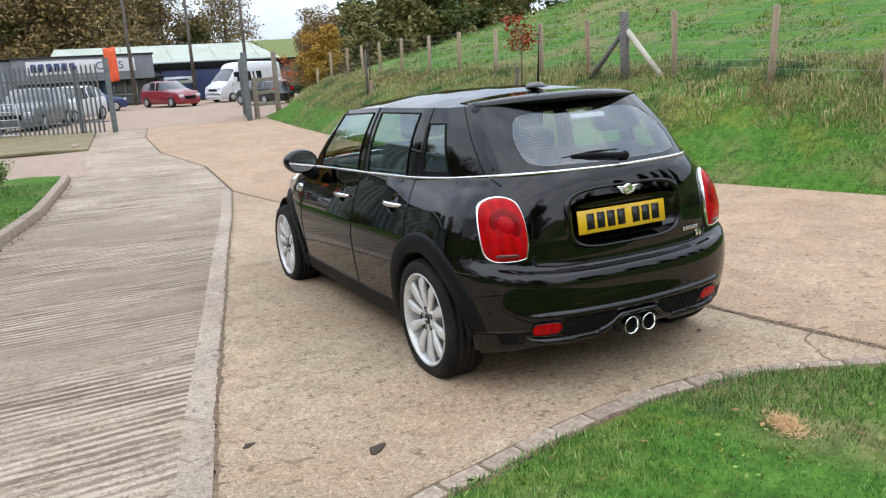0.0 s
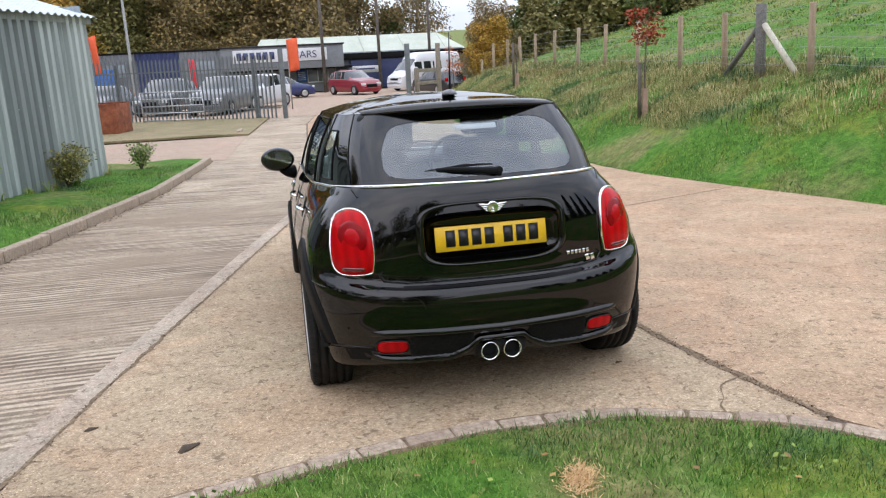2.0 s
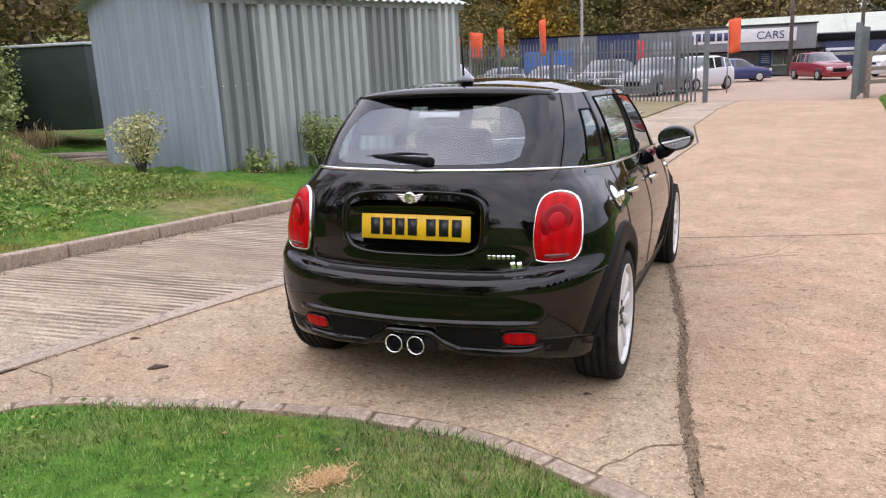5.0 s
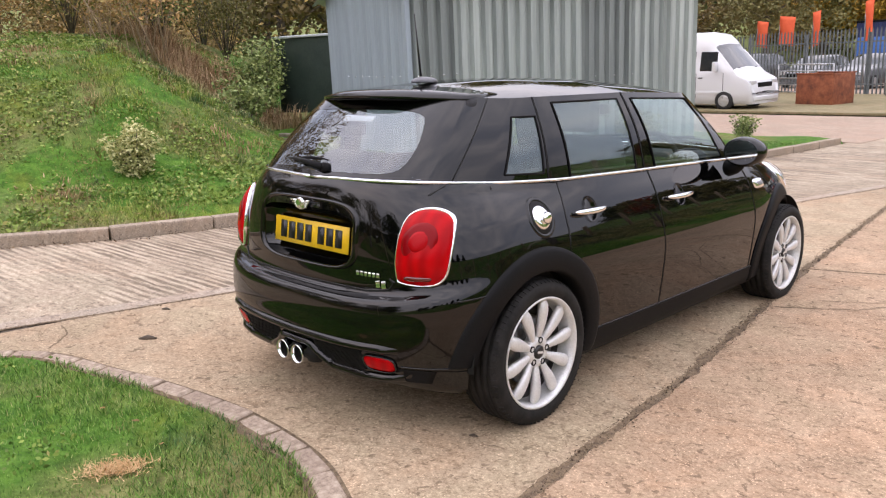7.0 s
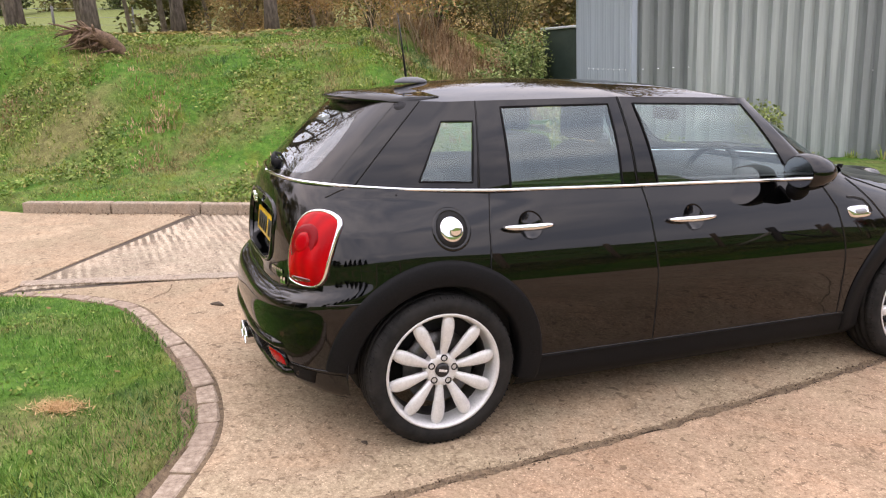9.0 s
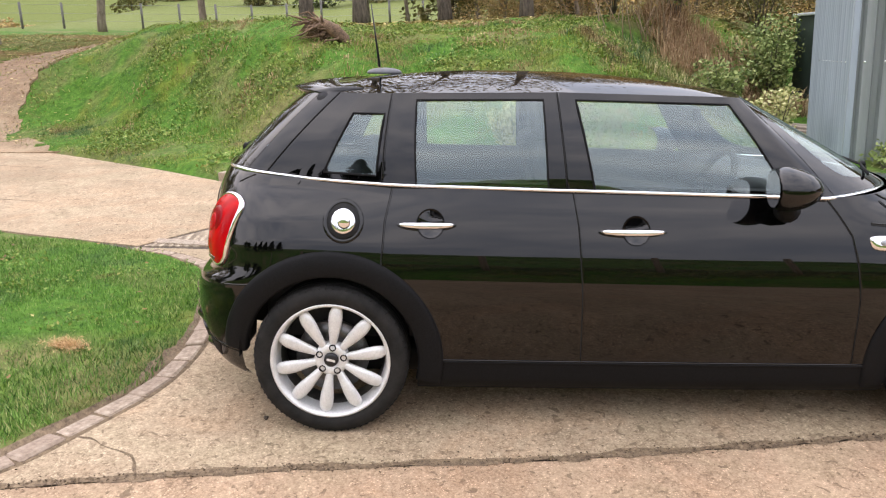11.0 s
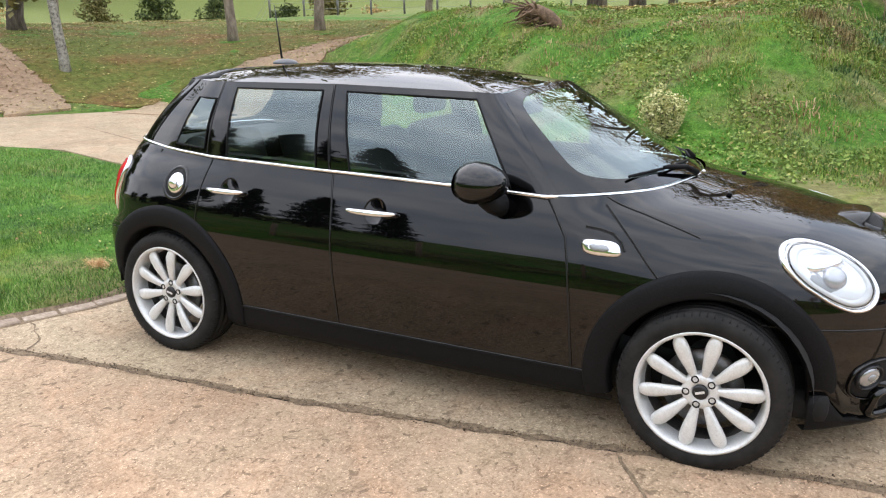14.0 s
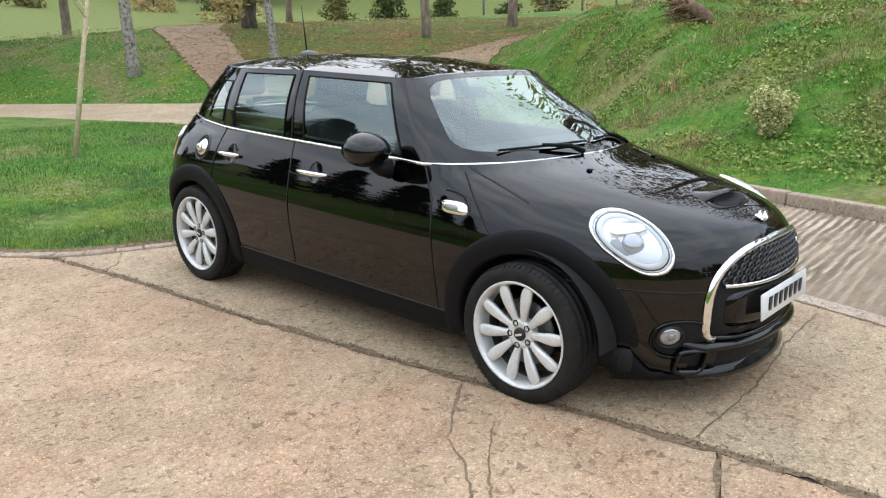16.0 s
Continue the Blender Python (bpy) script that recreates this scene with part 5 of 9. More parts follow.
# door handles and their scoops
def handle(view, y0, y1, z):
    s = 1 if view == "right" else -1
    yc = (y0 + y1) / 2 + 0.015
    edge = oval(yc, z, 0.055, 0.056, 2, 36)
    cut_hole(made["rear_door" if y0 < 0.9 else "front_door", s], view, edge)
    patch_on("handle_scoop", view, edge, M["paint"], 0.0, -0.024, car, "round scoop behind the handle", 10, -0.0005, 0.0, None, 0)
    pts, rad = [], []
    for k in range(13):
        t = k / 12
        y = y0 + (y1 - y0) * t
        hit, n = on_body(view, y, z)
        pts.append(hit + Vector((s * (0.012 + 0.026 * math.sin(math.pi * t) ** 0.6), 0, 0.0)))
        rad.append(0.006 + 0.008 * math.sin(math.pi * t) ** 0.5)
    part("door_handle", to_mesh("door_handle", *tube(pts, rad, 10), M["chrome"]), None, car, "chrome pull handle")


for view in ("right", "left"):
    handle(view, 0.268, 0.49, 0.858)
    handle(view, 1.045, 1.298, 0.838)
    # side scuttle with chrome indicator housing
    sc = patch_on("side_scuttle", view, oval(2.163, 0.797, 0.074, 0.03, 3.4, 36, -0.35), M["chrome"], 0.004, 0.012, car, "chrome side indicator housing", 5)
    patch_on("scuttle_inlay", view, oval(2.158, 0.796, 0.036, 0.012, 3, 24, -0.4), M["steel_dull"], 0.016, 0.003, sc, "", 3, 0.004)


for view in ("right", "left"):
    gap(view, [(2.095, 0.868), (2.15, 0.863), (2.2, 0.85), (2.235, 0.82), (2.25, 0.79)], 0.012)


# door mirrors
def mirror(s):
    bm = bmesh.new()
    bmesh.ops.create_uvsphere(bm, u_segments=32, v_segments=20, radius=1)
    for vtx in bm.verts:
        x, y, z = vtx.co
        f = 0.095 if y < 0 else 0.125
        y2 = max(y, -0.5)
        vtx.co = (x * 0.115, y2 * f, z * 0.082 * (1 - 0.12 * max(y, 0)))
    bmesh.ops.rotate(bm, cent=(0, 0, 0), matrix=Matrix.Rotation(radians(-8 * s), 3, "Z"), verts=bm.verts)
    bmesh.ops.translate(bm, vec=(s * 0.895, 1.70, 1.022), verts=bm.verts)
    mi = part("door_mirror", bm, M["paint"], car, "rounded gloss black door mirror")
    v, f = tube([(s * 0.87, 1.715, 0.955), (s * 0.835, 1.735, 0.93), (s * 0.79, 1.755, 0.925)], [0.03, 0.036, 0.05], 12)
    part("mirror_foot", to_mesh("mirror_foot", v, f, M["trim"]), None, mi)
    g = bmesh.new()
    bmesh.ops.create_circle(g, cap_ends=True, segments=32, radius=1)
    for vtx in g.verts:
        vtx.co = (vtx.co.x * 0.098, 0, vtx.co.y * 0.066)
    bmesh.ops.rotate(g, cent=(0, 0, 0), matrix=Matrix.Rotation(radians(-8 * s), 3, "Z"), verts=g.verts)
    bmesh.ops.translate(g, vec=(s * 0.895, 1.6495, 1.022), verts=g.verts)
    part("mirror_glass", g, M["chrome"], mi, "mirror glass")


mirror(1)
mirror(-1)

# aerial
M["aerial"] = mat_noise("grey_aerial_plastic", (0.1, 0.1, 0.11), (0.14, 0.14, 0.15), 20, 0.4, 0)
av = [tube([(0, 0.135, 1.4), (0, 0.13, 1.44), (0, 0.11, 1.455)], [0.03, 0.022, 0.01], 10)]
bm = bmesh.new()
bmesh.ops.create_uvsphere(bm, u_segments=20, v_segments=10, radius=1)
for vtx in bm.verts:
    vtx.co = (vtx.co.x * 0.037, vtx.co.y * 0.082 + 0.158, max(vtx.co.z, -0.2) * 0.024 + 1.414)
fin = part("aerial_base", bm, M["aerial"], car, "grey-black aerial base")
part("aerial_rod", to_mesh("aerial_rod", *tube([(0, 0.135, 1.44), (0, 0.118, 1.58), (0, 0.1, 1.72)], [0.006, 0.004, 0.0025], 8), M["ink"]), None, fin)

# headlamps
HL = []
for x0, z0 in ((-0.178, 0.07), (-0.15, 0.125), (-0.085, 0.158), (0.0, 0.153), (0.075, 0.113), (0.135, 0.045), (0.175, -0.04), (0.178, -0.11), (0.13, -0.152), (0.05, -0.15), (-0.03, -0.112), (-0.1, -0.056), (-0.152, 0.002)):
    HL.append((x0 * 0.765, z0 * 1.01))
lamp_edge = []
for i in range(len(HL)):
    p0, p1, p2, p3 = (np.array(HL[(i + k) % len(HL)]) for k in (-1, 0, 1, 2))
    for f in (0, 0.25, 0.5, 0.75):
        lamp_edge.append(tuple(0.5 * (2 * p1 + (p2 - p0) * f + (2 * p0 - 5 * p1 + 4 * p2 - p3) * f * f + (3 * p1 - p0 - 3 * p2 + p3) * f ** 3)))


def shrink(shape, k):
    return [(x * k, z * k) for x, z in shape]


for s in (1, -1):
    v = ("lamp", s)
    hl = patch_on("headlamp", v, shrink(lamp_edge, 0.92), M["reflector"], 0.003, 0.004, car, "round clear headlamp with a chrome ring", 8, 0.02)
    patch_on("headlamp_ring", v, lamp_edge, M["chrome"], 0.002, 0.014, hl, "chrome ring", 5, 0.02, 0.87)
    patch_on("daylight_ring", v, shrink(lamp_edge, 0.83), M["lamp_white"], 0.006, 0.008, hl, "white ring lamp", 4, 0.006, 0.8)
    patch_on("lamp_seam", v, shrink(lamp_edge, 0.845), M["gap"], 0.009, 0.001, hl, "", 3, 0.006, 0.97)
    patch_on("projector_bowl", v, oval(-0.005, 0.015, 0.085, 0.095, 2, 32), M["steel_dull"], 0.005, 0.002, hl, "grey bowl behind the projector", 4, 0.004)
    patch_on("projector", v, oval(0.0, -0.012, 0.04, 0.042, 2, 28), M["fog_glass"], 0.007, 0.022, hl, "projector lens", 6, 0.01)
    patch_on("projector_hood", v, oval(0.0, 0.045, 0.07, 0.026, 2.6, 28), M["chrome"], 0.008, 0.012, hl, "bright hood over the projector", 4, 0.006)
    patch_on("headlamp_glass", v, shrink(lamp_edge, 0.9), M["lens_clear"], 0.014, 0.024, hl, "clear lens", 6, 0.004)
    v = ("fog", s)
    fog = patch_on("front_fog_recess", v, oval(0.045, -0.014, 0.11, 0.082, 2.4, 36), M["gap"], 0.002, 0, car, "dark fog-lamp recess", 4, 0.002)
    patch_on("fog_brow", v, oval(0.045, -0.014, 0.114, 0.086, 2.4, 36), M["paint"], 0.002, 0.01, fog, "gloss rim round the recess", 4, 0.004, 0.9)
    patch_on("fog_bezel", v, oval(0.0, 0.0, 0.05, 0.052, 2, 32), M["ink"], 0.003, 0.016, fog, "", 4, 0.004, 0.78)
    patch_on("front_fog_lamp", v, oval(0.0, 0.0, 0.04, 0.042, 2, 32), M["fog_glass"], 0.006, 0.014, fog, "round clear fog lamp", 6)
    patch_on("fog_bulb", v, oval(0.0, 0.004, 0.014, 0.014, 2, 20), M["steel_dull"], 0.021, 0.004, fog, "", 3, 0.004)

# grille with chrome frame, honeycomb and bar
arch = [(0.0, 0.722), (0.2, 0.712), (0.315, 0.682), (0.39, 0.63), (0.428, 0.56), (0.44, 0.47), (0.436, 0.4), (0.42, 0.36), (0.385, 0.345)]
side = []
for i in range(len(arch) - 1):
    p0, p1, p2, p3 = (np.array(arch[min(max(i + k, 0), len(arch) - 1)]) for k in (-1, 0, 1, 2))
    for f in (0, 0.25, 0.5, 0.75):
        side.append(tuple(0.5 * (2 * p1 + (p2 - p0) * f + (2 * p0 - 5 * p1 + 4 * p2 - p3) * f * f + (3 * p1 - p0 - 3 * p2 + p3) * f ** 3)))
side.append(arch[-1])
over = [(-x, z) for x, z in side[::-1]] + side[1:]
fine = over + [(0.4 - 0.1 * k, 0.345) for k in range(9)]
grille = patch_on("grille", "front", fine, M["gap"], 0.003, 0.0, car, "black honeycomb grille", 6, 0.01)
strip_on("grille_frame", "front", over, 0.028, M["chrome"], 0.004, grille, "bright chrome frame arching over the grille", 0.02, None, 0.014)
strip_on("grille_foot", "front", [(-0.41, 0.352), (-0.2, 0.348), (0, 0.346), (0.2, 0.348), (0.41, 0.352)], 0.018, M["paint"], 0.004, grille, "gloss black foot of the grille", 0.02, None, 0.014)
strip_on("grille_bar", "front", [(-0.385, 0.575), (-0.2, 0.567), (0, 0.564), (0.2, 0.567), (0.385, 0.575)], 0.018, M["chrome"], 0.01, grille, "chrome cross bar", 0.02, None, 0.01)
bits = []
for r0 in range(6):
    for c in range(19):
        x, z = (c - 9) * 0.042 + (0.021 if r0 % 2 else 0), 0.595 + r0 * 0.024
        if abs(x) > 0.385 - max(0, z - 0.62) * 1.7:
            continue
        hit, n = on_body("front", x, z, 0.008)
        bits.append(tube([(hit.x + 0.022 * math.cos(a), hit.y, hit.z + 0.0135 * math.sin(a)) for a in np.linspace(0, 2 * math.pi, 7)], 0.0042, 4, False))
M["satin"] = mat("satin_grey_plastic", (0.07, 0.07, 0.075), 0.35)
part("honeycomb", to_mesh("honeycomb", *gather(bits), M["satin"]), None, grille)
patch_on("grille_panel", "front", oval(0, 0.47, 0.375, 0.08, 6, 40), M["paint"], 0.006, 0.004, grille, "gloss black centre panel", 4, 0.004)
patch_on("grille_badge", "front", oval(-0.27, 0.655, 0.035, 0.018, 2.5, 20), M["chrome"], 0.014, 0.006, grille, "small chrome badge", 3)
fplate = part("front_plate", bevel_box((0.52, 0.008, 0.112), (0, 3.365, 0.475), 0.003, Matrix.Rotation(radians(6), 4, "X"), 1), M["plate_w"], car, "white front plate with dark blocked-out lettering")
for k in range(7):
    part("plate_bar", bevel_box((0.038, 0.003, 0.066), (-0.174 + k * 0.058, 3.3705, 0.474), 0, None), M["ink"], fplate, "plain dark bar")
def apron(s, view):
    """The matt skirt that hangs below the bumper's corner, from the wheel to the intake."""
    path = []
    for k in range(10):
        y = 2.925 + 0.018 * k
        path.append((view, y, 0.302 if y < 2.975 else max(0.302 - 1.35 * (y - 2.975), 0.2)))
    for k in range(12):
        path.append(("front", s * (0.66 - 0.018 * k), 0.2 - 0.0015 * k))
    rows, upper, last = [], [], None
    for v, a, top in path:
        z = float(np.interp(a, [2.925, 2.97, 3.07], [0.4, 0.385, 0.27])) if v == view else 0.26
        hit, n = on_body(v, a, z)
        if hit is None or (last is not None and (hit.y < last.y - 0.001 or abs(hit.x) > abs(last.x) + 0.004)):
            continue
        last = hit.copy()
        out = Vector((n.x, n.y, 0)).normalized()
        at = lambda h, u: hit + out * u + Vector((0, 0, h - hit.z))
        rows.append([at(top, -0.012), at(top, 0.0045), at(top * 0.6 + 0.158 * 0.4, 0.004), at(0.17, -0.002), at(0.158, -0.012), at(0.156, -0.06)])
        upper.append([at(z + 0.03, -0.012), at(z, 0.002), at((z + top) / 2, 0.003), at(top + 0.004, 0.002), at(top + 0.002, -0.012)])
    for name, grid, material, label in (("front_skirt", rows, M["trim"], "matt black lower corner of the front bumper"), ("bumper_corner", upper, M["paint"], "gloss black corner of the front bumper")):
        n = len(grid[0])
        fs = [(i * n + j, (i + 1) * n + j, (i + 1) * n + j + 1, i * n + j + 1) for i in range(len(grid) - 1) for j in range(n - 1)]
        shape = bmesh.new()
        shape.from_mesh(to_mesh(name, [tuple(p) for r0 in grid for p in r0], fs))
        bmesh.ops.recalc_face_normals(shape, faces=shape.faces)
        part(name, shape, material, car, label)


# lower intake, the bars that frame it, brake ducts and matt corner skirts
intake = patch_on("lower_intake", "front", oval(0, 0.262, 0.43, 0.05, 6, 48), M["gap"], 0.003, 0, car, "black lower intake", 4, 0.01)
strip_on("bumper_bar", "front", [(-0.49, 0.318), (-0.3, 0.322), (0, 0.324), (0.3, 0.322), (0.49, 0.318)], 0.036, M["paint"], 0.0, car, "gloss black bar over the intake", 0.02, None, 0.042)
strip_on("bumper_lip", "front", [(-0.5, 0.2), (-0.3, 0.196), (0, 0.194), (0.3, 0.196), (0.5, 0.2)], 0.034, M["paint"], 0.0, car, "gloss black lip under the intake", 0.02, None, 0.042)
for s in (1, -1):
    duct = patch_on("brake_duct", "front", oval(s * 0.455, 0.262, 0.052, 0.06, 4.5, 32), M["paint"], 0.012, 0.026, car, "gloss black brake duct frame", 5, 0.03, 0.66)
    patch_on("duct_mouth", "front", oval(s * 0.455, 0.262, 0.036, 0.042, 4.5, 24), M["gap"], 0.006, 0.0, duct, "", 3, 0.004)
    view = "right" if s > 0 else "left"
    apron(s, view)

# bonnet: scoop and badge, washers
NX, NY = 24, 12
hood_v = []
for k in range(NY + 1):
    t = k / NY
    y = 2.93 + 0.14 * t
    for i in range(NX + 1):
        u = -1 + 2 * i / NX
        x = u * (0.135 + 0.02 * t)
        hit, n = on_body("top", x, y - 0.03 * u * u * t)
        hood_v.append(hit + n * (0.0005 + 0.036 * (t * t * (3 - 2 * t)) * (1 - abs(u) ** 4)))
lip_row = hood_v[-(NX + 1):]
hood_v += [p + Vector((0, 0.002, -0.007 * (1 - abs(-1 + 2 * i / NX) ** 4))) for i, p in enumerate(lip_row)]
hood_f = [(k * (NX + 1) + i, k * (NX + 1) + i + 1, (k + 1) * (NX + 1) + i + 1, (k + 1) * (NX + 1) + i) for k in range(NY + 1) for i in range(NX)]
scoop = part("bonnet_scoop", to_mesh("bonnet_scoop", hood_v, hood_f, M["paint"]), None, car, "raised bonnet scoop with a dark opening")
under = [p + Vector((0, -0.012, -0.004)) for p in hood_v[-(NX + 1):]]
floor_row = [on_body("top", p.x, p.y + 0.004)[0] + Vector((0, 0, 0.001)) for p in under]
part("scoop_mouth", to_mesh("scoop_mouth", under + floor_row, [(i, i + 1, NX + 2 + i, NX + 1 + i) for i in range(NX)], M["gap"]), None, scoop, "dark scoop opening")
patch_on("scoop_floor", "top", oval(0, 3.088, 0.148, 0.036, 2.6, 40), M["gap"], 0.0012, 0.0, scoop, "", 3, 0.0005)
patch_on("scoop_rim", "top", oval(0, 3.08, 0.172, 0.056, 2.4, 44), M["paint"], 0.0005, 0.007, scoop, "", 4, 0.003, 0.84)
wings("bonnet_badge", None, 1.1, Matrix.Translation((0, 3.235, 0.797)) @ Matrix.Rotation(radians(90), 4, "Z") @ Matrix.Rotation(radians(-40), 4, "Y"), M["chrome"])
for s in (1, -1):
    hit, n = on_body("top", s * 0.3, 2.55)
    part("washer_jet", bevel_box((0.025, 0.02, 0.012), hit + Vector((0, 0, 0.004)), 0.004), M["trim"], car)
wv = [tube([(0.52, 2.19, 1.028), (0.25, 2.295, 1.036), (0.0, 2.335, 1.038)], 0.006, 6), tube([(0.1, 2.39, 1.0), (0.16, 2.35, 1.03), (0.3, 2.285, 1.042)], [0.014, 0.012, 0.008], 8)]
part("front_wiper", to_mesh("front_wiper", *gather(wv), M["trim"]), None, car, "black windscreen wiper")
wv = [tube([(-0.08, 2.33, 1.038), (-0.32, 2.272, 1.034), (-0.55, 2.17, 1.024)], 0.006, 6), tube([(-0.46, 2.29, 0.992), (-0.4, 2.27, 1.024), (-0.3, 2.28, 1.04)], [0.014, 0.012, 0.008], 8)]
part("front_wiper", to_mesh("front_wiper", *gather(wv), M["trim"]), None, car, "black windscreen wiper")
# cowl panel beneath the windscreen
cv = []
for st in stations[-13:]:
    cv.append((st[0], st[1] + 0.0, st[2] - 0.002))
rows = [[(s * x, y - 0.1 * k, z - 0.012 * k) for (x, y, z) in cv] for k in (0, 1) for s in (1,)]
n = len(cv)
fs = [(i, i + 1, n + i + 1, n + i) for i in range(n - 1)]
pcs = [(rows[0] + rows[1], fs), ([(-x, y, z) for x, y, z in rows[0] + rows[1]], [q[::-1] for q in fs])]
part("cowl", to_mesh("cowl", *gather(pcs), M["trim"]), None, car)

# inner door trims below the windows
for sign in (1, -1):
    vs = []
    for st in stations:
        if -0.1 < st[1] < 2.0 and st[0] > 0.6:
            x, y, z = st[0] - 0.012, st[1], st[2]
            vs += [(sign * x, y, z + 0.014), (sign * (x - 0.05), y, z + 0.016), (sign * (x - 0.06), y, z - 0.35)]
    n = len(vs) // 3
    part("door_card", to_mesh("door_card", vs, [(3 * i + j, 3 * i + 3 + j, 3 * i + 4 + j, 3 * i + 1 + j) for i in range(n - 1) for j in (0, 1)], M["cabin"]), None, car, "dark inner door trim")

# cabin: floor tub, dash, wheel and seats
part("cabin_tub", bevel_box((1.36, 2.3, 0.5), (0, 0.85, 0.58), 0.1), M["cabin"], car)
part("dashboard", bevel_box((1.3, 0.42, 0.24), (0, 1.95, 0.86), 0.09, None, 4), M["cabin"], car, "dark dashboard")
v, f = tube([(0.36 + 0.185 * math.cos(a), 1.6 + 0.07 * math.sin(a), 0.93 + 0.17 * math.sin(a)) for a in np.linspace(0, 2 * math.pi, 33)], 0.016, 8, False)
sp = [tube([(0.36, 1.62, 0.93), (0.36 + 0.18 * math.cos(a), 1.6 + 0.07 * math.sin(a), 0.93 + 0.17 * math.sin(a))], 0.018, 6) for a in (0.1, math.pi - 0.1, -math.pi / 2)]
part("steering_wheel", to_mesh("steering_wheel", *gather([(v, f)] + sp), M["cabin"]), None, car, "black steering wheel")


def seat(x, y, back=0.62):
    b = bevel_box((0.48, 0.17, back), (0, 0, 0), 0.07, None, 4)
    bmesh.ops.rotate(b, cent=(0, 0, 0), matrix=Matrix.Rotation(radians(16), 3, "X"), verts=b.verts)
    bmesh.ops.translate(b, vec=(x, y, 0.83), verts=b.verts)
    se = part("car_seat", b, M["seat"], car, "dark cloth seat")
    h = bevel_box((0.27, 0.1, 0.19), (x, y - 0.115, 1.25), 0.045, None, 4)
    part("headrest", h, M["seat"], se)


seat(0.36, 0.98)
seat(-0.36, 0.98)
for x in (-0.38, 0.38):
    seat(x, 0.08, 0.5)
part("rear_bench", bevel_box((1.25, 0.5, 0.2), (0, 0.36, 0.72), 0.06), M["seat"], car)
part("parcel_shelf", bevel_box((1.0, 0.36, 0.03), (0, -0.24, 1.0), 0.01), M["cabin"], car)
part("rear_view_mirror", bevel_box((0.2, 0.04, 0.065), (0, 1.6, 1.24), 0.018), M["cabin"], car)

# ---- kerb stones and paver edging ----
def run_of(line, length, gap_w):
    """Places along a polyline for pieces of one length."""
    line = np.array(line, float)
    seg = np.r_[0, np.cumsum(np.hypot(*np.diff(line, axis=0).T))]
    out = []
    s = 0
    while s + length <= seg[-1]:
        a = [np.interp(s, seg, line[:, i]) for i in (0, 1)]
        b = [np.interp(s + length - gap_w, seg, line[:, i]) for i in (0, 1)]
        out.append((a, b))
        s += length
    return out


kerb = tagged(new("kerb"), "weathered concrete kerb stones along the verge", "kerb", "", "structure")
kerb_me = bpy.data.meshes.new("kerb_stone")
b = bevel_box((1.0, 0.125, 0.24), (0, 0, -0.01), 0.018, None, 2)
b.to_mesh(kerb_me)
b.free()
kerb_me.materials.append(M["kerb"])
kerb_line = [(x - 0.065, y) for x, y in west_edge if y < 28]
kerb_line = [p for p in kerb_line if p[1] > -2.3]
rk = random.Random(4)
for (ax, ay), (bx, by) in run_of(kerb_line, 0.915, 0.008):
    if 13.0 < (ay + by) / 2 < 20:
        continue
    ln = math.hypot(bx - ax, by - ay)
    cx, cy = (ax + bx) / 2, (ay + by) / 2
    z = float(road_z(cx, cy))
    slope = math.atan2(float(road_z(bx, by)) - float(road_z(ax, ay)), ln)
    ob = part("kerb_stone", kerb_me, None, kerb)
    ob.matrix_local = Matrix.Translation((cx, cy, z + rk.uniform(-0.004, 0.004))) @ Matrix.Rotation(math.atan2(by - ay, bx - ax), 4, "Z") @ Matrix.Rotation(-slope + rk.uniform(-0.006, 0.006), 4, "Y") @ Matrix.Diagonal((ln, 1, 1, 1))

edging = tagged(new("lawn_edging"), "worn paving bricks laid end to end round the lawn", "edging", "", "structure")
pave_me = []
for k in range(3):
    b = bevel_box((0.198, 0.1, 0.06), (0, 0, 0), 0.007 + 0.003 * k, None, 1)
    for vt in b.verts:
        vt.co += Vector((noise.noise(vt.co * 40 + Vector((k, 0, 0))), noise.noise(vt.co * 40 + Vector((0, k, 5))), 0)) * 0.006
    me = bpy.data.meshes.new("paver")
    b.to_mesh(me)
    b.free()
    me.materials.append(M["paver"])
    pave_me.append(me)
smooth_lawn = []
NL = len(LAWN)
for i in range(NL):
    p0, p1, p2, p3 = (LAWN[(i + k) % NL] for k in (-1, 0, 1, 2))
    for f in np.linspace(0, 1, 12)[:-1]:
        smooth_lawn.append(tuple(0.5 * (2 * p1 + (p2 - p0) * f + (2 * p0 - 5 * p1 + 4 * p2 - p3) * f * f + (3 * p1 - p0 - 3 * p2 + p3) * f ** 3)))
smooth_lawn = np.array(smooth_lawn)
centre = LAWN.mean(0)
front = [p for p in smooth_lawn[:int(9.2 * 11)]]
inner = []
for i, p in enumerate(front):
    d = np.array(front[min(i + 1, len(front) - 1)]) - np.array(front[max(i - 1, 0)])
    d = d / np.linalg.norm(d)
    inner.append(p + np.array([d[1], -d[0]]) * 0.055)
for (ax, ay), (bx, by) in run_of(inner, 0.206, 0.016):
    cx, cy = (ax + bx) / 2, (ay + by) / 2
    ob = part("paver", pave_me[rk.randrange(3)], None, edging)
    ob.matrix_local = Matrix.Translation((cx, cy, float(road_z(cx, cy)) - 0.018 + rk.uniform(-0.004, 0.004))) @ Matrix.Rotation(math.atan2(by - ay, bx - ax) + rk.uniform(-0.03, 0.03), 4, "Z") @ Matrix.Rotation(rk.uniform(-0.02, 0.02), 4, "X")

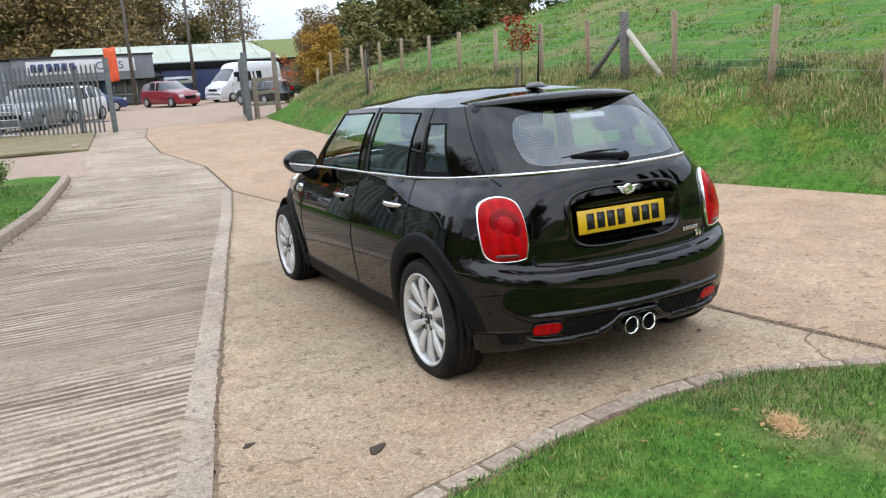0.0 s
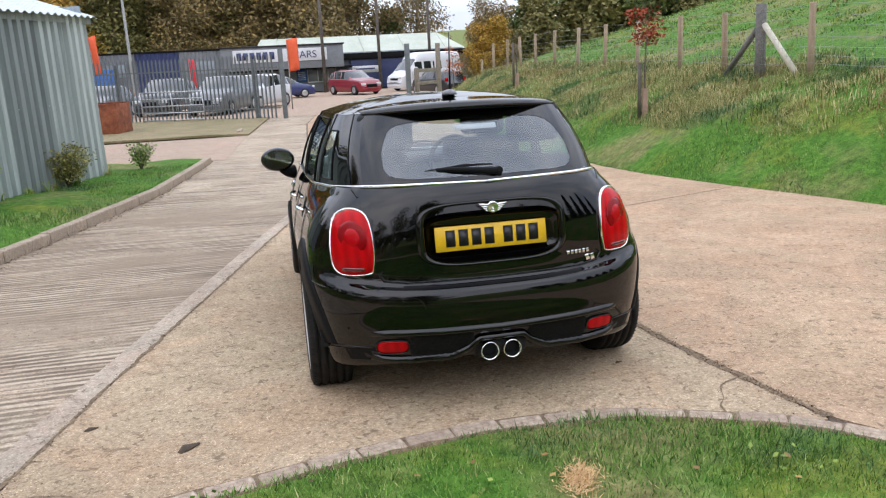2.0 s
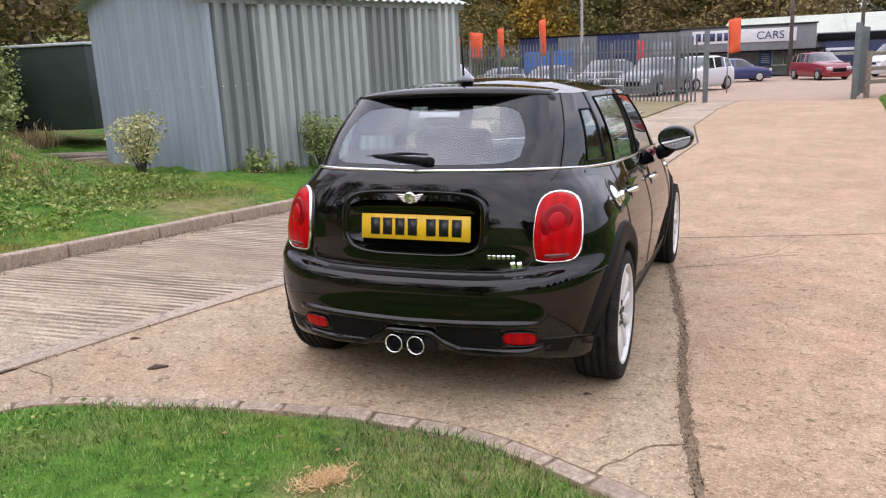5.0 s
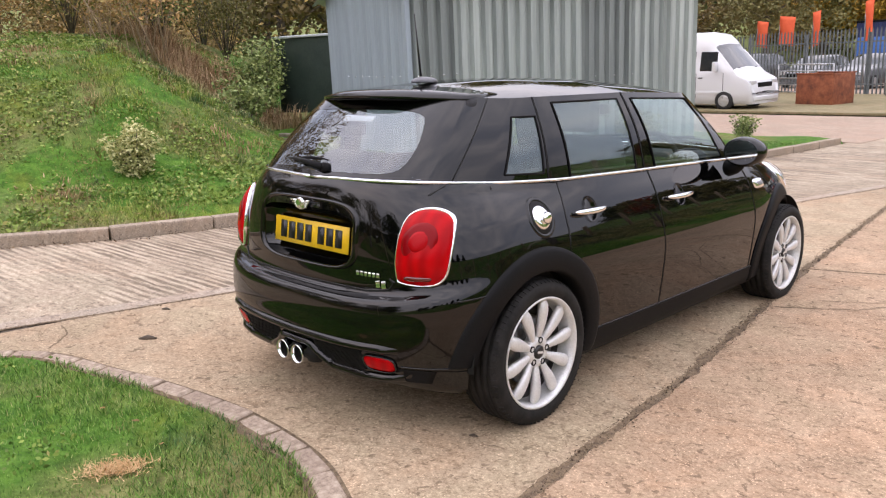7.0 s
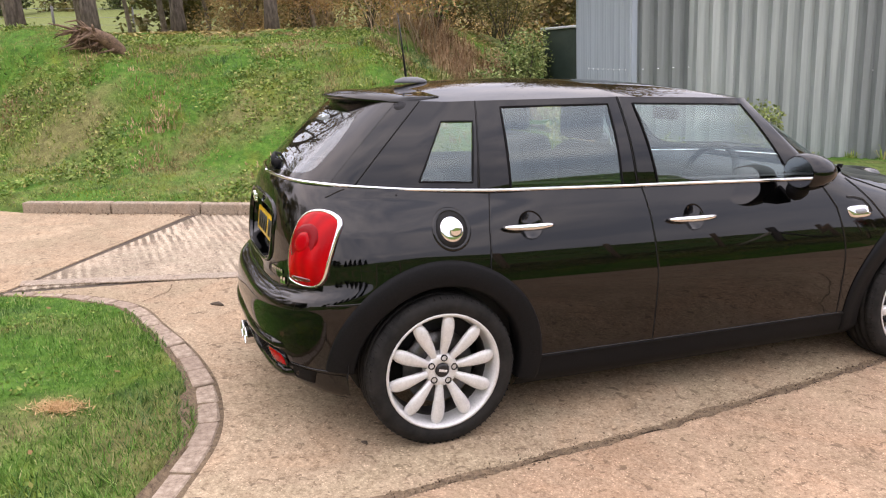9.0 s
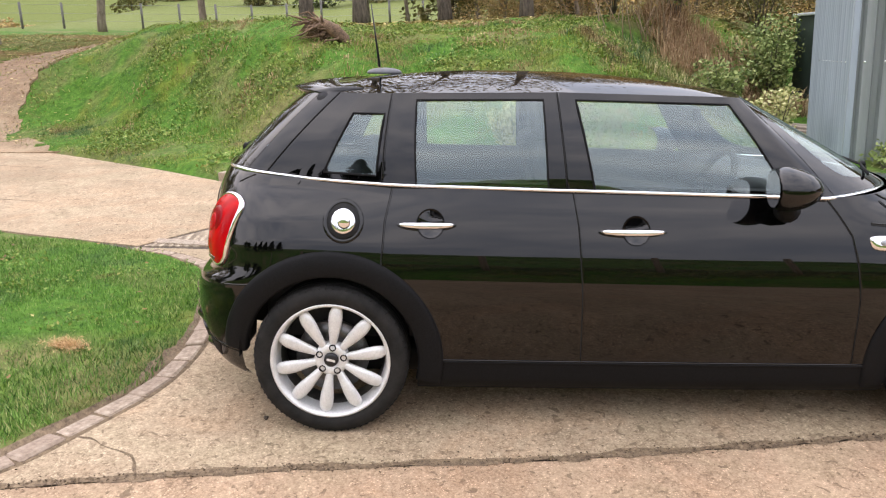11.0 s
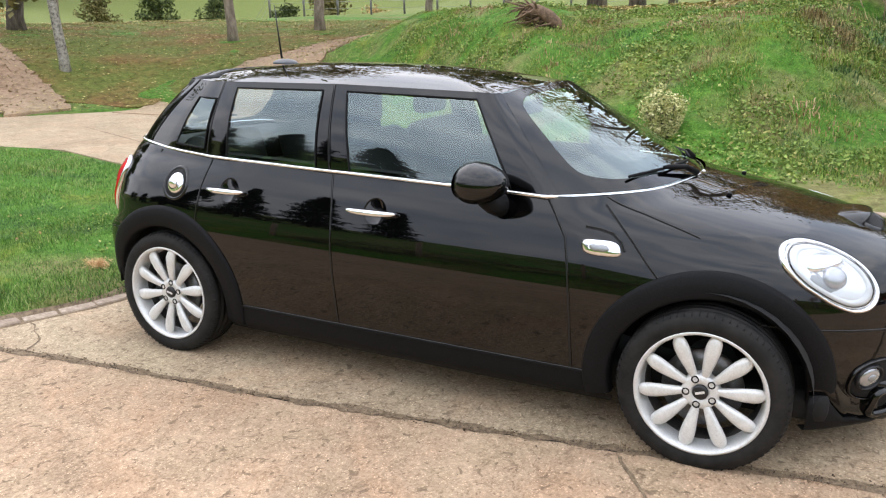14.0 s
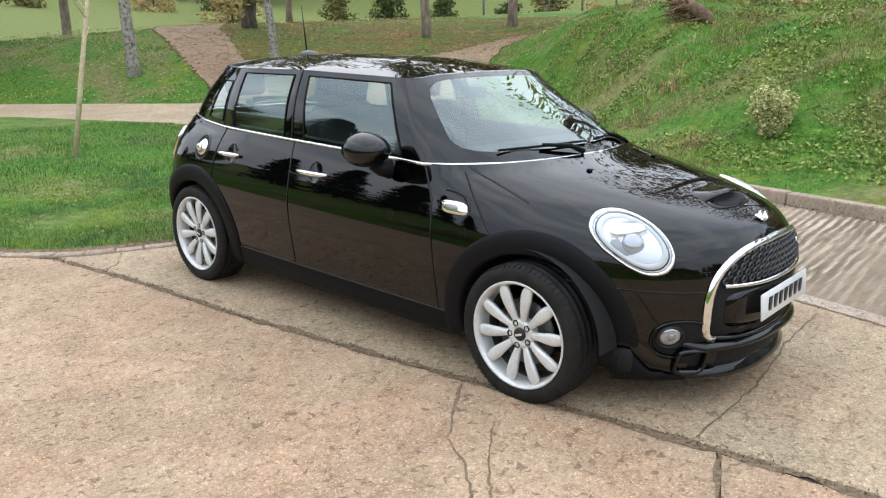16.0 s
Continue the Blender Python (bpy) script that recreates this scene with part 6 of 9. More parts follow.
# bare soil between the bricks and the turf
soil_v, soil_f = [], []
for i, p in enumerate(front):
    d = np.array(front[min(i + 1, len(front) - 1)]) - np.array(front[max(i - 1, 0)])
    d = d / np.linalg.norm(d)
    side = np.array([d[1], -d[0]])
    wide = 0.02 + 0.12 * max(0.0, noise.noise((p[0] * 2.1, p[1] * 2.1, 7.0)) + 0.02) + 0.02 * noise.noise((p[0] * 14, p[1] * 14, 1.0))
    for k, up in ((-0.012, -0.004), (-0.004, 0.004), (0.108, 0.005), (0.108 + wide, 0.012), (0.118 + wide, -0.01)):
        q = p + side * k
        soil_v.append((q[0], q[1], float(road_z(q[0], q[1]) if k < 0.11 else land_z(q[0], q[1])) + up))
soil_f = [(5 * i + j, 5 * i + 5 + j, 5 * i + 6 + j, 5 * i + 1 + j) for i in range(len(front) - 1) for j in range(4)]
bm = bmesh.new()
bm.from_mesh(to_mesh("bare_soil", soil_v, soil_f))
bmesh.ops.recalc_face_normals(bm, faces=bm.faces)
if sum(f.normal.z for f in bm.faces) < 0:
    bmesh.ops.reverse_faces(bm, faces=bm.faces)
tagged(part("bare_soil", bm, M["joint_soil"]), "strip of bare brown soil along the brick edge", "soil", "", "structure")

# lawn surface: rings from the edging inwards
rows = []
for k in np.linspace(0, 1, 26):
    q = smooth_lawn + (centre - smooth_lawn) * k * 0.999
    if k == 0:
        q = smooth_lawn + (centre - smooth_lawn) / np.linalg.norm(centre - smooth_lawn, axis=1)[:, None] * 0.085
    z = land_z(q[:, 0], q[:, 1]) + 0.004 + (0 if k == 0 else 0.008) * np.array([noise.noise((a * 3, b2 * 3, 2)) for a, b2 in q])
    if k == 0:
        z = road_z(q[:, 0], q[:, 1]) - 0.02
    rows.append(np.c_[q, z])
n = len(smooth_lawn)
lv = np.vstack(rows)
lf = [(a * n + i, a * n + (i + 1) % n, (a + 1) * n + (i + 1) % n, (a + 1) * n + i) for a in range(25) for i in range(n)]
bm = bmesh.new()
bm.from_mesh(to_mesh("lawn", lv.tolist(), lf, M["turf"]))
bmesh.ops.recalc_face_normals(bm, faces=bm.faces)
if sum(f.normal.z for f in bm.faces) < 0:
    bmesh.ops.reverse_faces(bm, faces=bm.faces)
lawn_ob = part("lawn", bm, M["turf"])
tagged(lawn_ob, "mown lawn with a curved brick edge", "lawn", "", "structure")


# ---- corrugated shed ----
M["shed_front"] = corrugated("weathered_galvanised_sheet", (0.29, 0.335, 0.325), (0.47, 0.52, 0.5))
M["shed_dark"] = corrugated("dark_galvanised_sheet", (0.2, 0.23, 0.23), (0.26, 0.29, 0.285))
M["shed_end"] = corrugated("blue_grey_sheet", (0.3, 0.36, 0.41), (0.36, 0.42, 0.47), 0.35)
M["shed_roof"] = corrugated("pale_roof_sheet", (0.52, 0.57, 0.58), (0.6, 0.64, 0.65), 0.3)
M["steel"] = mat("galvanised_steel", (0.45, 0.46, 0.47), 0.4, 0.7)


def corrugate(a, b, z0, z1, pitch, depth, material, parent, name="wall_sheet", label="", box=True, start=0.0):
    """A ribbed sheet standing between two ground points, with thickness."""
    a, b = Vector((*a, 0)), Vector((*b, 0))
    d = b - a
    ln = d.length
    d.normalize()
    nrm = Vector((d.y, -d.x, 0))
    xs = []
    s = 0.0
    shape = ((0, 0), (0.3, 0), (0.42, 1), (0.88, 1), (1.0, 0)) if box else tuple((k / 8, 0.5 - 0.5 * math.cos(2 * math.pi * k / 8)) for k in range(9))
    while s < ln:
        for u, h in shape[:-1]:
            if s + u * pitch <= ln:
                xs.append((s + u * pitch, h * depth))
        s += pitch
    xs.append((ln, 0))
    verts, faces = [], []
    levels = np.linspace(z0, z1, 5)
    for back in (0, 1):
        for z in levels:
            for s, h in xs:
                p = a + d * s + nrm * (h - 0.004 * back)
                verts.append((p.x, p.y, z))
    n, L = len(xs), len(levels)
    for back in (0, 1):
        o = back * n * L
        for i in range(L - 1):
            for j in range(n - 1):
                q = (o + i * n + j, o + i * n + j + 1, o + (i + 1) * n + j + 1, o + (i + 1) * n + j)
                faces.append(q[::-1] if back else q)
    top = n * L
    for j in range(n - 1):
        faces.append((j + 1, j, top + j, top + j + 1))
        e = (L - 1) * n
        faces.append((e + j, e + j + 1, top + e + j + 1, top + e + j))
    return part(name, to_mesh(name, verts, faces, material, False), None, parent, label)


HA, HB = np.array((-3.7, 10.15)), np.array((-5.2, 5.0))
hd = (HA - HB) / np.linalg.norm(HA - HB)
hn = np.array((-hd[1], hd[0]))
HC, HD = HB + hn * 2.85, HA + hn * 2.85
HLEN = float(np.linalg.norm(HA - HB))
shed = thing("corrugated_shed", None, "grey corrugated metal shed with a pale ribbed roof", "shed")
z_lo, z_hi = -0.35, 2.42
for s0, s1, mt in ((0.0, 0.72, "shed_dark"), (0.72, 1.3, "shed_front"), (1.3, 2.12, "shed_front"), (2.12, 2.97, "shed_front"), (2.97, 3.9, "shed_dark"), (3.9, 4.65, "shed_front"), (4.65, HLEN, "shed_front")):
    off = 0.0 if round(s0 * 10) % 2 else 0.004
    corrugate(HB + hd * s0 - hn * off, HB + hd * s1 - hn * off, z_lo, z_hi, 0.2, 0.065, M[mt], shed, "wall_sheet", "ribbed metal wall sheet")
corrugate(HC, HB, z_lo, 2.75, 0.13, 0.042, M["shed_end"], shed, "end_sheet", "blue-grey corrugated end wall", False)
bolt_me = to_mesh("bolt", *lathe([(0.0, 0.011), (0.004, 0.009), (0.007, 0.0)], 8, "x"), M["chrome"])
for k in range(12):
    p = HB + hd * (0.1 + 0.2 * k) - hn * 0.071 if k < 4 else HB + hn * (0.195 + 0.26 * (k - 4)) - hd * 0.044
    ob = part("bolt", bolt_me, None, shed)
    way = Vector((*(-hn if k < 4 else -hd), 0))
    ob.matrix_basis = Matrix.Translation((*p, 1.27)) @ way.to_track_quat("X", "Z").to_matrix().to_4x4()
corrugate(HA, HD, z_lo, 2.6, 0.085, 0.018, M["shed_end"], shed, "end_sheet", "", False)
corrugate(HD, HC, z_lo, 2.42, 0.085, 0.018, M["shed_end"], shed, "back_sheet", "", False)
flash = bevel_box((0.07, 0.07, 2.85), (*(HB + np.array((0.012, -0.012))), 1.03), 0.005, Matrix.Rotation(math.atan2(hd[1], hd[0]), 4, "Z"))
part("corner_flashing", flash, M["shed_end"], shed, "folded metal corner flashing")
# roof: two ribbed slopes with an overhang
for sgn in (0, 1):
    eave = HB - hn * 0.17 if sgn == 0 else HB + hn * (2.85 + 0.15)
    mid = HB + hn * 1.42
    verts, faces = [], []
    cols = int((HLEN + 0.4) / 0.0475)
    for j in range(cols + 1):
        s = -0.2 + j * 0.0475
        h = (0, 0, 1, 1)[j % 4] * 0.03
        for k in range(3):
            p = (eave + (mid - eave) * k / 2) + hd * s
            verts.append((p[0], p[1], 2.41 + 0.5 * k / 2 + h))
    m0 = len(verts)
    verts += [(x, y, z - 0.006) for x, y, z in verts]
    for j in range(cols):
        for k in range(2):
            q = (j * 3 + k, (j + 1) * 3 + k, (j + 1) * 3 + k + 1, j * 3 + k + 1)
            faces += [q, tuple(i + m0 for i in q[::-1])]
        faces.append((j * 3, (j + 1) * 3, (j + 1) * 3 + m0, j * 3 + m0))
    part("roof_sheet", to_mesh("roof_sheet", verts, faces, M["shed_roof"], False), None, shed, "pale ribbed roof sheet")
# added strip, no board there: dark tone where the eaves shade the wall
fb = bevel_box((HLEN + 0.3, 0.03, 0.1), (0, 0, 0), 0.004, Matrix.Rotation(math.atan2(hd[1], hd[0]), 4, "Z"))
bmesh.ops.translate(fb, vec=(*((HA + HB) / 2 - hn * 0.05), 2.37), verts=fb.verts)
part("eave_board", fb, M["shed_dark"], shed)
scr = bpy.data.meshes.new("fixing_screw")
b = bmesh.new()
bmesh.ops.create_uvsphere(b, u_segments=8, v_segments=5, radius=0.011)
b.to_mesh(scr)
b.free()
scr.materials.append(M["steel"])
for k in range(14):
    p = HB + hd * (0.17 + 0.38 * k) - hn * 0.035
    ob = part("fixing_screw", scr, None, shed)
    ob.location = (p[0], p[1], 1.12)

M["green_steel"] = mat_noise("dark_green_painted_steel", (0.02, 0.035, 0.03), (0.035, 0.055, 0.045), 3, 0.5, 0.05)
tank = thing("green_storage_box", pose(-10.4, 7.75, 0.55, 0, 0, 12), "dark green steel storage box behind the shed", "storage box")
part("box_body", bevel_box((1.6, 1.6, 1.45), (0, 0, 0.72), 0.02), M["green_steel"], tank)
part("box_lid", bevel_box((1.68, 1.68, 0.05), (0, 0, 1.47), 0.015), M["shed_roof"], tank, "pale lid edge")
M["old_wood"] = mat_noise("grey_weathered_wood", (0.16, 0.13, 0.1), (0.32, 0.27, 0.21), 12, 0.9, 0.4)
for k in range(4):
    pl = part("timber_plank", bevel_box((1.5, 0.14, 0.05), (0, 0, 0), 0.006), M["old_wood"])
    pl.matrix_world = pose(-8.6 + 0.05 * k, 5.75 + 0.13 * k, float(land_z(-8.6, 5.9)) + 0.06 + 0.05 * (k % 2), 2, 3 * (k % 2), 20 + 9 * k)
    tagged(pl, "loose weathered plank lying in the grass", "plank", "planks by the shed")

# ---- stock fence up the bank ----
m = M["post_wood"] = mat("sawn_fence_wood", (0.42, 0.32, 0.22), 0.85)
v = coords(m, (1, 1, 0.15))
base(m, mixc(m, 0.25, ramp(m, rand_obj(m), [(0.0, (0.30, 0.22, 0.145)), (1.0, (0.45, 0.35, 0.25))]), ramp(m, noise_tex(m, v, 30), [(0.4, (0.16, 0.11, 0.07)), (0.6, (0.5, 0.4, 0.29))])))
bump(m, noise_tex(m, v, 60), 0.4, 0.004)
M["grey_wood"] = mat_noise("grey_strainer_wood", (0.11, 0.105, 0.1), (0.22, 0.21, 0.2), 14, 0.9, 0.4)
M["pale_wood"] = mat_noise("pale_stripped_wood", (0.45, 0.42, 0.33), (0.6, 0.56, 0.46), 14, 0.85, 0.3)
FENCE = [(7.2, -4.2), (7.25, -1.6), (7.3, 0.9), (7.35, 3.2), (7.36, 5.05), (7.36, 7.08), (7.33, 8.34), (7.41, 9.55), (7.55, 11.43), (7.66, 13.6), (7.85, 15.9), (7.92, 17.9), (8.1, 20.3), (8.2, 22.4), (8.26, 24.2), (8.3, 26.0), (8.4, 28.2), (8.5, 30.5)]
stock = thing("stock_fence", None, "wooden post and wire stock fence along the field", "fence")
tops = []
for i, (x, y) in enumerate(FENCE):
    z = float(land_z(x, y))
    big = i == 6
    r0 = 0.085 if big else 0.052
    h = 1.2 if big else 1.1
    v, f = tube([(0, 0, -0.2), (0, 0, 0.5), (0, 0, h - 0.02), (0, 0, h)], [r0 * 1.04, r0, r0, r0 * 0.9], 10)
    ob = part("fence_post", to_mesh("fence_post", v, f, M["grey_wood"] if big else M["post_wood"]), None, stock, "thick grey straining post" if big else "")
    ob.matrix_local = pose(x, y, z, rk.uniform(-1.5, 1.5), rk.uniform(-2, 2), 0)
    tops.append((x, y, z))
bx, by, bz = tops[6]
for dy, mt in ((1.05, "grey_wood"), (-1.0, "pale_wood")):
    zz = float(land_z(bx, by + dy))
    part("brace", to_mesh("brace", *tube([(bx, by + dy, zz + 0.0), (bx, by + dy * 0.06, bz + 0.85)], 0.05, 10), M[mt]), None, stock, "diagonal bracing pole")
M["wire"] = mat("fence_wire", (0.35, 0.36, 0.36), 0.45, 0.7)
for h in (1.06, 0.9, 0.76, 0.6, 0.45, 0.32, 0.2):
    pts = []
    for (x0, y0, z0), (x1, y1, z1) in zip(tops[:-1], tops[1:]):
        pts += [(x0 - 0.05, y0, z0 + h), ((x0 + x1) / 2 - 0.05, (y0 + y1) / 2, (z0 + z1) / 2 + h - 0.012)]
    pts.append((tops[-1][0] - 0.05, tops[-1][1], tops[-1][2] + h))
    part("wire", to_mesh("wire", *tube(pts, 0.0035, 4), M["wire"]), None, stock)
vw = []
for (x0, y0, z0), (x1, y1, z1) in zip(tops[3:12], tops[4:13]):
    for k in range(1, 12):
        t = k / 12
        x, y, z = x0 + (x1 - x0) * t - 0.05, y0 + (y1 - y0) * t, z0 + (z1 - z0) * t
        vw.append(tube([(x, y, z + 0.18), (x, y, z + 0.76)], 0.002, 3, False))
net = part("wire_netting", to_mesh("wire_netting", *gather(vw), M["wire"]), None, stock)
tagged(net, kind="stuff")

# ---- palisade fence and gate ----
M["palisade"] = mat_noise("grey_galvanised_palisade", (0.1, 0.115, 0.12), (0.17, 0.19, 0.195), 6, 0.6, 0.05, metal=0.15)


def pale_mesh(h):
    outline = [(-0.034, 0), (-0.012, 0.016), (0.012, 0.016), (0.034, 0)]
    verts, faces = [], []
    for t in (0, 0.004):
        for z, k in ((0.0, 1.0), (h - 0.09, 1.0), (h, 0.25)):
            for x, y in outline:
                verts.append((x * k, y - t, z))
    for t in (0, 1):
        for i in range(2):
            for j in range(3):
                a = t * 12 + i * 4 + j
                q = (a, a + 1, a + 5, a + 4)
                faces.append(q if not t else q[::-1])
    for i in range(2):
        for j in (0, 3):
            faces.append((i * 4 + j, (i + 1) * 4 + j, (i + 1) * 4 + j + 12, i * 4 + j + 12))
    return to_mesh("pale", verts, faces, M["palisade"], False)


PALE = pale_mesh(2.35)


def palisade(name, a, b, label, post_every=2.7, drop=0.0):
    a, b = np.array(a, float), np.array(b, float)
    ln = float(np.linalg.norm(b - a))
    turn = math.degrees(math.atan2(b[1] - a[1], b[0] - a[0]))
    z = float(road_z(*a)) + drop
    th = thing(name, pose(a[0], a[1], z, 0, 0, turn), label, "fence")
    for k in range(int(ln / 0.155)):
        p = part("pale", PALE, None, th)
        p.location = (0.08 + k * 0.155, -0.03, 0.08)
    for h in (0.45, 1.95):
        part("rail", bevel_box((ln, 0.045, 0.045), (ln / 2, 0.0, h), 0.004), M["palisade"], th)
    s = 0.0
    while s <= ln + 0.01:
        part("post", bevel_box((0.09, 0.1, 2.35), (s, 0.06, 1.1), 0.006), M["palisade"], th)
        s += post_every
    return th


palisade("palisade_fence", (-11.6, 30.4), (-0.45, 26.7), "grey steel palisade fence with pointed pales beside the gate")
palisade("palisade_fence", (-24.0, 34.5), (-11.7, 30.45), "grey steel palisade fence running along the yard")
gp = thing("gate_post", pose(-0.3, 26.65, -0.6), "square grey steel gate post", "gate post", "gate posts")
part("post_tube", bevel_box((0.18, 0.18, 2.6), (0, 0, 1.3), 0.01), M["palisade"], gp)
part("post_cap", bevel_box((0.2, 0.2, 0.02), (0, 0, 2.61), 0.005), M["palisade"], gp)
copy_thing(gp, pose(4.55, 27.0, -0.62))
palisade("palisade_gate", (4.62, 27.2), (5.35, 31.2), "grey palisade gate leaf standing open", 1.9)
rail_fence = thing("rail_fence", None, "short brown timber post and rail fence by the gate", "fence")
for x, y, h in ((6.1, 28.5, 2.5), (5.0, 27.6, 1.6)):
    part("post", bevel_box((0.17, 0.17, h + 0.3), (x, y, float(land_z(x, y)) + h / 2 - 0.15), 0.01), M["old_wood"], rail_fence)
for h in (0.55, 1.0, 1.5):
    ob = part("rail", bevel_box((1.5, 0.05, 0.14), (0, 0, 0), 0.006), M["old_wood"], rail_fence)
    ob.matrix_local = pose(5.55, 28.05, float(land_z(5.5, 28)) + h, 0, 0, 39)
# tubular hurdles leaning along the palisade
for cx, cy, tn in ((-4.4, 27.3, -18), (-8.6, 28.7, -18)):
    hu = thing("steel_hurdle", pose(cx, cy, float(road_z(cx, cy)) + 0.04, 4, 0, tn), "galvanised tubular steel hurdle", "hurdle", "hurdles by the fence")
    for h in (0.12, 0.38, 0.64, 0.9, 1.15):
        part("bar", to_mesh("bar", *tube([(-1.2, 0, h), (1.2, 0, h)], 0.022, 8), M["steel"]), None, hu)
    for x in (-1.2, 0, 1.2):
        part("upright", to_mesh("upright", *tube([(x, 0, 0), (x, 0, 1.17)], 0.022, 8), M["steel"]), None, hu)

# rusty steel tank on the pad
m = M["rust"] = mat("rusty_steel", (0.2, 0.06, 0.025), 0.85)
v = coords(m)
base(m, ramp(m, noise_tex(m, v, 4, 6, 0.7), [(0.3, (0.09, 0.03, 0.018)), (0.5, (0.24, 0.07, 0.03)), (0.72, (0.36, 0.13, 0.06))]))
bump(m, noise_tex(m, v, 40), 0.4, 0.004)
skip = thing("rusty_tank", pose(-6.05, 23.3, float(road_z(-5.9, 22.6)) + 0.04, 0, 0, -12), "rusty open steel tank on the concrete pad", "tank")
part("tank_wall", join(bevel_box((1.2, 0.05, 0.92), (0, -0.55, 0.5), 0.01), bevel_box((1.2, 0.05, 0.92), (0, 0.55, 0.5), 0.01), bevel_box((0.05, 1.05, 0.92), (0.575, 0, 0.5), 0.01), bevel_box((0.05, 1.05, 0.92), (-0.575, 0, 0.5), 0.01)), M["rust"], skip)
part("tank_floor", bevel_box((1.15, 1.05, 0.04), (0, 0, 0.06), 0), M["rust"], skip)
part("tank_rim", join(bevel_box((1.26, 0.08, 0.03), (0, -0.56, 0.97), 0.005), bevel_box((1.26, 0.08, 0.03), (0, 0.56, 0.97), 0.005)), M["rust"], skip)

# ---- yard buildings ----
M["grey_clad"] = mat_noise("grey_cladding", (0.16, 0.175, 0.19), (0.21, 0.225, 0.24), 1.5, 0.6, 0.05)
M["blue_clad"] = mat_noise("navy_cladding", (0.022, 0.035, 0.10), (0.035, 0.05, 0.14), 1.5, 0.5, 0.05)
M["pale_roof"] = mat_noise("pale_green_grey_roofing", (0.38, 0.42, 0.34), (0.48, 0.51, 0.43), 0.6, 0.7, 0.05)
M["pane"] = mat("office_window", (0.25, 0.29, 0.32), 0.08, coat=0.6)
M["white"] = mat_noise("white_paint", (0.6, 0.61, 0.62), (0.7, 0.71, 0.72), 3, 0.5, 0)
M["sign_blue"] = mat("blue_sign", (0.04, 0.14, 0.42), 0.4)
YZ = -1.0
office = thing("sales_office", pose(0, 0, YZ), "grey and navy single-storey sales office with a flat fascia", "building")
part("wall", bevel_box((34, 8, 2.75), (-8 + 17.2, 66.2, 1.35), 0.03), M["grey_clad"], office)
part("fascia", bevel_box((9.4, 0.5, 1.75), (0.6, 60.2, 2.75), 0.03), M["grey_clad"], office, "grey fascia carrying the sign")
part("fascia_trim", bevel_box((9.6, 0.7, 0.12), (0.6, 60.2, 3.66), 0.02), M["ink"], office)
part("canopy", bevel_box((9.5, 2.6, 0.18), (1.2, 61.4, 1.86), 0.02), M["trim"], office, "dark flat canopy")
part("eave", bevel_box((18, 0.6, 0.5), (14.5, 62.0, 2.62), 0.03), M["trim"], office, "dark sloping eaves")
part("navy_wall", bevel_box((9.0, 0.3, 1.5), (10.5, 62.05, 1.6), 0.02), M["blue_clad"], office, "navy wall panel")
part("navy_door", bevel_box((1.5, 0.1, 2.1), (8.6, 61.95, 1.05), 0.02), M["blue_clad"], office)
sign = part("sign_board", bevel_box((7.2, 0.06, 0.95), (0.4, 59.9, 2.95), 0.01), M["white"], office, "white sign board with dark lettering")
for k in range(6):
    part("sign_bar", bevel_box((0.36, 0.02, 0.56), (-2.75 + k * 0.5, 59.85, 2.95), 0), M["blue_clad"], sign, "plain dark bar")
txt = bpy.data.curves.new("sign_word", "FONT")
txt.body, txt.size, txt.extrude, txt.align_x = "CARS", 0.78, 0.01, "LEFT"
tob = new("sign_word", txt)
tob.parent = sign
tob.matrix_local = Matrix.Translation((1.3, 59.85, 2.68)) @ Matrix.Rotation(radians(90), 4, "X")
txt.materials.append(M["blue_clad"])
for x, w in ((3.3, 1.7), (5.2, 0.9), (6.6, 2.4)):
    win = part("window", bevel_box((w, 0.12, 1.15), (x, 62.1, 1.25), 0.01), M["white"], office, "white framed office window")
    for s in (-0.25, 0.25):
        part("pane", bevel_box((w * 0.44, 0.03, 0.95), (x + s * w * 0.96, 62.02, 1.25), 0), M["pane"], win)
part("notice", bevel_box((0.8, 0.05, 1.0), (2.0, 62.0, 1.25), 0), M["sign_blue"], office, "blue notice panel")
for z in (0.95, 1.1, 1.25, 1.4, 1.55):
    part("notice_bar", bevel_box((0.6, 0.02, 0.05), (2.0, 61.96, z), 0), M["white"], office)
part("banner", bevel_box((2.2, 0.05, 0.55), (7.2, 61.9, 1.55), 0), M["white"], office, "white banner with plain bars")
part("notice_bar", bevel_box((1.6, 0.02, 0.12), (7.2, 61.85, 1.58), 0), M["blue_clad"], office)
for x, mt in ((-15.2, "blue_clad"), (-12.0, "grey_clad"), (-8.8, "blue_clad"), (-5.6, "grey_clad")):
    ct = thing("storage_container", pose(x, 61.5, YZ), "ribbed storage container painted navy" if mt == "blue_clad" else "ribbed storage container painted grey", "container", "containers in the yard")
    corrugate((-1.58, -1.2), (1.58, -1.2), 0.1, 3.55, 0.28, 0.05, M[mt], ct, "container_side", "")
    part("container_body", bevel_box((3.12, 5.0, 3.5), (0, 1.4, 1.85), 0.03), M[mt], ct)
    part("container_rail", bevel_box((3.18, 0.12, 0.14), (0, -1.22, 3.58), 0.01), M["trim"], ct)
    part("container_window", bevel_box((1.5, 0.06, 0.9), (0.2, -1.27, 2.3), 0.01), M["pane"] if mt == "grey_clad" else M[mt], ct)
work = thing("workshop", pose(0, 0, YZ), "long workshop with a pale metal roof behind the office", "building")
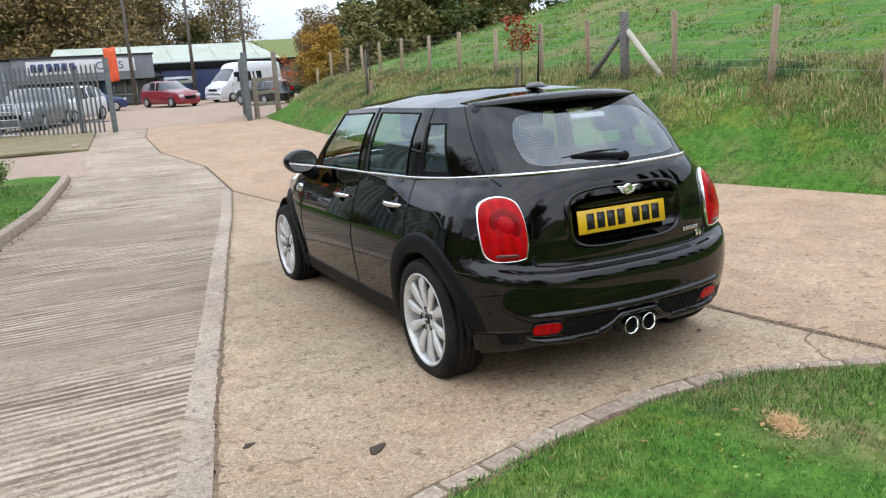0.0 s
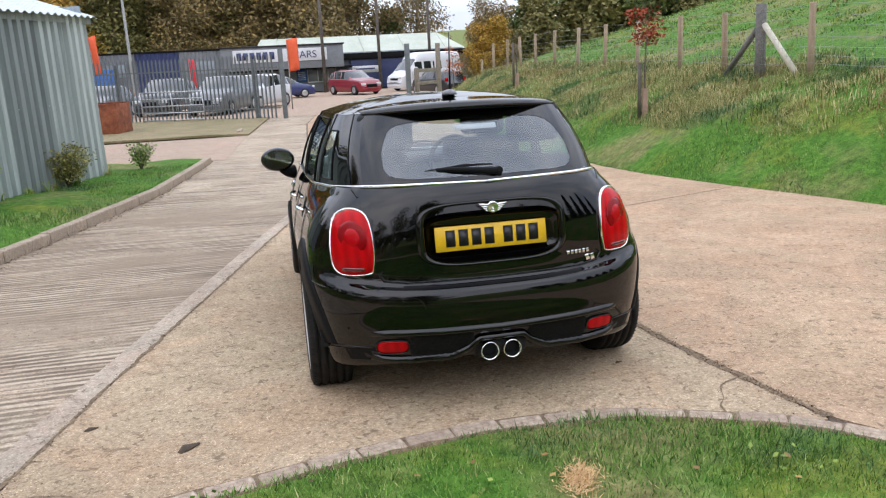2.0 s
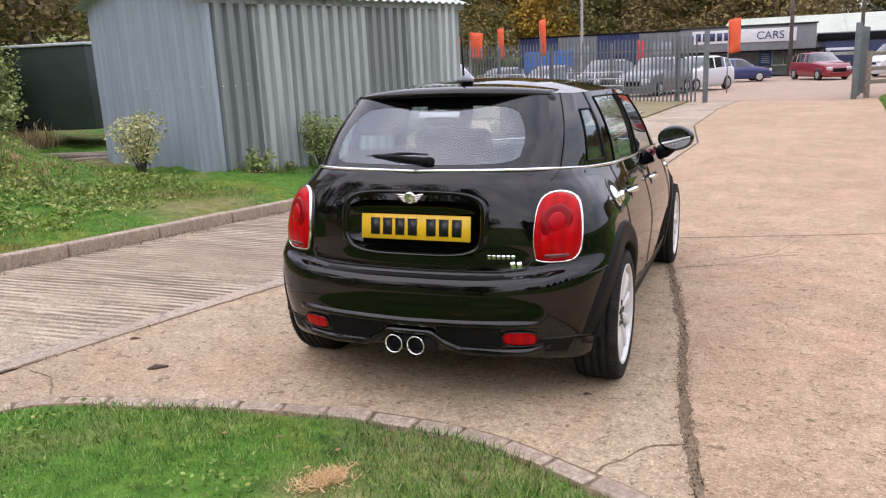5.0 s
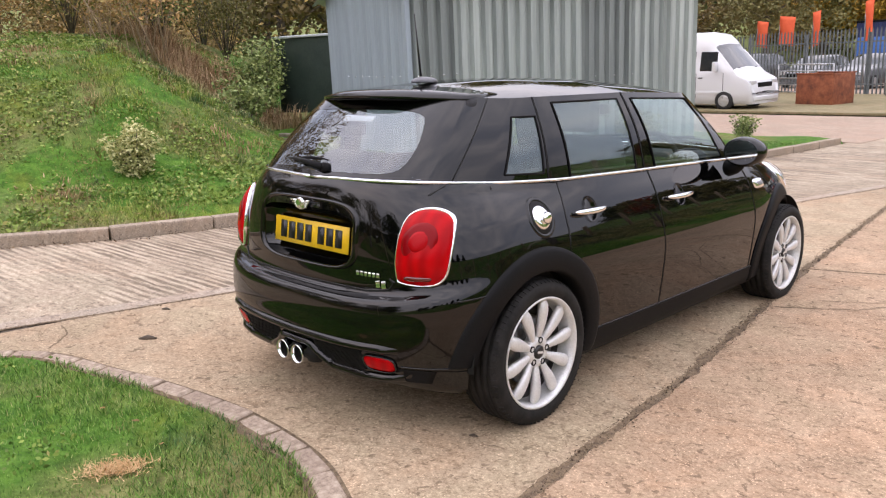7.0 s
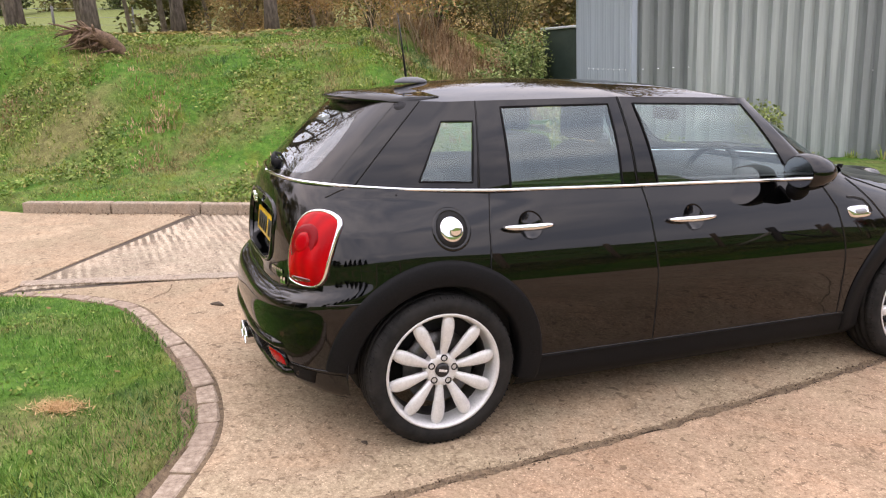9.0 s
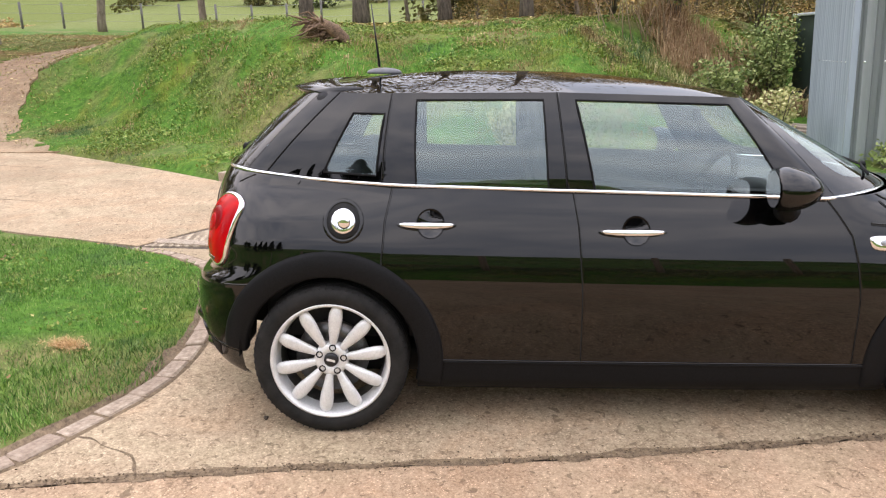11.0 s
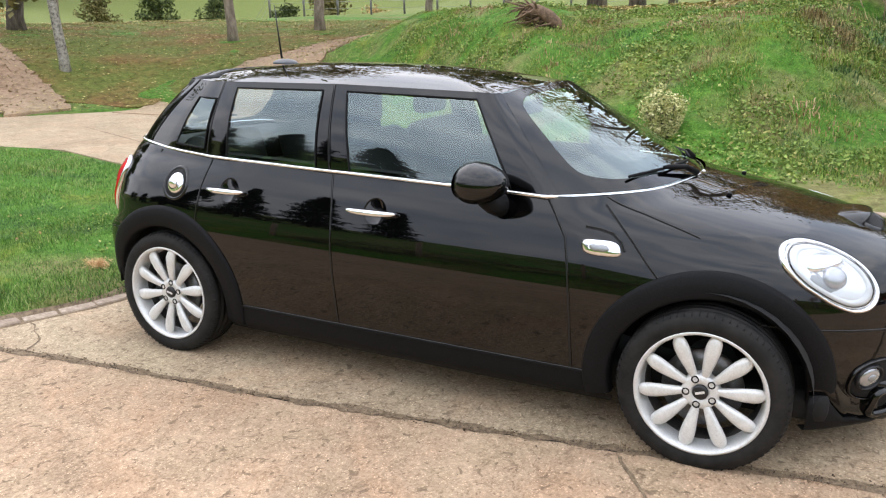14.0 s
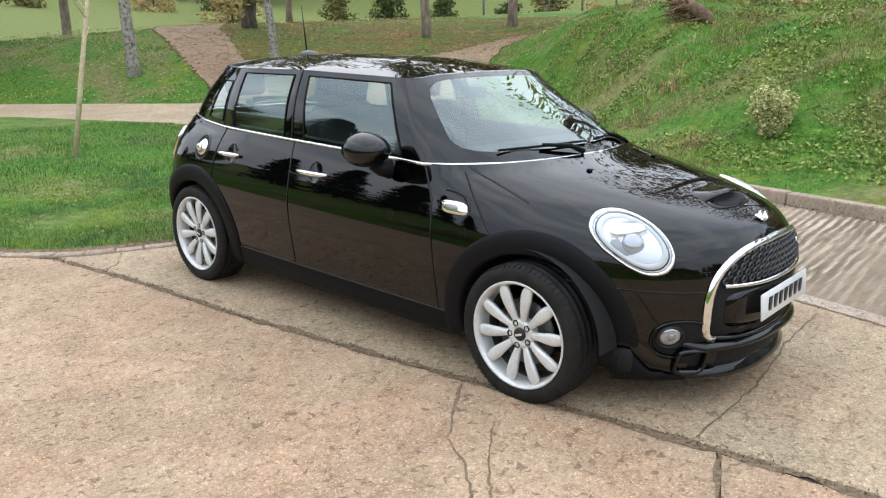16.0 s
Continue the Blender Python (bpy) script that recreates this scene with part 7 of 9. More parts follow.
part("wall", bevel_box((19, 9, 3.0), (8.2, 75.0, 1.5), 0.03), M["grey_clad"], work)
rv = [(-2, 70.2, 2.8), (18.2, 70.2, 2.8), (-1.0, 75, 4.55), (16.2, 75, 4.55), (-2, 80, 2.8), (18.2, 80, 2.8)]
rf = [(0, 1, 3, 2), (2, 3, 5, 4), (0, 2, 4), (1, 5, 3)]
part("roof", to_mesh("roof", rv + [(x, y, z - 0.1) for x, y, z in rv], rf + [tuple(i + 6 for i in f[::-1]) for f in rf] + [(0, 6, 7, 1), (1, 7, 11, 5), (5, 11, 10, 4), (4, 10, 6, 0)], M["pale_roof"], False), None, work, "pale green-grey pitched roof")
for k in range(5):
    part("roof_seam", bevel_box((0.06, 5.1, 0.05), (0.5 + 3.9 * k, 72.6, 3.72), 0.01, Matrix.Rotation(radians(20), 4, "X")), M["pale_roof"], work)
side_hut = thing("portable_cabin", pose(20.5, 64, YZ), "small grey cabin with a white sign", "cabin")
part("cabin_wall", bevel_box((5, 4, 2.4), (0, 0, 1.2), 0.04), M["grey_clad"], side_hut)
part("cabin_sign", bevel_box((3.2, 0.06, 0.55), (0, -2.05, 2.05), 0), M["white"], side_hut)

# poles, lamp, flags
M["pole"] = mat_noise("grey_pole", (0.2, 0.2, 0.19), (0.3, 0.3, 0.28), 3, 0.6, 0)
M["tar_wood"] = mat_noise("tarred_pole_wood", (0.07, 0.06, 0.05), (0.13, 0.11, 0.09), 3, 0.85, 0.1)
lamp_post = thing("lamp_post", pose(-7.95, 42.2, -0.83), "tall grey steel lamp post", "lamp post")
part("pole", to_mesh("pole", *tube([(0, 0, 0), (0, 0, 1.2), (0, 0, 1.25), (0, 0, 8)], [0.11, 0.11, 0.085, 0.06], 12), M["pole"]), None, lamp_post)
part("lantern", bevel_box((0.7, 0.25, 0.14), (0.35, 0, 8.0), 0.03), M["pole"], lamp_post)
for x, y in ((3.6, 58.6), (8.3, 61.0), (12.8, 62.5)):
    up = thing("utility_pole", pose(x, y, YZ), "dark wooden utility pole", "pole", "utility poles")
    part("pole", to_mesh("pole", *tube([(0, 0, 0), (0, 0, 9)], [0.15, 0.1], 10), M["tar_wood"]), None, up)
    part("cross_arm", bevel_box((1.4, 0.1, 0.1), (0, 0, 8.5), 0.01), M["tar_wood"], up)
M["flag"] = mat_noise("orange_flag_cloth", (0.72, 0.10, 0.035), (0.8, 0.14, 0.05), 4, 0.8, 0)
M["flag_red"] = mat_noise("red_flag_cloth", (0.6, 0.03, 0.04), (0.7, 0.05, 0.06), 4, 0.8, 0)
for i, (x, y, z, w, h, mt, lean) in enumerate(((0.45, 34.0, 1.05, 0.5, 1.45, "flag", 1), (-8.05, 34.0, 1.3, 0.3, 1.65, "flag", 6), (-10.2, 34.2, 1.2, 0.3, 1.45, "flag", 6), (-12.9, 34.6, 1.3, 0.48, 1.15, "flag", -4), (-11.75, 34.5, 1.35, 0.66, 1.25, "flag", -4), (-4.9, 44.0, 0.1, 0.4, 1.8, "flag_red", 0))):
    fl = thing("feather_flag", pose(x, y, float(road_z(x, y)), 0, 0, 0), "orange feather flag on a thin pole" if mt == "flag" else "red feather flag on a thin pole", "flag", "advertising flags")
    zz = z - float(road_z(x, y))
    part("flag_pole", to_mesh("flag_pole", *tube([(-w / 2, 0, 0), (-w / 2 - 0.02 * lean, 0, zz + h)], [0.03, 0.015], 8), M["pole"]), None, fl)
    vs, fs = [], []
    for k in range(9):
        for j in range(5):
            t, u = k / 8, j / 4
            vs.append((-w / 2 - 0.02 * lean * (zz + h * t) / (zz + h) + w * u, 0.05 * math.sin(5 * t + 3 * u), zz + h * t + 0.08 * u * (1 if lean > 0 else -1)))
    fs = [(k * 5 + j, k * 5 + j + 1, (k + 1) * 5 + j + 1, (k + 1) * 5 + j) for k in range(8) for j in range(4)]
    ob = part("cloth", to_mesh("cloth", vs, fs, M[mt]), None, fl)
    md = ob.modifiers.new("thick", "SOLIDIFY")
    md.thickness = 0.01

# ---- parked vehicles ----
M["car_glass"] = mat("dark_car_glass", (0.02, 0.025, 0.028), 0.05, coat=0.8)
M["far_tyre"] = mat("far_tyre", (0.015, 0.015, 0.015), 0.8)
M["far_rim"] = mat("far_rim", (0.5, 0.5, 0.5), 0.35, 0.6)
PAINTS = {"red": (0.22, 0.008, 0.018), "white": (0.6, 0.61, 0.62), "silver": (0.42, 0.43, 0.44), "grey": (0.10, 0.105, 0.11), "blue": (0.02, 0.035, 0.13), "black": (0.012, 0.012, 0.014)}
for k, c in PAINTS.items():
    M["car_" + k] = mat("car_paint_" + k, c, 0.35, coat=0.8)
SHAPES = {  # stations along the length as (share, belt height, roof height, width share), lengths in metres
    "hatch": (4.1, 1.74, ((0, 0.62, 0.62, 0.8), (0.04, 0.92, 0.95, 0.93), (0.1, 0.98, 1.34, 0.97), (0.3, 0.97, 1.48, 1), (0.52, 0.95, 1.47, 1), (0.62, 0.94, 1.3, 1), (0.74, 0.93, 0.96, 1), (0.9, 0.82, 0.84, 0.95), (0.98, 0.62, 0.64, 0.82), (1, 0.5, 0.5, 0.72))),
    "suv": (4.4, 1.85, ((0, 0.7, 0.7, 0.82), (0.03, 1.05, 1.08, 0.94), (0.09, 1.1, 1.5, 0.97), (0.3, 1.1, 1.66, 1), (0.52, 1.08, 1.65, 1), (0.62, 1.06, 1.4, 1), (0.73, 1.05, 1.08, 1), (0.92, 0.95, 0.97, 0.95), (0.98, 0.72, 0.74, 0.85), (1, 0.55, 0.55, 0.75))),
    "van": (5.6, 1.98, ((0, 1.3, 2.4, 0.95), (0.02, 1.35, 2.6, 0.98), (0.4, 1.35, 2.66, 1), (0.64, 1.35, 2.64, 1), (0.69, 1.35, 2.56, 1), (0.73, 1.34, 2.36, 1), (0.757, 1.34, 2.14, 1), (0.875, 1.3, 1.42, 1), (0.9, 1.25, 1.29, 0.99), (0.97, 1.06, 1.09, 0.96), (0.99, 0.9, 0.92, 0.93), (1, 0.6, 0.6, 0.88)))}


def parked(kind, colour, at, label, group="parked vehicles"):
    L, W, st = SHAPES[kind]
    th = thing("van" if kind == "van" else "parked_car", at, label, "van" if kind == "van" else "car", group)
    st = np.array(st)
    ss = np.linspace(0, 1, 88 if kind == "van" else 44)
    hw = W / 2
    rows = []
    for s in ss:
        zb, zr, k = (np.interp(s, st[:, 0], st[:, i]) for i in (1, 2, 3))
        w = hw * k
        cab_w = w * (0.82 if zr > zb + 0.1 else 0.9)
        if kind == "van":
            top = min(zr - 0.05, zb + 0.66)
            side = w * (0.96 - 0.09 * (top - zb) / 0.66)
            rows.append([(w * 0.9, 0.22), (w * 0.99, 0.34), (w, 0.6), (w * 0.99, zb - 0.08), (w * 0.96, zb), (side, top), (side * 0.93, max(zr - 0.07, top)), (side * 0.75, zr), (0, zr + 0.04)])
            continue
        rows.append([(w * 0.85, 0.2), (w * 0.98, 0.32), (w, 0.55), (w * 0.985, zb - 0.08), (w * 0.95, zb), (cab_w, zr - 0.06 if zr > zb + 0.1 else zr), (cab_w * 0.85, zr), (0, zr + 0.03)])
    half = [[(x, s * L - L / 2, z) for x, z in row] for s, row in zip(ss, rows)]
    n = len(half[0])
    body, panes = [], []
    for sg in (1, -1):
        for i in range(len(ss) - 1):
            for j in range(n - 1):
                q = [half[i][j], half[i + 1][j], half[i + 1][j + 1], half[i][j + 1]]
                q = [(x * sg, y, z) for x, y, z in q]
                if sg < 0:
                    q = q[::-1]
                zb, zr = rows[i][4][1], rows[i + 1][6][1]
                tall = rows[i][6][1] > rows[i][4][1] + 0.28 and rows[i + 1][6][1] > rows[i + 1][4][1] + 0.2
                mid = (ss[i] + ss[i + 1]) / 2
                pillar = abs(mid - 0.43) < 0.015 or abs(mid - 0.22) < 0.012
                side_glass = j == 4 and tall and not pillar and (kind != "van" or 0.655 < mid < 0.77 or 0.5 < mid < 0.62 or 0.33 < mid < 0.47)
                screen = j >= 5 and ((kind != "van" and (0.53 < mid < 0.73 or mid < 0.1)) or (kind == "van" and j >= 6 and 0.752 < mid < 0.872))
                (panes if side_glass or screen else body).append(q)
    for sg in (1, -1):
        r0 = [(x * sg, y, z) for x, y, z in half[0]]
        body += [[r0[j], r0[j + 1], (0, r0[j + 1][1], r0[j + 1][2]), (0, r0[j][1], r0[j][2])] for j in range(n - 2)]
        r1 = [(x * sg, y, z) for x, y, z in half[-1]]
        body += [[r1[j + 1], r1[j], (0, r1[j][1], r1[j][2]), (0, r1[j + 1][1], r1[j + 1][2])] for j in range(n - 2)]
    for nm, qs, mt in (("body", body, M["car_" + colour]), ("glazing", panes, M["car_glass"])):
        bm = bmesh.new()
        bm.from_mesh(to_mesh(nm, [p for q in qs for p in q], [tuple(range(4 * i, 4 * i + 4)) for i in range(len(qs))]))
        bmesh.ops.remove_doubles(bm, verts=bm.verts, dist=1e-4)
        bmesh.ops.recalc_face_normals(bm, faces=bm.faces)
        part(nm, bm, mt, th)
    r = 0.34 if kind != "hatch" else 0.31
    for y in (-L / 2 + L * 0.19, L / 2 - L * (0.17 if kind == "van" else 0.2)):
        for sg in (1, -1):
            wv, wf = lathe([(-0.1, 0.2), (-0.1, r * 0.93), (-0.07, r), (0.07, r), (0.1, r * 0.93), (0.1, 0.2)], 24)
            ob = part("wheel", to_mesh("wheel", wv, wf, M["far_tyre"]), None, th)
            ob.location = (sg * (hw - 0.08), y, r)
            rv2, rf2 = lathe([(sg * 0.08, 0.205), (sg * 0.1, 0.2), (sg * 0.06, 0.12), (sg * 0.07, 0.0)], 20)
            part("rim", to_mesh("rim", rv2, rf2, M["far_rim"]), None, ob)
            av, af = lathe([(sg * 0.101, 0.3), (sg * 0.103, r + 0.06)], 24)
    for sg in (1, -1):
        zl = 0.72 if kind != "van" else 0.95
        part("headlight", bevel_box((0.34, 0.1, 0.16), (sg * hw * 0.68, L / 2 - 0.1, zl), 0.03), M["reflector"], th)
        part("tail_light", bevel_box((0.2, 0.08, 0.2), (sg * hw * 0.74, -L / 2 + 0.1, zl + 0.15), 0.03), M["lens_red"], th)
    part("front_grille", bevel_box((hw * 0.9, 0.06, 0.16 if kind == "van" else 0.2), (0, L / 2 - (0.05 if kind == "van" else 0.02), zl - 0.1), 0.02), M["trim"], th)
    part("bumper", bevel_box((W * 0.8, 0.1, 0.16), (0, L / 2 - 0.02, 0.4), 0.03), M["car_" + colour], th)
    if kind == "van":
        for sg in (1, -1):
            part("side_mirror", bevel_box((0.2, 0.12, 0.34), (sg * (hw + 0.08), L * 0.27, 1.5), 0.04), M["car_" + colour], th)
            part("rubbing_strip", bevel_box((0.03, L * 0.8, 0.1), (sg * (hw + 0.002), -0.2, 0.62), 0.01), M["car_" + colour], th)
            for y in (L * 0.135, L * 0.32):
                part("door_gap", bevel_box((0.012, 0.012, 0.85), (sg * (hw - 0.001), y, 0.85), 0), M["gap"], th)
            part("door_handle", bevel_box((0.03, 0.16, 0.035), (sg * (hw + 0.004), L * 0.165, 1.12), 0.008), M["trim"], th)
            part("wiper", to_mesh("wiper", *tube([(sg * 0.1, L * 0.383, 1.36), (sg * 0.6, L * 0.375, 1.44)], 0.015, 5), M["trim"]), None, th)
    return th


def spot(x, y, turn):
    return pose(x, y, float(road_z(x, y)) + 0.005, 0, 0, turn)


parked("suv", "red", spot(5.1, 51.8, 207), "red compact crossover parked across the yard")
parked("van", "white", spot(10.6, 54.2, 116), "white high-roof van in the yard")
parked("hatch", "blue", spot(0.2, 51.5, -75), "dark blue hatchback parked in front of the office")
parked("suv", "grey", spot(-2.9, 33.8, 160), "dark grey estate car behind the palisade")
parked("suv", "black", spot(-5.6, 36.2, 165), "black estate car behind the palisade")
parked("suv", "white", spot(-1.4, 38.0, 150), "white estate car behind the palisade")
parked("hatch", "grey", spot(-8.6, 36.6, 165), "grey hatchback behind the palisade")
parked("hatch", "grey", spot(-11.6, 38.2, 170), "dark hatchback behind the palisade")
parked("suv", "black", spot(-15.0, 38.6, 170), "dark estate car behind the palisade")
parked("hatch", "black", spot(9.3, 43.5, 20), "dark hatchback parked beyond the gate")
parked("van", "white", pose(-9.4, 21.3, float(road_z(-8.4, 20.6)) + 0.045, 0, 0, -96) @ Matrix.Diagonal((0.88, 0.88, 0.86, 1)), "white high-roof van with side windows on the pad")
M["blue_tarp"] = mat_noise("blue_painted_steel", (0.03, 0.12, 0.4), (0.05, 0.17, 0.5), 2, 0.5, 0)
bb = thing("blue_skip", pose(-12.3, 52, -0.9), "blue steel container beyond the parked cars", "container")
part("skip_body", bevel_box((3.0, 2.4, 2.4), (0, 0, 1.2), 0.05), M["blue_tarp"], bb)

# ---- plants ----
rng = np.random.default_rng(7)


def fast_mesh(name, verts, size, material):
    """A mesh of loose polygons with `size` corners each from an array of corners."""
    verts = np.asarray(verts, np.float32).reshape(-1, 3)
    n = len(verts) // size
    me = bpy.data.meshes.new(name)
    me.vertices.add(len(verts))
    me.vertices.foreach_set("co", verts.ravel())
    me.loops.add(len(verts))
    me.loops.foreach_set("vertex_index", np.arange(len(verts), dtype=np.int32))
    me.polygons.add(n)
    me.polygons.foreach_set("loop_start", np.arange(0, n * size, size, dtype=np.int32))
    me.update(calc_edges=True)
    me.materials.append(material)
    return me


def leaf_cloud(points, size, droop=0.0, long=1.6):
    """A pointed four-cornered leaf at each point, turned at random."""
    n = len(points)
    d = rng.normal(size=(n, 3))
    d[:, 2] = d[:, 2] * 0.6 - droop
    d /= np.linalg.norm(d, axis=1)[:, None]
    s = np.cross(d, rng.normal(size=(n, 3)))
    s /= np.linalg.norm(s, axis=1)[:, None]
    k = size * rng.uniform(0.6, 1.3, (n, 1))
    a = points
    b = points + d * k * long * 0.5 + s * k * 0.45
    c = points + d * k * long
    e = points + d * k * long * 0.5 - s * k * 0.45
    return np.stack([a, b, c, e], 1).reshape(-1, 3)


def clumps(n, centres, radii, flat=0.8):
    """Points gathered in uneven clumps, thinner at the heart."""
    pick = rng.integers(0, len(centres), n)
    d = rng.normal(size=(n, 3))
    d /= np.linalg.norm(d, axis=1)[:, None]
    r = radii[pick] * rng.uniform(0.35, 1.05, n) ** 0.6
    d[:, 2] *= flat
    return centres[pick] + d * r[:, None]


def woody(height, spread, trunk, limbs, seed, low=0.3, lean=0.0, fork=2):
    """Trunk and limbs as tapered tubes; returns the tubes and the tips."""
    r = random.Random(seed)
    pieces, tips = [], []
    top = Vector((r.uniform(-0.06, 0.06) * height + lean * height, r.uniform(-0.06, 0.06) * height, height * 0.8))
    mid = top * 0.5 + Vector((r.uniform(-0.03, 0.03), r.uniform(-0.03, 0.03), 0)) * height
    pieces.append(tube([(0, 0, -0.3), (0, 0, 0.05 * height), mid, top], [trunk * 1.35, trunk, trunk * 0.72, trunk * 0.25], 9))
    for k in range(limbs):
        t = low + (0.95 - low) * k / max(limbs - 1, 1)
        p = (mid * (t / 0.5)) if t < 0.5 else mid.lerp(top, (t - 0.5) / 0.5)
        a = k * 2.4 + r.uniform(-0.4, 0.4)
        ln = spread * (1.1 - 0.6 * t) * r.uniform(0.7, 1.1)
        e = p + Vector((math.cos(a) * ln, math.sin(a) * ln, height * r.uniform(0.08, 0.22)))
        m2 = p.lerp(e, 0.5) + Vector((0, 0, height * 0.03))
        rad = trunk * (0.42 - 0.25 * t)
        pieces.append(tube([p, m2, e], [rad, rad * 0.65, rad * 0.2], 6))
        tips += [e, m2]
        for q in range(fork):
            g = m2 + Vector((r.uniform(-1, 1), r.uniform(-1, 1), r.uniform(0.2, 0.9))) * ln * 0.55
            pieces.append(tube([m2, g], [rad * 0.45, rad * 0.12], 5))
            tips.append(g)
    tips.append(top)
    return gather(pieces), np.array([tuple(p) for p in tips])


m = M["bark"] = mat("tree_bark", (0.09, 0.07, 0.055), 0.95)
v = coords(m, (1, 1, 0.25))
base(m, ramp(m, noise_tex(m, v, 14, 6, 0.7), [(0.35, (0.05, 0.04, 0.032)), (0.65, (0.19, 0.155, 0.125))]))
bump(m, noise_tex(m, v, 25), 0.8, 0.03)
m = M["birch"] = mat("pale_bark", (0.3, 0.28, 0.24), 0.9)
v = coords(m, (1, 1, 1.2))
base(m, ramp(m, noise_tex(m, v, 9, 6, 0.7), [(0.38, (0.08, 0.07, 0.06)), (0.5, (0.27, 0.25, 0.21)), (0.7, (0.42, 0.4, 0.35))]))
m = M["pale_trunk"] = mat("brown_grey_bark", (0.2, 0.16, 0.12), 0.9)
v = coords(m, (1, 1, 0.4))
base(m, ramp(m, noise_tex(m, v, 9, 6, 0.7), [(0.35, (0.12, 0.09, 0.065)), (0.65, (0.32, 0.26, 0.2))]))
M["leaf_green"] = foliage("dark_green_leaves", [(0.0, (0.03, 0.048, 0.015)), (0.6, (0.08, 0.105, 0.03)), (1.0, (0.17, 0.19, 0.055))])
M["leaf_autumn"] = foliage("autumn_leaves", [(0.0, (0.15, 0.11, 0.055)), (0.5, (0.215, 0.158, 0.068)), (0.85, (0.27, 0.195, 0.075)), (1.0, (0.36, 0.24, 0.065))])
M["leaf_mixed"] = foliage("mixed_leaves", [(0.0, (0.13, 0.125, 0.045)), (0.5, (0.18, 0.165, 0.055)), (1.0, (0.25, 0.205, 0.075))])
M["leaf_gold"] = foliage("golden_leaves", [(0.0, (0.2, 0.11, 0.02)), (0.6, (0.42, 0.25, 0.04)), (1.0, (0.55, 0.36, 0.06))])
M["leaf_red"] = foliage("red_brown_leaves", [(0.0, (0.16, 0.025, 0.012)), (1.0, (0.4, 0.09, 0.035))])
M["leaf_orange"] = foliage("orange_leaves", [(0.0, (0.3, 0.06, 0.015)), (1.0, (0.6, 0.2, 0.05))])
M["leaf_cream"] = foliage("cream_edged_leaves", [(0.0, (0.12, 0.17, 0.04)), (0.35, (0.42, 0.42, 0.16)), (1.0, (0.8, 0.74, 0.42))])
M["leaf_shrub"] = foliage("green_shrub_leaves", [(0.0, (0.09, 0.13, 0.04)), (0.5, (0.22, 0.29, 0.09)), (1.0, (0.42, 0.46, 0.18))])
M["leaf_tawny"] = foliage("tawny_shrub_leaves", [(0.0, (0.1, 0.1, 0.03)), (0.6, (0.21, 0.2, 0.06)), (1.0, (0.36, 0.33, 0.11))])
M["needle"] = foliage("conifer_needles", [(0.0, (0.008, 0.016, 0.008)), (1.0, (0.035, 0.05, 0.022))])
M["litter"] = foliage("fallen_leaves", [(0.0, (0.26, 0.17, 0.06)), (0.6, (0.46, 0.34, 0.11)), (1.0, (0.62, 0.52, 0.22))])


def tree_kind(name, height, spread, trunk, limbs, seed, leaf, count, size, label, low=0.3, blob=0.24, bark="bark"):
    (v, f), tips = woody(height, spread, trunk, limbs, seed, low)
    th = thing(name, pose(0, 0, -50), label, "tree")
    part("trunk", to_mesh("trunk", v, f, M[bark]), None, th)
    if count:
        pts = clumps(count, tips, rng.uniform(0.6, 1.25, len(tips)) * height * blob * 0.62)
        part("crown", fast_mesh("crown", leaf_cloud(pts, size), 4, M[leaf]), None, th)
    return th


def plant(th, x, y, turn=0.0, scale=1.0, z=None):
    z = float(land_z(x, y)) - 0.05 if z is None else z
    ob = copy_thing(th, pose(x, y, z, 0, 0, turn))
    ob.matrix_basis = pose(x, y, z, 0, 0, turn) @ Matrix.Diagonal((scale, scale, scale, 1))
    return ob


wood_kinds = [tree_kind("tree", 12, 4.2, 0.24, 11, 1, "leaf_autumn", 13000, 0.2, "broadleaf tree with brown autumn leaves", 0.12),
              tree_kind("tree", 13, 4.0, 0.26, 11, 2, "leaf_mixed", 13000, 0.2, "tall broadleaf tree turning olive", 0.12),
              tree_kind("tree", 11, 3.8, 0.22, 10, 3, "leaf_green", 13000, 0.2, "dark green leafy tree", 0.1),
              tree_kind("tree", 10, 3.2, 0.2, 10, 4, "leaf_gold", 9000, 0.23, "tree with golden autumn leaves", 0.15),
              tree_kind("tree", 14, 3.6, 0.24, 12, 5, "leaf_autumn", 7000, 0.2, "half-bare autumn tree with fine branches", 0.2)]
bare_kind = tree_kind("tree", 14, 3.4, 0.2, 13, 6, "leaf_autumn", 1500, 0.17, "tall almost bare tree with fine branches", 0.25)
M["leaf_thicket"] = foliage("thicket_leaves", [(0.0, (0.36, 0.26, 0.13)), (0.5, (0.5, 0.36, 0.18)), (0.8, (0.58, 0.38, 0.14)), (1.0, (0.34, 0.34, 0.13))])
hedge_kinds = [tree_kind("tree", 12, 4.4, 0.24, 9, 41, "leaf_mixed", 3200, 0.42, "rounded hedgerow tree turning olive", 0.08),
               tree_kind("tree", 12, 4.4, 0.24, 9, 42, "leaf_green", 3200, 0.42, "rounded dark green hedgerow tree", 0.08),
               tree_kind("tree", 12, 4.4, 0.24, 9, 43, "leaf_thicket", 3600, 0.36, "rounded brown hedgerow tree", 0.08)]
thicket = tree_kind("tree", 12, 4.6, 0.2, 11, 44, "leaf_thicket", 7500, 0.17, "brown thicket tree with fine autumn leaves", 0.08, 0.27, "pale_trunk")
rt = random.Random(21)
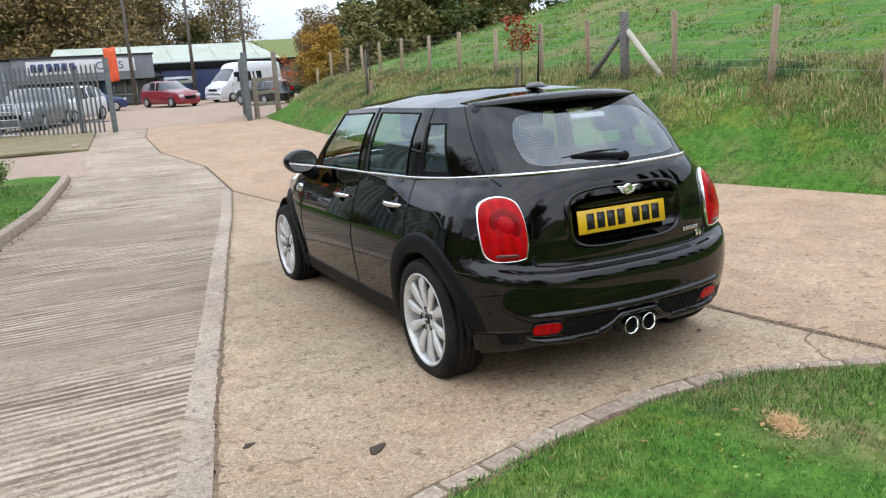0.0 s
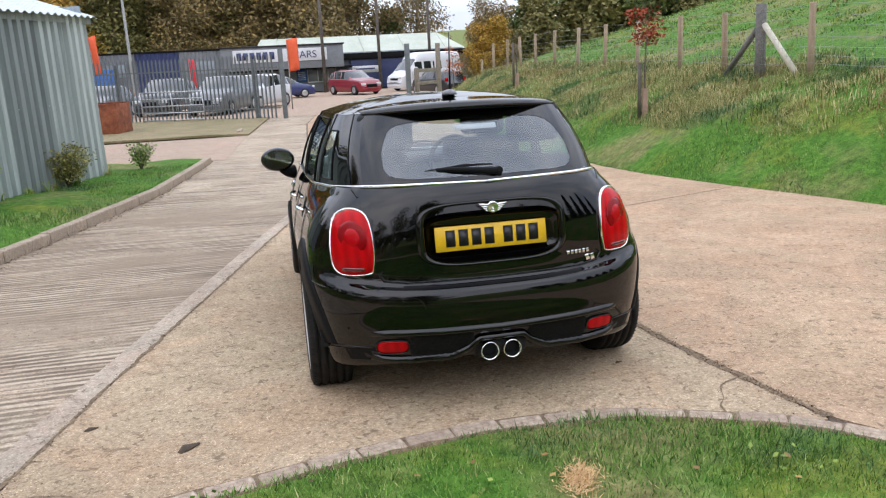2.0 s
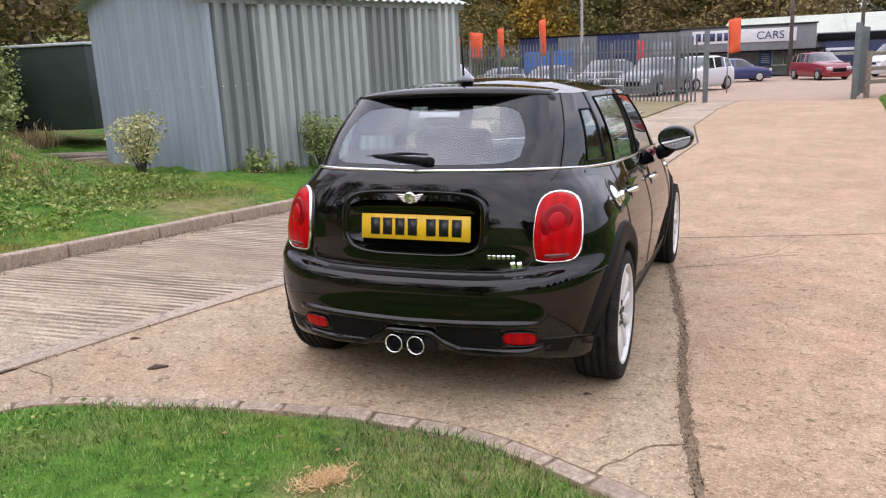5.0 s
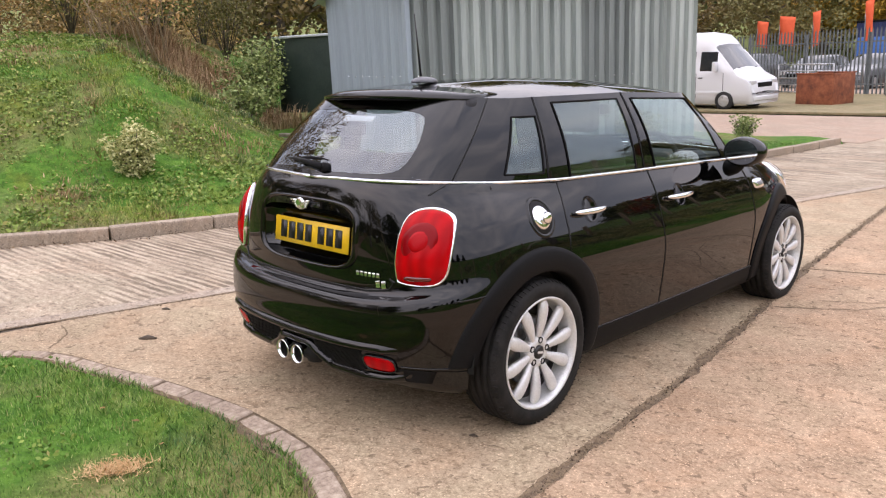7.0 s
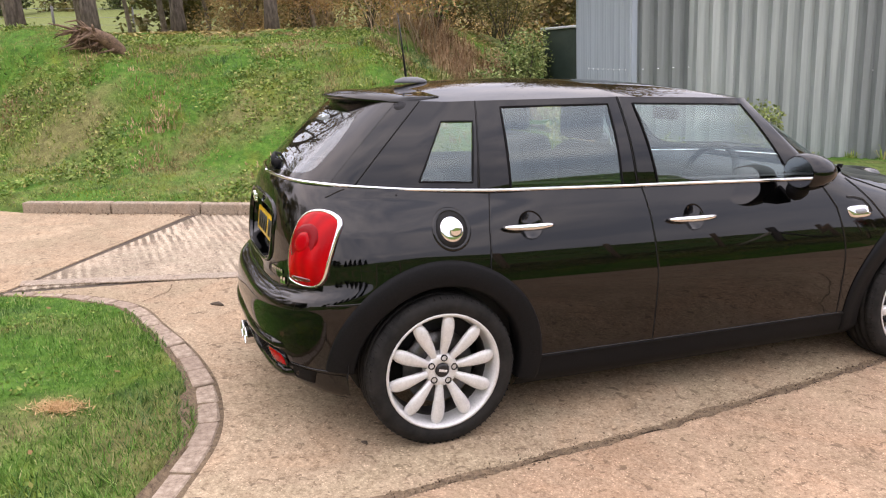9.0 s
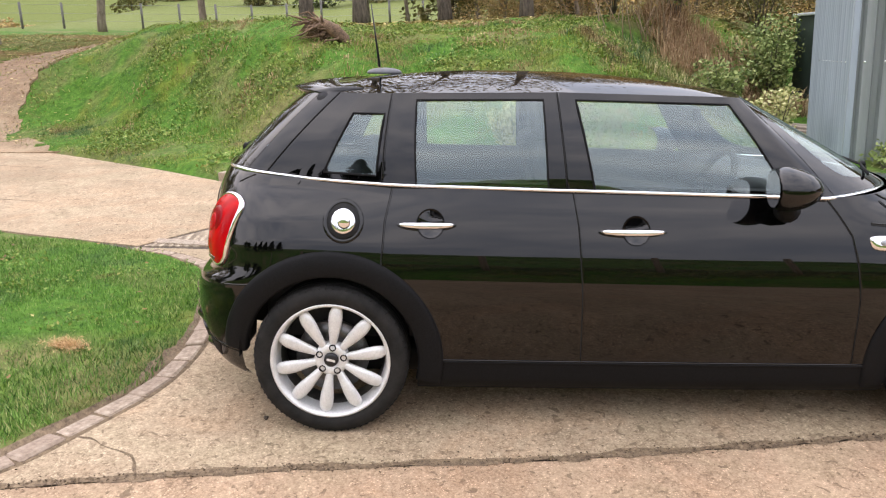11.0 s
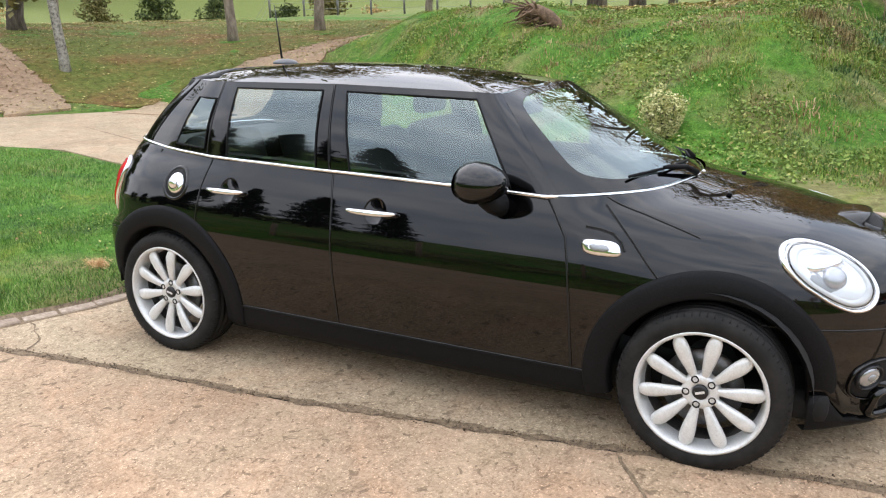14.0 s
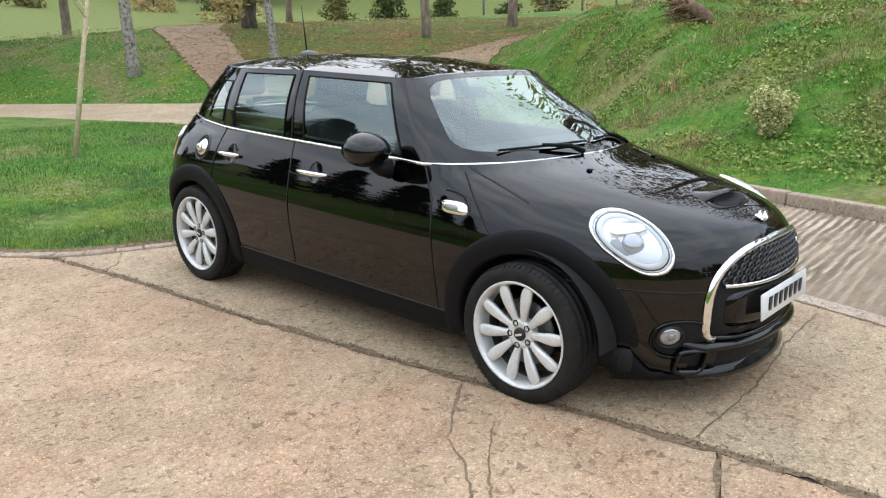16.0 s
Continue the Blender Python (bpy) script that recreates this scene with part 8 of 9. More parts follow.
# woods beyond the yard and on the slope behind the shed
for k in range(36):
    x = -78 + k * 2.7 + rt.uniform(-1, 1)
    y = 84 + rt.uniform(0, 16) - 0.004 * (x - 5) ** 2
    kind = rt.choice((0, 0, 1, 1, 4, 0, 3 if rt.random() < 0.4 else 2)) if x < 4 else rt.choice((1, 2, 4, 1))
    s = rt.uniform(0.95, 1.35) * (1.0 if x < 4 else 0.8)
    plant(wood_kinds[kind], x, y, rt.uniform(0, 360), s, -1.3)
for k in range(18):
    x, y = -19 - rt.uniform(0, 20), 8 + k * 2.7 + rt.uniform(-1, 1)
    plant(wood_kinds[rt.choice((0, 1, 2, 4, 1))], x, y, rt.uniform(0, 360), rt.uniform(0.7, 1.0))
# hedge and trees along the top of the field
for k in range(24):
    x, y = 11 + k * 1.15 + rt.uniform(-1, 1), 42 + k * 0.75 + rt.uniform(-2, 2)
    plant(hedge_kinds[rt.choice((1, 0, 0, 0, 1, 2))], x, y, rt.uniform(0, 360), min(0.62, 0.2 + 0.035 * k) * rt.uniform(0.85, 1.15))
for k in range(6):
    plant(wood_kinds[rt.choice((3, 0))], 9.5 + 0.7 * k, 33 + 2.2 * k, rt.uniform(0, 360), rt.uniform(0.2, 0.34))
# conifers on the field side and bare trees behind, seen in the car's gloss
def conifer(height, seed):
    """A spruce: a straight trunk with tiers of drooping boughs."""
    r = random.Random(seed)
    bits, pts = [tube([(0, 0, -0.4), (0, 0, height * 0.5), (0, 0, height)], [height * 0.02, height * 0.012, 0.01], 8)], []
    for k in range(30):
        z = height * (0.1 + 0.87 * k / 29)
        reach = (height - z) * 0.3 + 0.25
        for q in range(6):
            a = q * 1.05 + k * 0.7 + r.uniform(-0.25, 0.25)
            ln = reach * r.uniform(0.65, 1.15)
            tip = Vector((math.cos(a) * ln, math.sin(a) * ln, z - ln * r.uniform(0.05, 0.4)))
            bits.append(tube([(0, 0, z), tip], [0.035, 0.008], 4))
            for f in np.linspace(0.25, 1.0, 8):
                for _ in range(7):
                    pts.append((tip.x * f + r.gauss(0, 0.13), tip.y * f + r.gauss(0, 0.13), z + (tip.z - z) * f + r.gauss(0, 0.09)))
    th = thing("conifer", pose(0, 0, -50), "dark green spruce with drooping boughs", "tree")
    part("trunk", to_mesh("trunk", *gather(bits), M["bark"]), None, th)
    part("crown", fast_mesh("crown", leaf_cloud(np.array(pts), 0.26, 0.2), 4, M["needle"]), None, th)
    return th


spruce = conifer(13.0, 61)
for x, y, s in ((15.3, -19.0, 0.42), (17.4, -17.2, 0.49), (19.2, -15.3, 0.45), (21.2, -13.2, 0.49), (24, -11, 0.42)):
    plant(spruce, x, y, rt.uniform(0, 360), s)
for x, y, k, s in ((-1.5, -20, 2, 0.9), (13, -31, 2, 0.6), (15, -27, 2, 0.55)):
    plant(wood_kinds[k], x, y, rt.uniform(0, 360), s)

# park trees on the southern slope
park = [tree_kind("tree", 9, 2.6, 0.14, 9, 31, "leaf_mixed", 2400, 0.17, "park tree with a straight bare trunk", 0.42, 0.22, "pale_trunk"),
        tree_kind("tree", 10, 2.8, 0.16, 9, 32, "leaf_autumn", 2400, 0.17, "park tree with thinning autumn leaves", 0.42, 0.22, "pale_trunk")]
birch = tree_kind("tree", 8.5, 2.0, 0.15, 9, 33, "leaf_mixed", 900, 0.14, "pale-barked tree with mottled trunk", 0.45, 0.2, "birch")
forked = tree_kind("tree", 9, 3.4, 0.24, 7, 36, "leaf_mixed", 2400, 0.17, "dark-barked park tree forking low", 0.1, 0.22)
plant(forked, -12.3, -18.6, 40, 1.0)
for x, y, k, s in ((-14.06, -12.1, 0, 1.0), (-17.6, -11.6, 1, 1.0), (-8.95, -12.65, 2, 0.75), (-8.7, -24.5, 1, 1.15), (-5.9, -14.2, 2, 1.0), (-25.5, -4.6, 0, 0.6), (-27.5, -2.6, 1, 0.7),
                   (-26.5, -1.0, 0, 0.55), (-29, 0.2, 1, 0.7), (-26, 1.6, 0, 0.6), (-28, 3.4, 1, 0.65), (-24, 4.9, 0, 0.6), (-26, -8.5, 0, 1.0), (-18, -24, 0, 1.0), (-30, -14, 1, 1.1)):
    plant((park + [birch])[k], x, y, rt.uniform(0, 360), s)
# tall half-bare trees above the bank
for x, y, s in ((-19.5, 2.75, 0.95), (-21.5, -3.9, 1.1), (-18.5, -1.9, 1.0), (-22.5, 0.4, 1.05)):
    plant(bare_kind, x, y, rt.uniform(0, 360), s)
# brown thicket behind the bank
for k in range(16):
    x, y, size = -23 - rt.uniform(0, 9), 0.5 + k + rt.uniform(-1, 1), rt.uniform(0.28, 0.44)
    plant(thicket if k % 5 else hedge_kinds[0], x, y, rt.uniform(0, 360), size, float(land_z(x, y)) - 3.0 * size)
# far hedge line and a post fence in the pasture
for k in range(22):
    a = radians(168 + k * 4.5 + rt.uniform(-2, 2))
    d = 64 + rt.uniform(-4, 12)
    size = rt.uniform(0.3, 0.55)
    plant(hedge_kinds[rt.choice((0, 1, 1, 2, 0, 0))], d * math.cos(a), d * math.sin(a), rt.uniform(0, 360), size, float(land_z(d * math.cos(a), d * math.sin(a))) - 3.2 * size)
# unseen tall trees past the hedge, added to darken the sky mirrored in the roof
for k in range(26):
    a = radians(186 + k * 3.1)
    d = 96 + rt.uniform(-2, 8)
    plant(hedge_kinds[rt.choice((0, 1, 1, 2))], d * math.cos(a), d * math.sin(a), rt.uniform(0, 360), rt.uniform(0.9, 1.3))
far_fence = thing("field_fence", None, "grey wooden post fence across the far pasture", "fence")
fp_me = to_mesh("fence_post", *tube([(0, 0, -0.2), (0, 0, 1.2)], 0.06, 8), M["grey_wood"])
far_line = []
for k in range(26):
    a = radians(176 + k * 2.6)
    x, y = 39 * math.cos(a), 39 * math.sin(a)
    ob = part("fence_post", fp_me, None, far_fence)
    z = float(land_z(x, y))
    ob.location = (x, y, z)
    far_line.append((x, y, z))
for h in (1.1, 0.7, 0.35):
    part("wire", to_mesh("wire", *tube([(x, y, z + h) for x, y, z in far_line], 0.008, 4), M["wire"]), None, far_fence)

# young staked trees
M["guard"] = mat_noise("brown_tree_guard", (0.3, 0.2, 0.15), (0.4, 0.28, 0.21), 8, 0.7, 0)


def sapling(x, y, height, leaf, count, label, guard=0.5, seed=1, stake=0.0, tone="bark", top=0.55, lean=0.0, thick=1.0):
    z = float(land_z(x, y)) - 0.03
    th = thing("sapling", pose(x, y, z), label, "young tree", "young trees")
    r = random.Random(seed)
    pts = [(0, 0, 0)] + [(r.uniform(-0.02, 0.02) + lean * height * t, r.uniform(-0.02, 0.02), height * t) for t in (0.3, 0.6, 0.85, 1.0)]
    bits = [tube(pts, [q * thick for q in (0.022, 0.02, 0.015, 0.01, 0.005)], 7)]
    tips = []
    for k in range(9):
        t = r.uniform(top, 0.95)
        a = r.uniform(0, 6.28)
        ln = r.uniform(0.1, 0.24) * height * 0.6
        e = (math.cos(a) * ln + lean * height * t, math.sin(a) * ln, height * t + ln * 0.9)
        bits.append(tube([(lean * height * t, 0, height * t), e], [0.007, 0.003], 5))
        tips.append(e)
    part("stem", to_mesh("stem", *gather(bits), M[tone]), None, th)
    if guard:
        part("tree_guard", to_mesh("tree_guard", *tube([(0.0, 0, 0.0), (0.0, 0, guard)], 0.055, 12, False), M["guard"]), None, th, "plastic tube tree guard")
    if stake:
        part("stake", to_mesh("stake", *tube([(-0.1, 0.02, -0.1), (-0.1, 0.02, stake)], 0.035, 8), M["tar_wood"]), None, th, "dark wooden stake")
    if count:
        c = clumps(count, np.array(tips), np.full(len(tips), 0.1 * height))
        part("foliage", fast_mesh("foliage", leaf_cloud(c, 0.05), 4, M[leaf]), None, th)
    return th


M["pale_stem"] = mat_noise("pale_young_bark", (0.48, 0.37, 0.23), (0.7, 0.58, 0.4), 12, 0.9, 0.2)
sapling(5.74, 9.39, 1.75, "leaf_red", 420, "staked sapling with red-brown autumn leaves", 0.5, 3, 0.95)
sapling(6.3, 18.6, 1.6, "leaf_red", 0, "bare staked sapling with a pale guard", 0.45, 4, 1.3)
sapling(7.3, 31.0, 2.2, "leaf_orange", 420, "small sapling with orange leaves", 0.4, 5)
sapling(-0.62, -5.3, 3.4, "leaf_mixed", 0, "bare young tree with pale bark", 0, 6, 0.0, "pale_stem", 0.25, -0.22, 1.5)


# shrubs
def shrub(x, y, height, width, leaf, count, size, label, seed, stems=9, z=None):
    r = random.Random(seed)
    z = float(land_z(x, y)) - 0.03 if z is None else z
    th = thing("shrub", pose(x, y, z), label, "shrub")
    bits, tips = [], []
    for k in range(stems):
        a = k * 2.4 + r.uniform(-0.3, 0.3)
        w = width * 0.5 * r.uniform(0.2, 0.95)
        h = height * r.uniform(0.6, 0.95)
        e = Vector((math.cos(a) * w, math.sin(a) * w, h))
        mm = Vector((math.cos(a) * w * 0.4, math.sin(a) * w * 0.4, h * 0.5))
        bits.append(tube([(0, 0, 0), mm, e], [0.014, 0.01, 0.004], 5))
        tips += [tuple(e), tuple(mm.lerp(e, 0.5)), tuple(mm)]
    tagged(part("branchwork", to_mesh("branchwork", *gather(bits), M["bark"]), None, th), kind="stuff")
    c = clumps(count, np.array(tips), np.full(len(tips), width * 0.22))
    c[:, 2] = np.abs(c[:, 2])
    part("foliage", fast_mesh("foliage", leaf_cloud(c, size), 4, M[leaf]), None, th)
    return th


shrub(-5.62, 1.26, 0.72, 0.54, "leaf_cream", 5600, 0.026, "variegated cream and green shrub on the bank", 1, 12, 0.26)
shrub(-4.5, 6.35, 0.85, 0.62, "leaf_shrub", 2200, 0.03, "green shrub growing beside the shed wall", 2)
shrub(-3.95, 8.75, 0.62, 0.72, "leaf_tawny", 2600, 0.03, "olive-green rounded shrub beside the shed", 3, 12)
shrub(-3.3, 11.3, 0.5, 0.55, "leaf_shrub", 1300, 0.03, "dark green shrub at the end of the verge", 4)
shrub(-4.85, 5.3, 0.35, 0.4, "leaf_shrub", 350, 0.04, "low weeds against the shed wall", 5)
shrub(-6.2, 4.6, 0.9, 0.7, "leaf_cream", 1500, 0.034, "variegated shrub at the shed corner", 6, 10)
for i, (x, y, h, w, lf, n) in enumerate(((-12.2, 5.0, 2.6, 2.4, "leaf_shrub", 2200), (-11.0, 6.4, 1.6, 1.6, "leaf_shrub", 1500), (-13.6, 7.2, 2.8, 2.6, "leaf_mixed", 2200), (-14.5, 4.2, 2.2, 2.2, "leaf_tawny", 900), (-9.4, 5.0, 0.8, 1.0, "leaf_shrub", 800), (-16, 8, 3.4, 3.2, "leaf_green", 2200))):
    shrub(x, y, h, w, lf, int(n * 2.6), 0.046, "tangled bush on the bank behind the shed", 20 + i, 14)
M["leaf_tan"] = foliage("orange_brown_leaves", [(0.0, (0.3, 0.18, 0.075)), (0.5, (0.56, 0.33, 0.13)), (0.8, (0.62, 0.42, 0.19)), (1.0, (0.34, 0.35, 0.11))])
# tall bare-stemmed autumn bush
th = thing("autumn_bush", pose(-11.0, 4.0, float(land_z(-11.0, 4.0)) - 0.05), "tall bare-stemmed bush with a few orange leaves", "bush")
bits, tips = [], []
for k in range(22):
    a, w, h = k * 2.4, rt.uniform(0.2, 1.7), rt.uniform(1.2, 3.4)
    e = Vector((math.cos(a) * w, math.sin(a) * w, h))
    root_r = rt.uniform(0.1, 0.8)
    foot = Vector((math.cos(a + 0.7) * root_r, math.sin(a + 0.7) * root_r, 0))
    bits.append(tube([foot, foot.lerp(e, 0.35) + Vector((rt.gauss(0, 0.1), rt.gauss(0, 0.1), 0.15)), foot.lerp(e, 0.7) + Vector((rt.gauss(0, 0.12), rt.gauss(0, 0.12), 0.1)), e], [0.011, 0.009, 0.006, 0.0025], 5))
    for q in range(10):
        g = e * rt.uniform(0.5, 0.95)
        t = g + Vector((rt.gauss(0, 0.3), rt.gauss(0, 0.3), rt.uniform(0.1, 0.5)))
        bits.append(tube([g, t], [0.005, 0.002], 4))
        tips.append(tuple(t))
M["twig"] = mat_noise("reddish_twigs", (0.32, 0.22, 0.14), (0.52, 0.39, 0.27), 9, 0.9, 0)
tagged(part("branchwork", to_mesh("branchwork", *gather(bits), M["twig"]), None, th), kind="stuff")
part("leaves", fast_mesh("leaves", leaf_cloud(clumps(11000, np.array(tips), np.full(len(tips), 0.42)), 0.046), 4, M["leaf_tan"]), None, th)

for x, y, turn, size in ((-17.2, 6.1, 200, 1.05), (-21.5, 4.6, 20, 0.9)):
    ob = copy_thing(th, pose(x, y, float(land_z(x, y)) - 0.05, 0, 0, turn))
    ob.matrix_basis = pose(x, y, float(land_z(x, y)) - 0.05, 0, 0, turn) @ Matrix.Diagonal((size, size, size * 0.9, 1))

# upturned root
root = thing("tree_root", pose(-9.1, -1.5, float(land_z(-9.1, -1.5)) - 0.03, 0, 0, 12), "upturned old tree root lying on the bank", "tree root")
bits = [tube([(0.0, 0.4, -0.1), (0.0, 0.34, 0.06), (0.02, 0.2, 0.2), (0.0, 0.02, 0.3), (0.03, -0.12, 0.37)], [0.07, 0.1, 0.105, 0.09, 0.04], 10)]
for k in range(64):
    u = rt.uniform(0, 1) ** 0.8
    p = Vector((rt.gauss(0, 0.05), 0.32 - 0.42 * u, 0.1 + 0.25 * u))
    run = rt.uniform(0.2, 0.5)
    turn = rt.gauss(0.25, 0.5)
    way = Vector((rt.gauss(0, 0.35), -math.cos(turn), math.sin(turn) * 0.8)) * run
    line = [p]
    for q in (0.35, 0.7, 1.0):
        c = p + way * q + Vector((rt.gauss(0, 0.03), rt.gauss(0, 0.035), rt.gauss(0, 0.035) - 0.12 * q * q))
        c.z = max(c.z, 0.0)
        line.append(c)
    w = rt.uniform(0.009, 0.024)
    bits.append(tube(line, [w * 1.6, w * 1.1, w * 0.8, w * 0.3], 6))
M["root_bark"] = mat_noise("old_root_wood", (0.06, 0.036, 0.024), (0.27, 0.17, 0.105), 9, 0.95, 0.4)
part("root_wood", to_mesh("root_wood", *gather(bits), M["root_bark"]), None, root)

# ---- grass ----
M["grass_lawn"] = foliage("lawn_blades", [(0.0, (0.025, 0.07, 0.01)), (0.3, (0.068, 0.172, 0.022)), (0.6, (0.14, 0.295, 0.045)), (0.88, (0.26, 0.41, 0.1)), (1.0, (0.5, 0.45, 0.22))], 0.5, True,
                          ((1.1, 0.52, 0.62, [(0.0, (0.02, 0.055, 0.018)), (0.5, (0.07, 0.15, 0.05)), (1.0, (0.17, 0.28, 0.12))]), (2.6, 0.6, 0.7, [(0.0, (0.1, 0.075, 0.03)), (0.5, (0.25, 0.19, 0.08)), (1.0, (0.48, 0.37, 0.18))])))
M["grass_rough"] = foliage("rough_grass_blades", [(0.0, (0.05, 0.09, 0.018)), (0.4, (0.15, 0.22, 0.04)), (0.7, (0.32, 0.3, 0.1)), (1.0, (0.52, 0.42, 0.2))], 0.6)
M["grass_bank"] = foliage("bank_grass_blades", [(0.0, (0.08, 0.135, 0.024)), (0.4, (0.155, 0.25, 0.036)), (0.75, (0.28, 0.37, 0.065)), (0.92, (0.42, 0.41, 0.14)), (1.0, (0.55, 0.43, 0.2))], 0.6, True,
                          ((0.8, 0.5, 0.6, [(0.0, (0.1, 0.075, 0.03)), (0.5, (0.25, 0.19, 0.08)), (1.0, (0.48, 0.37, 0.18))]), (1.3, 0.53, 0.62, [(0.0, (0.02, 0.055, 0.018)), (0.5, (0.07, 0.15, 0.05)), (1.0, (0.17, 0.28, 0.12))]), (1.0, 0.57, 0.66, [(0.0, (0.09, 0.12, 0.012)), (0.5, (0.22, 0.26, 0.03)), (1.0, (0.4, 0.42, 0.08))])))


def blades(x, y, z, h, w, lean=0.5):
    n = len(x)
    a = rng.uniform(0, 2 * math.pi, n)
    t = rng.uniform(0, 2 * math.pi, n)
    k = rng.uniform(0.1, 1.0, n) * lean
    p = np.stack([x, y, z], -1)
    s = np.stack([np.cos(a), np.sin(a), np.zeros(n)], -1) * w[:, None] / 2
    d = np.stack([np.cos(t) * k, np.sin(t) * k, np.ones(n)], -1)
    d /= np.linalg.norm(d, axis=1)[:, None]
    return np.stack([p - s, p + s, p + d * h[:, None]], 1).reshape(-1, 3)


def patchy(x, y, scale, seed):
    return np.array([noise.noise((float(a) * scale, float(b) * scale, seed)) for a, b in zip(x, y)])


def sow(name, label, box, count, test, h, w, material, lean=0.6, clump=0.0, scale=1.2, drop=0.012):
    x = rng.uniform(box[0], box[1], count)
    y = rng.uniform(box[2], box[3], count)
    keep = test(x, y)
    x, y = x[keep], y[keep]
    pn = patchy(x, y, scale, 3.3)
    keep = pn > -0.6 + clump * rng.uniform(0, 1, len(x))
    x, y, pn = x[keep], y[keep], pn[keep]
    hh = rng.uniform(h[0], h[1], len(x)) * (1 + 0.7 * np.clip(pn, -0.6, 1))
    ww = rng.uniform(w[0], w[1], len(x))
    me = fast_mesh(name, blades(x, y, land_z(x, y) - drop, hh, ww, lean), 3, material)
    return tagged(new(name, me), label, "grass", "", "stuff")


def on_lawn(x, y):
    ragged = 0.1 + 0.12 * np.clip(np.sin(x * 7.3 + np.sin(y * 5.1) * 2.0) * np.sin(y * 6.1 + x * 2.3) + 0.15, 0, 1) * rng.uniform(0.3, 1.0, len(x))
    return inside(x, y, LAWN) & (off_line(x, y, np.vstack([LAWN, LAWN[:1]])) > ragged)


def on_west(x, y):
    return inside(x, y, WEST_AREA) & (off_line(x, y, WEST) > 0.1)


def on_east(x, y):
    return x > np.interp(y, EAST_Y, EAST_X) - 0.03


sow("lawn_grass", "short green lawn grass", (-2.3, 2.0, -3.2, -0.75), 120000, on_lawn, (0.02, 0.06), (0.004, 0.0085), M["grass_lawn"], 1.3)
sow("lawn_grass", "short green lawn grass further back", (-3.8, 2.1, -9.0, -3.2), 90000, on_lawn, (0.025, 0.065), (0.006, 0.012), M["grass_lawn"], 1.2)
sow("verge_grass", "green verge grass beside the kerb", (-7.5, -2.2, 2.5, 12.6), 75000, lambda x, y: on_west(x, y) & ((x - HB[0]) * hn[0] + (y - HB[1]) * hn[1] < -0.02), (0.025, 0.065), (0.006, 0.012), M["grass_lawn"], 1.1)
sow("bank_grass", "tufty green and brown bank grass", (-14, -4.0, -6.5, 5.0), 230000, on_west, (0.02, 0.06), (0.006, 0.013), M["grass_bank"], 1.3, 0.5)
sow("slope_grass", "leaf-strewn grass under the trees", (-24, -1.0, -22, -6), 60000, lambda x, y: on_west(x, y), (0.03, 0.07), (0.015, 0.03), M["grass_bank"], 1.2, 0.3)
sow("edge_grass", "green grass at the edge of the drive", (4.2, 7.3, -3.5, 26), 110000, lambda x, y: on_east(x, y) & (x < np.interp(y, EAST_Y, EAST_X) + 1.6), (0.025, 0.065), (0.007, 0.015), M["grass_lawn"], 1.2)
sow("field_grass", "grazed green field grass", (7.0, 30, -4, 40), 120000, on_east, (0.03, 0.075), (0.02, 0.05), M["grass_lawn"], 1.4, 0.3, 0.8)


def tussocks(name, label, box, count, test, per, h, spread, material):
    """Clumps of long blades that bow outwards."""
    x, y = rng.uniform(box[0], box[1], count), rng.uniform(box[2], box[3], count)
    k = test(x, y)
    x, y = x[k], y[k]
    size = rng.uniform(0.5, 1.4, len(x))
    x, y, size = np.repeat(x, per), np.repeat(y, per), np.repeat(size, per)
    n = len(x)
    a = rng.uniform(0, 2 * math.pi, n)
    r = spread * size * rng.uniform(0, 1, n) ** 0.7
    bx, by = x + r * np.cos(a), y + r * np.sin(a)
    hh = rng.uniform(h[0], h[1], n) * size
    p = np.stack([bx, by, land_z(bx, by) - 0.02], -1)
    w = rng.uniform(0.004, 0.009, n)[:, None]
    s = np.stack([-np.sin(a), np.cos(a), np.zeros(n)], -1) * w
    lean = rng.uniform(0.1, 0.9, n)
    out = np.stack([np.cos(a), np.sin(a), np.zeros(n)], -1) * (hh * lean)[:, None]
    mid = p + out * 0.45 + np.array((0, 0, 1.0)) * (hh * 0.7)[:, None]
    tip = p + out * 1.2 + np.array((0, 0, 1.0)) * (hh * (1.0 - 0.55 * lean))[:, None]
    tri = np.stack([p - s, p + s, mid + s * 0.7, mid - s * 0.7], 1).reshape(-1, 3)
    tri2 = np.stack([mid - s * 0.7, mid + s * 0.7, tip + s * 0.1, tip - s * 0.1], 1).reshape(-1, 3)
    me = fast_mesh(name, np.concatenate([tri, tri2]), 4, material)
    return tagged(new(name, me), label, "grass", "", "stuff")


def east_band(lo, hi):
    return lambda x, y: (x > np.interp(y, EAST_Y, EAST_X) + lo) & (x < np.interp(y, EAST_Y, EAST_X) + hi)


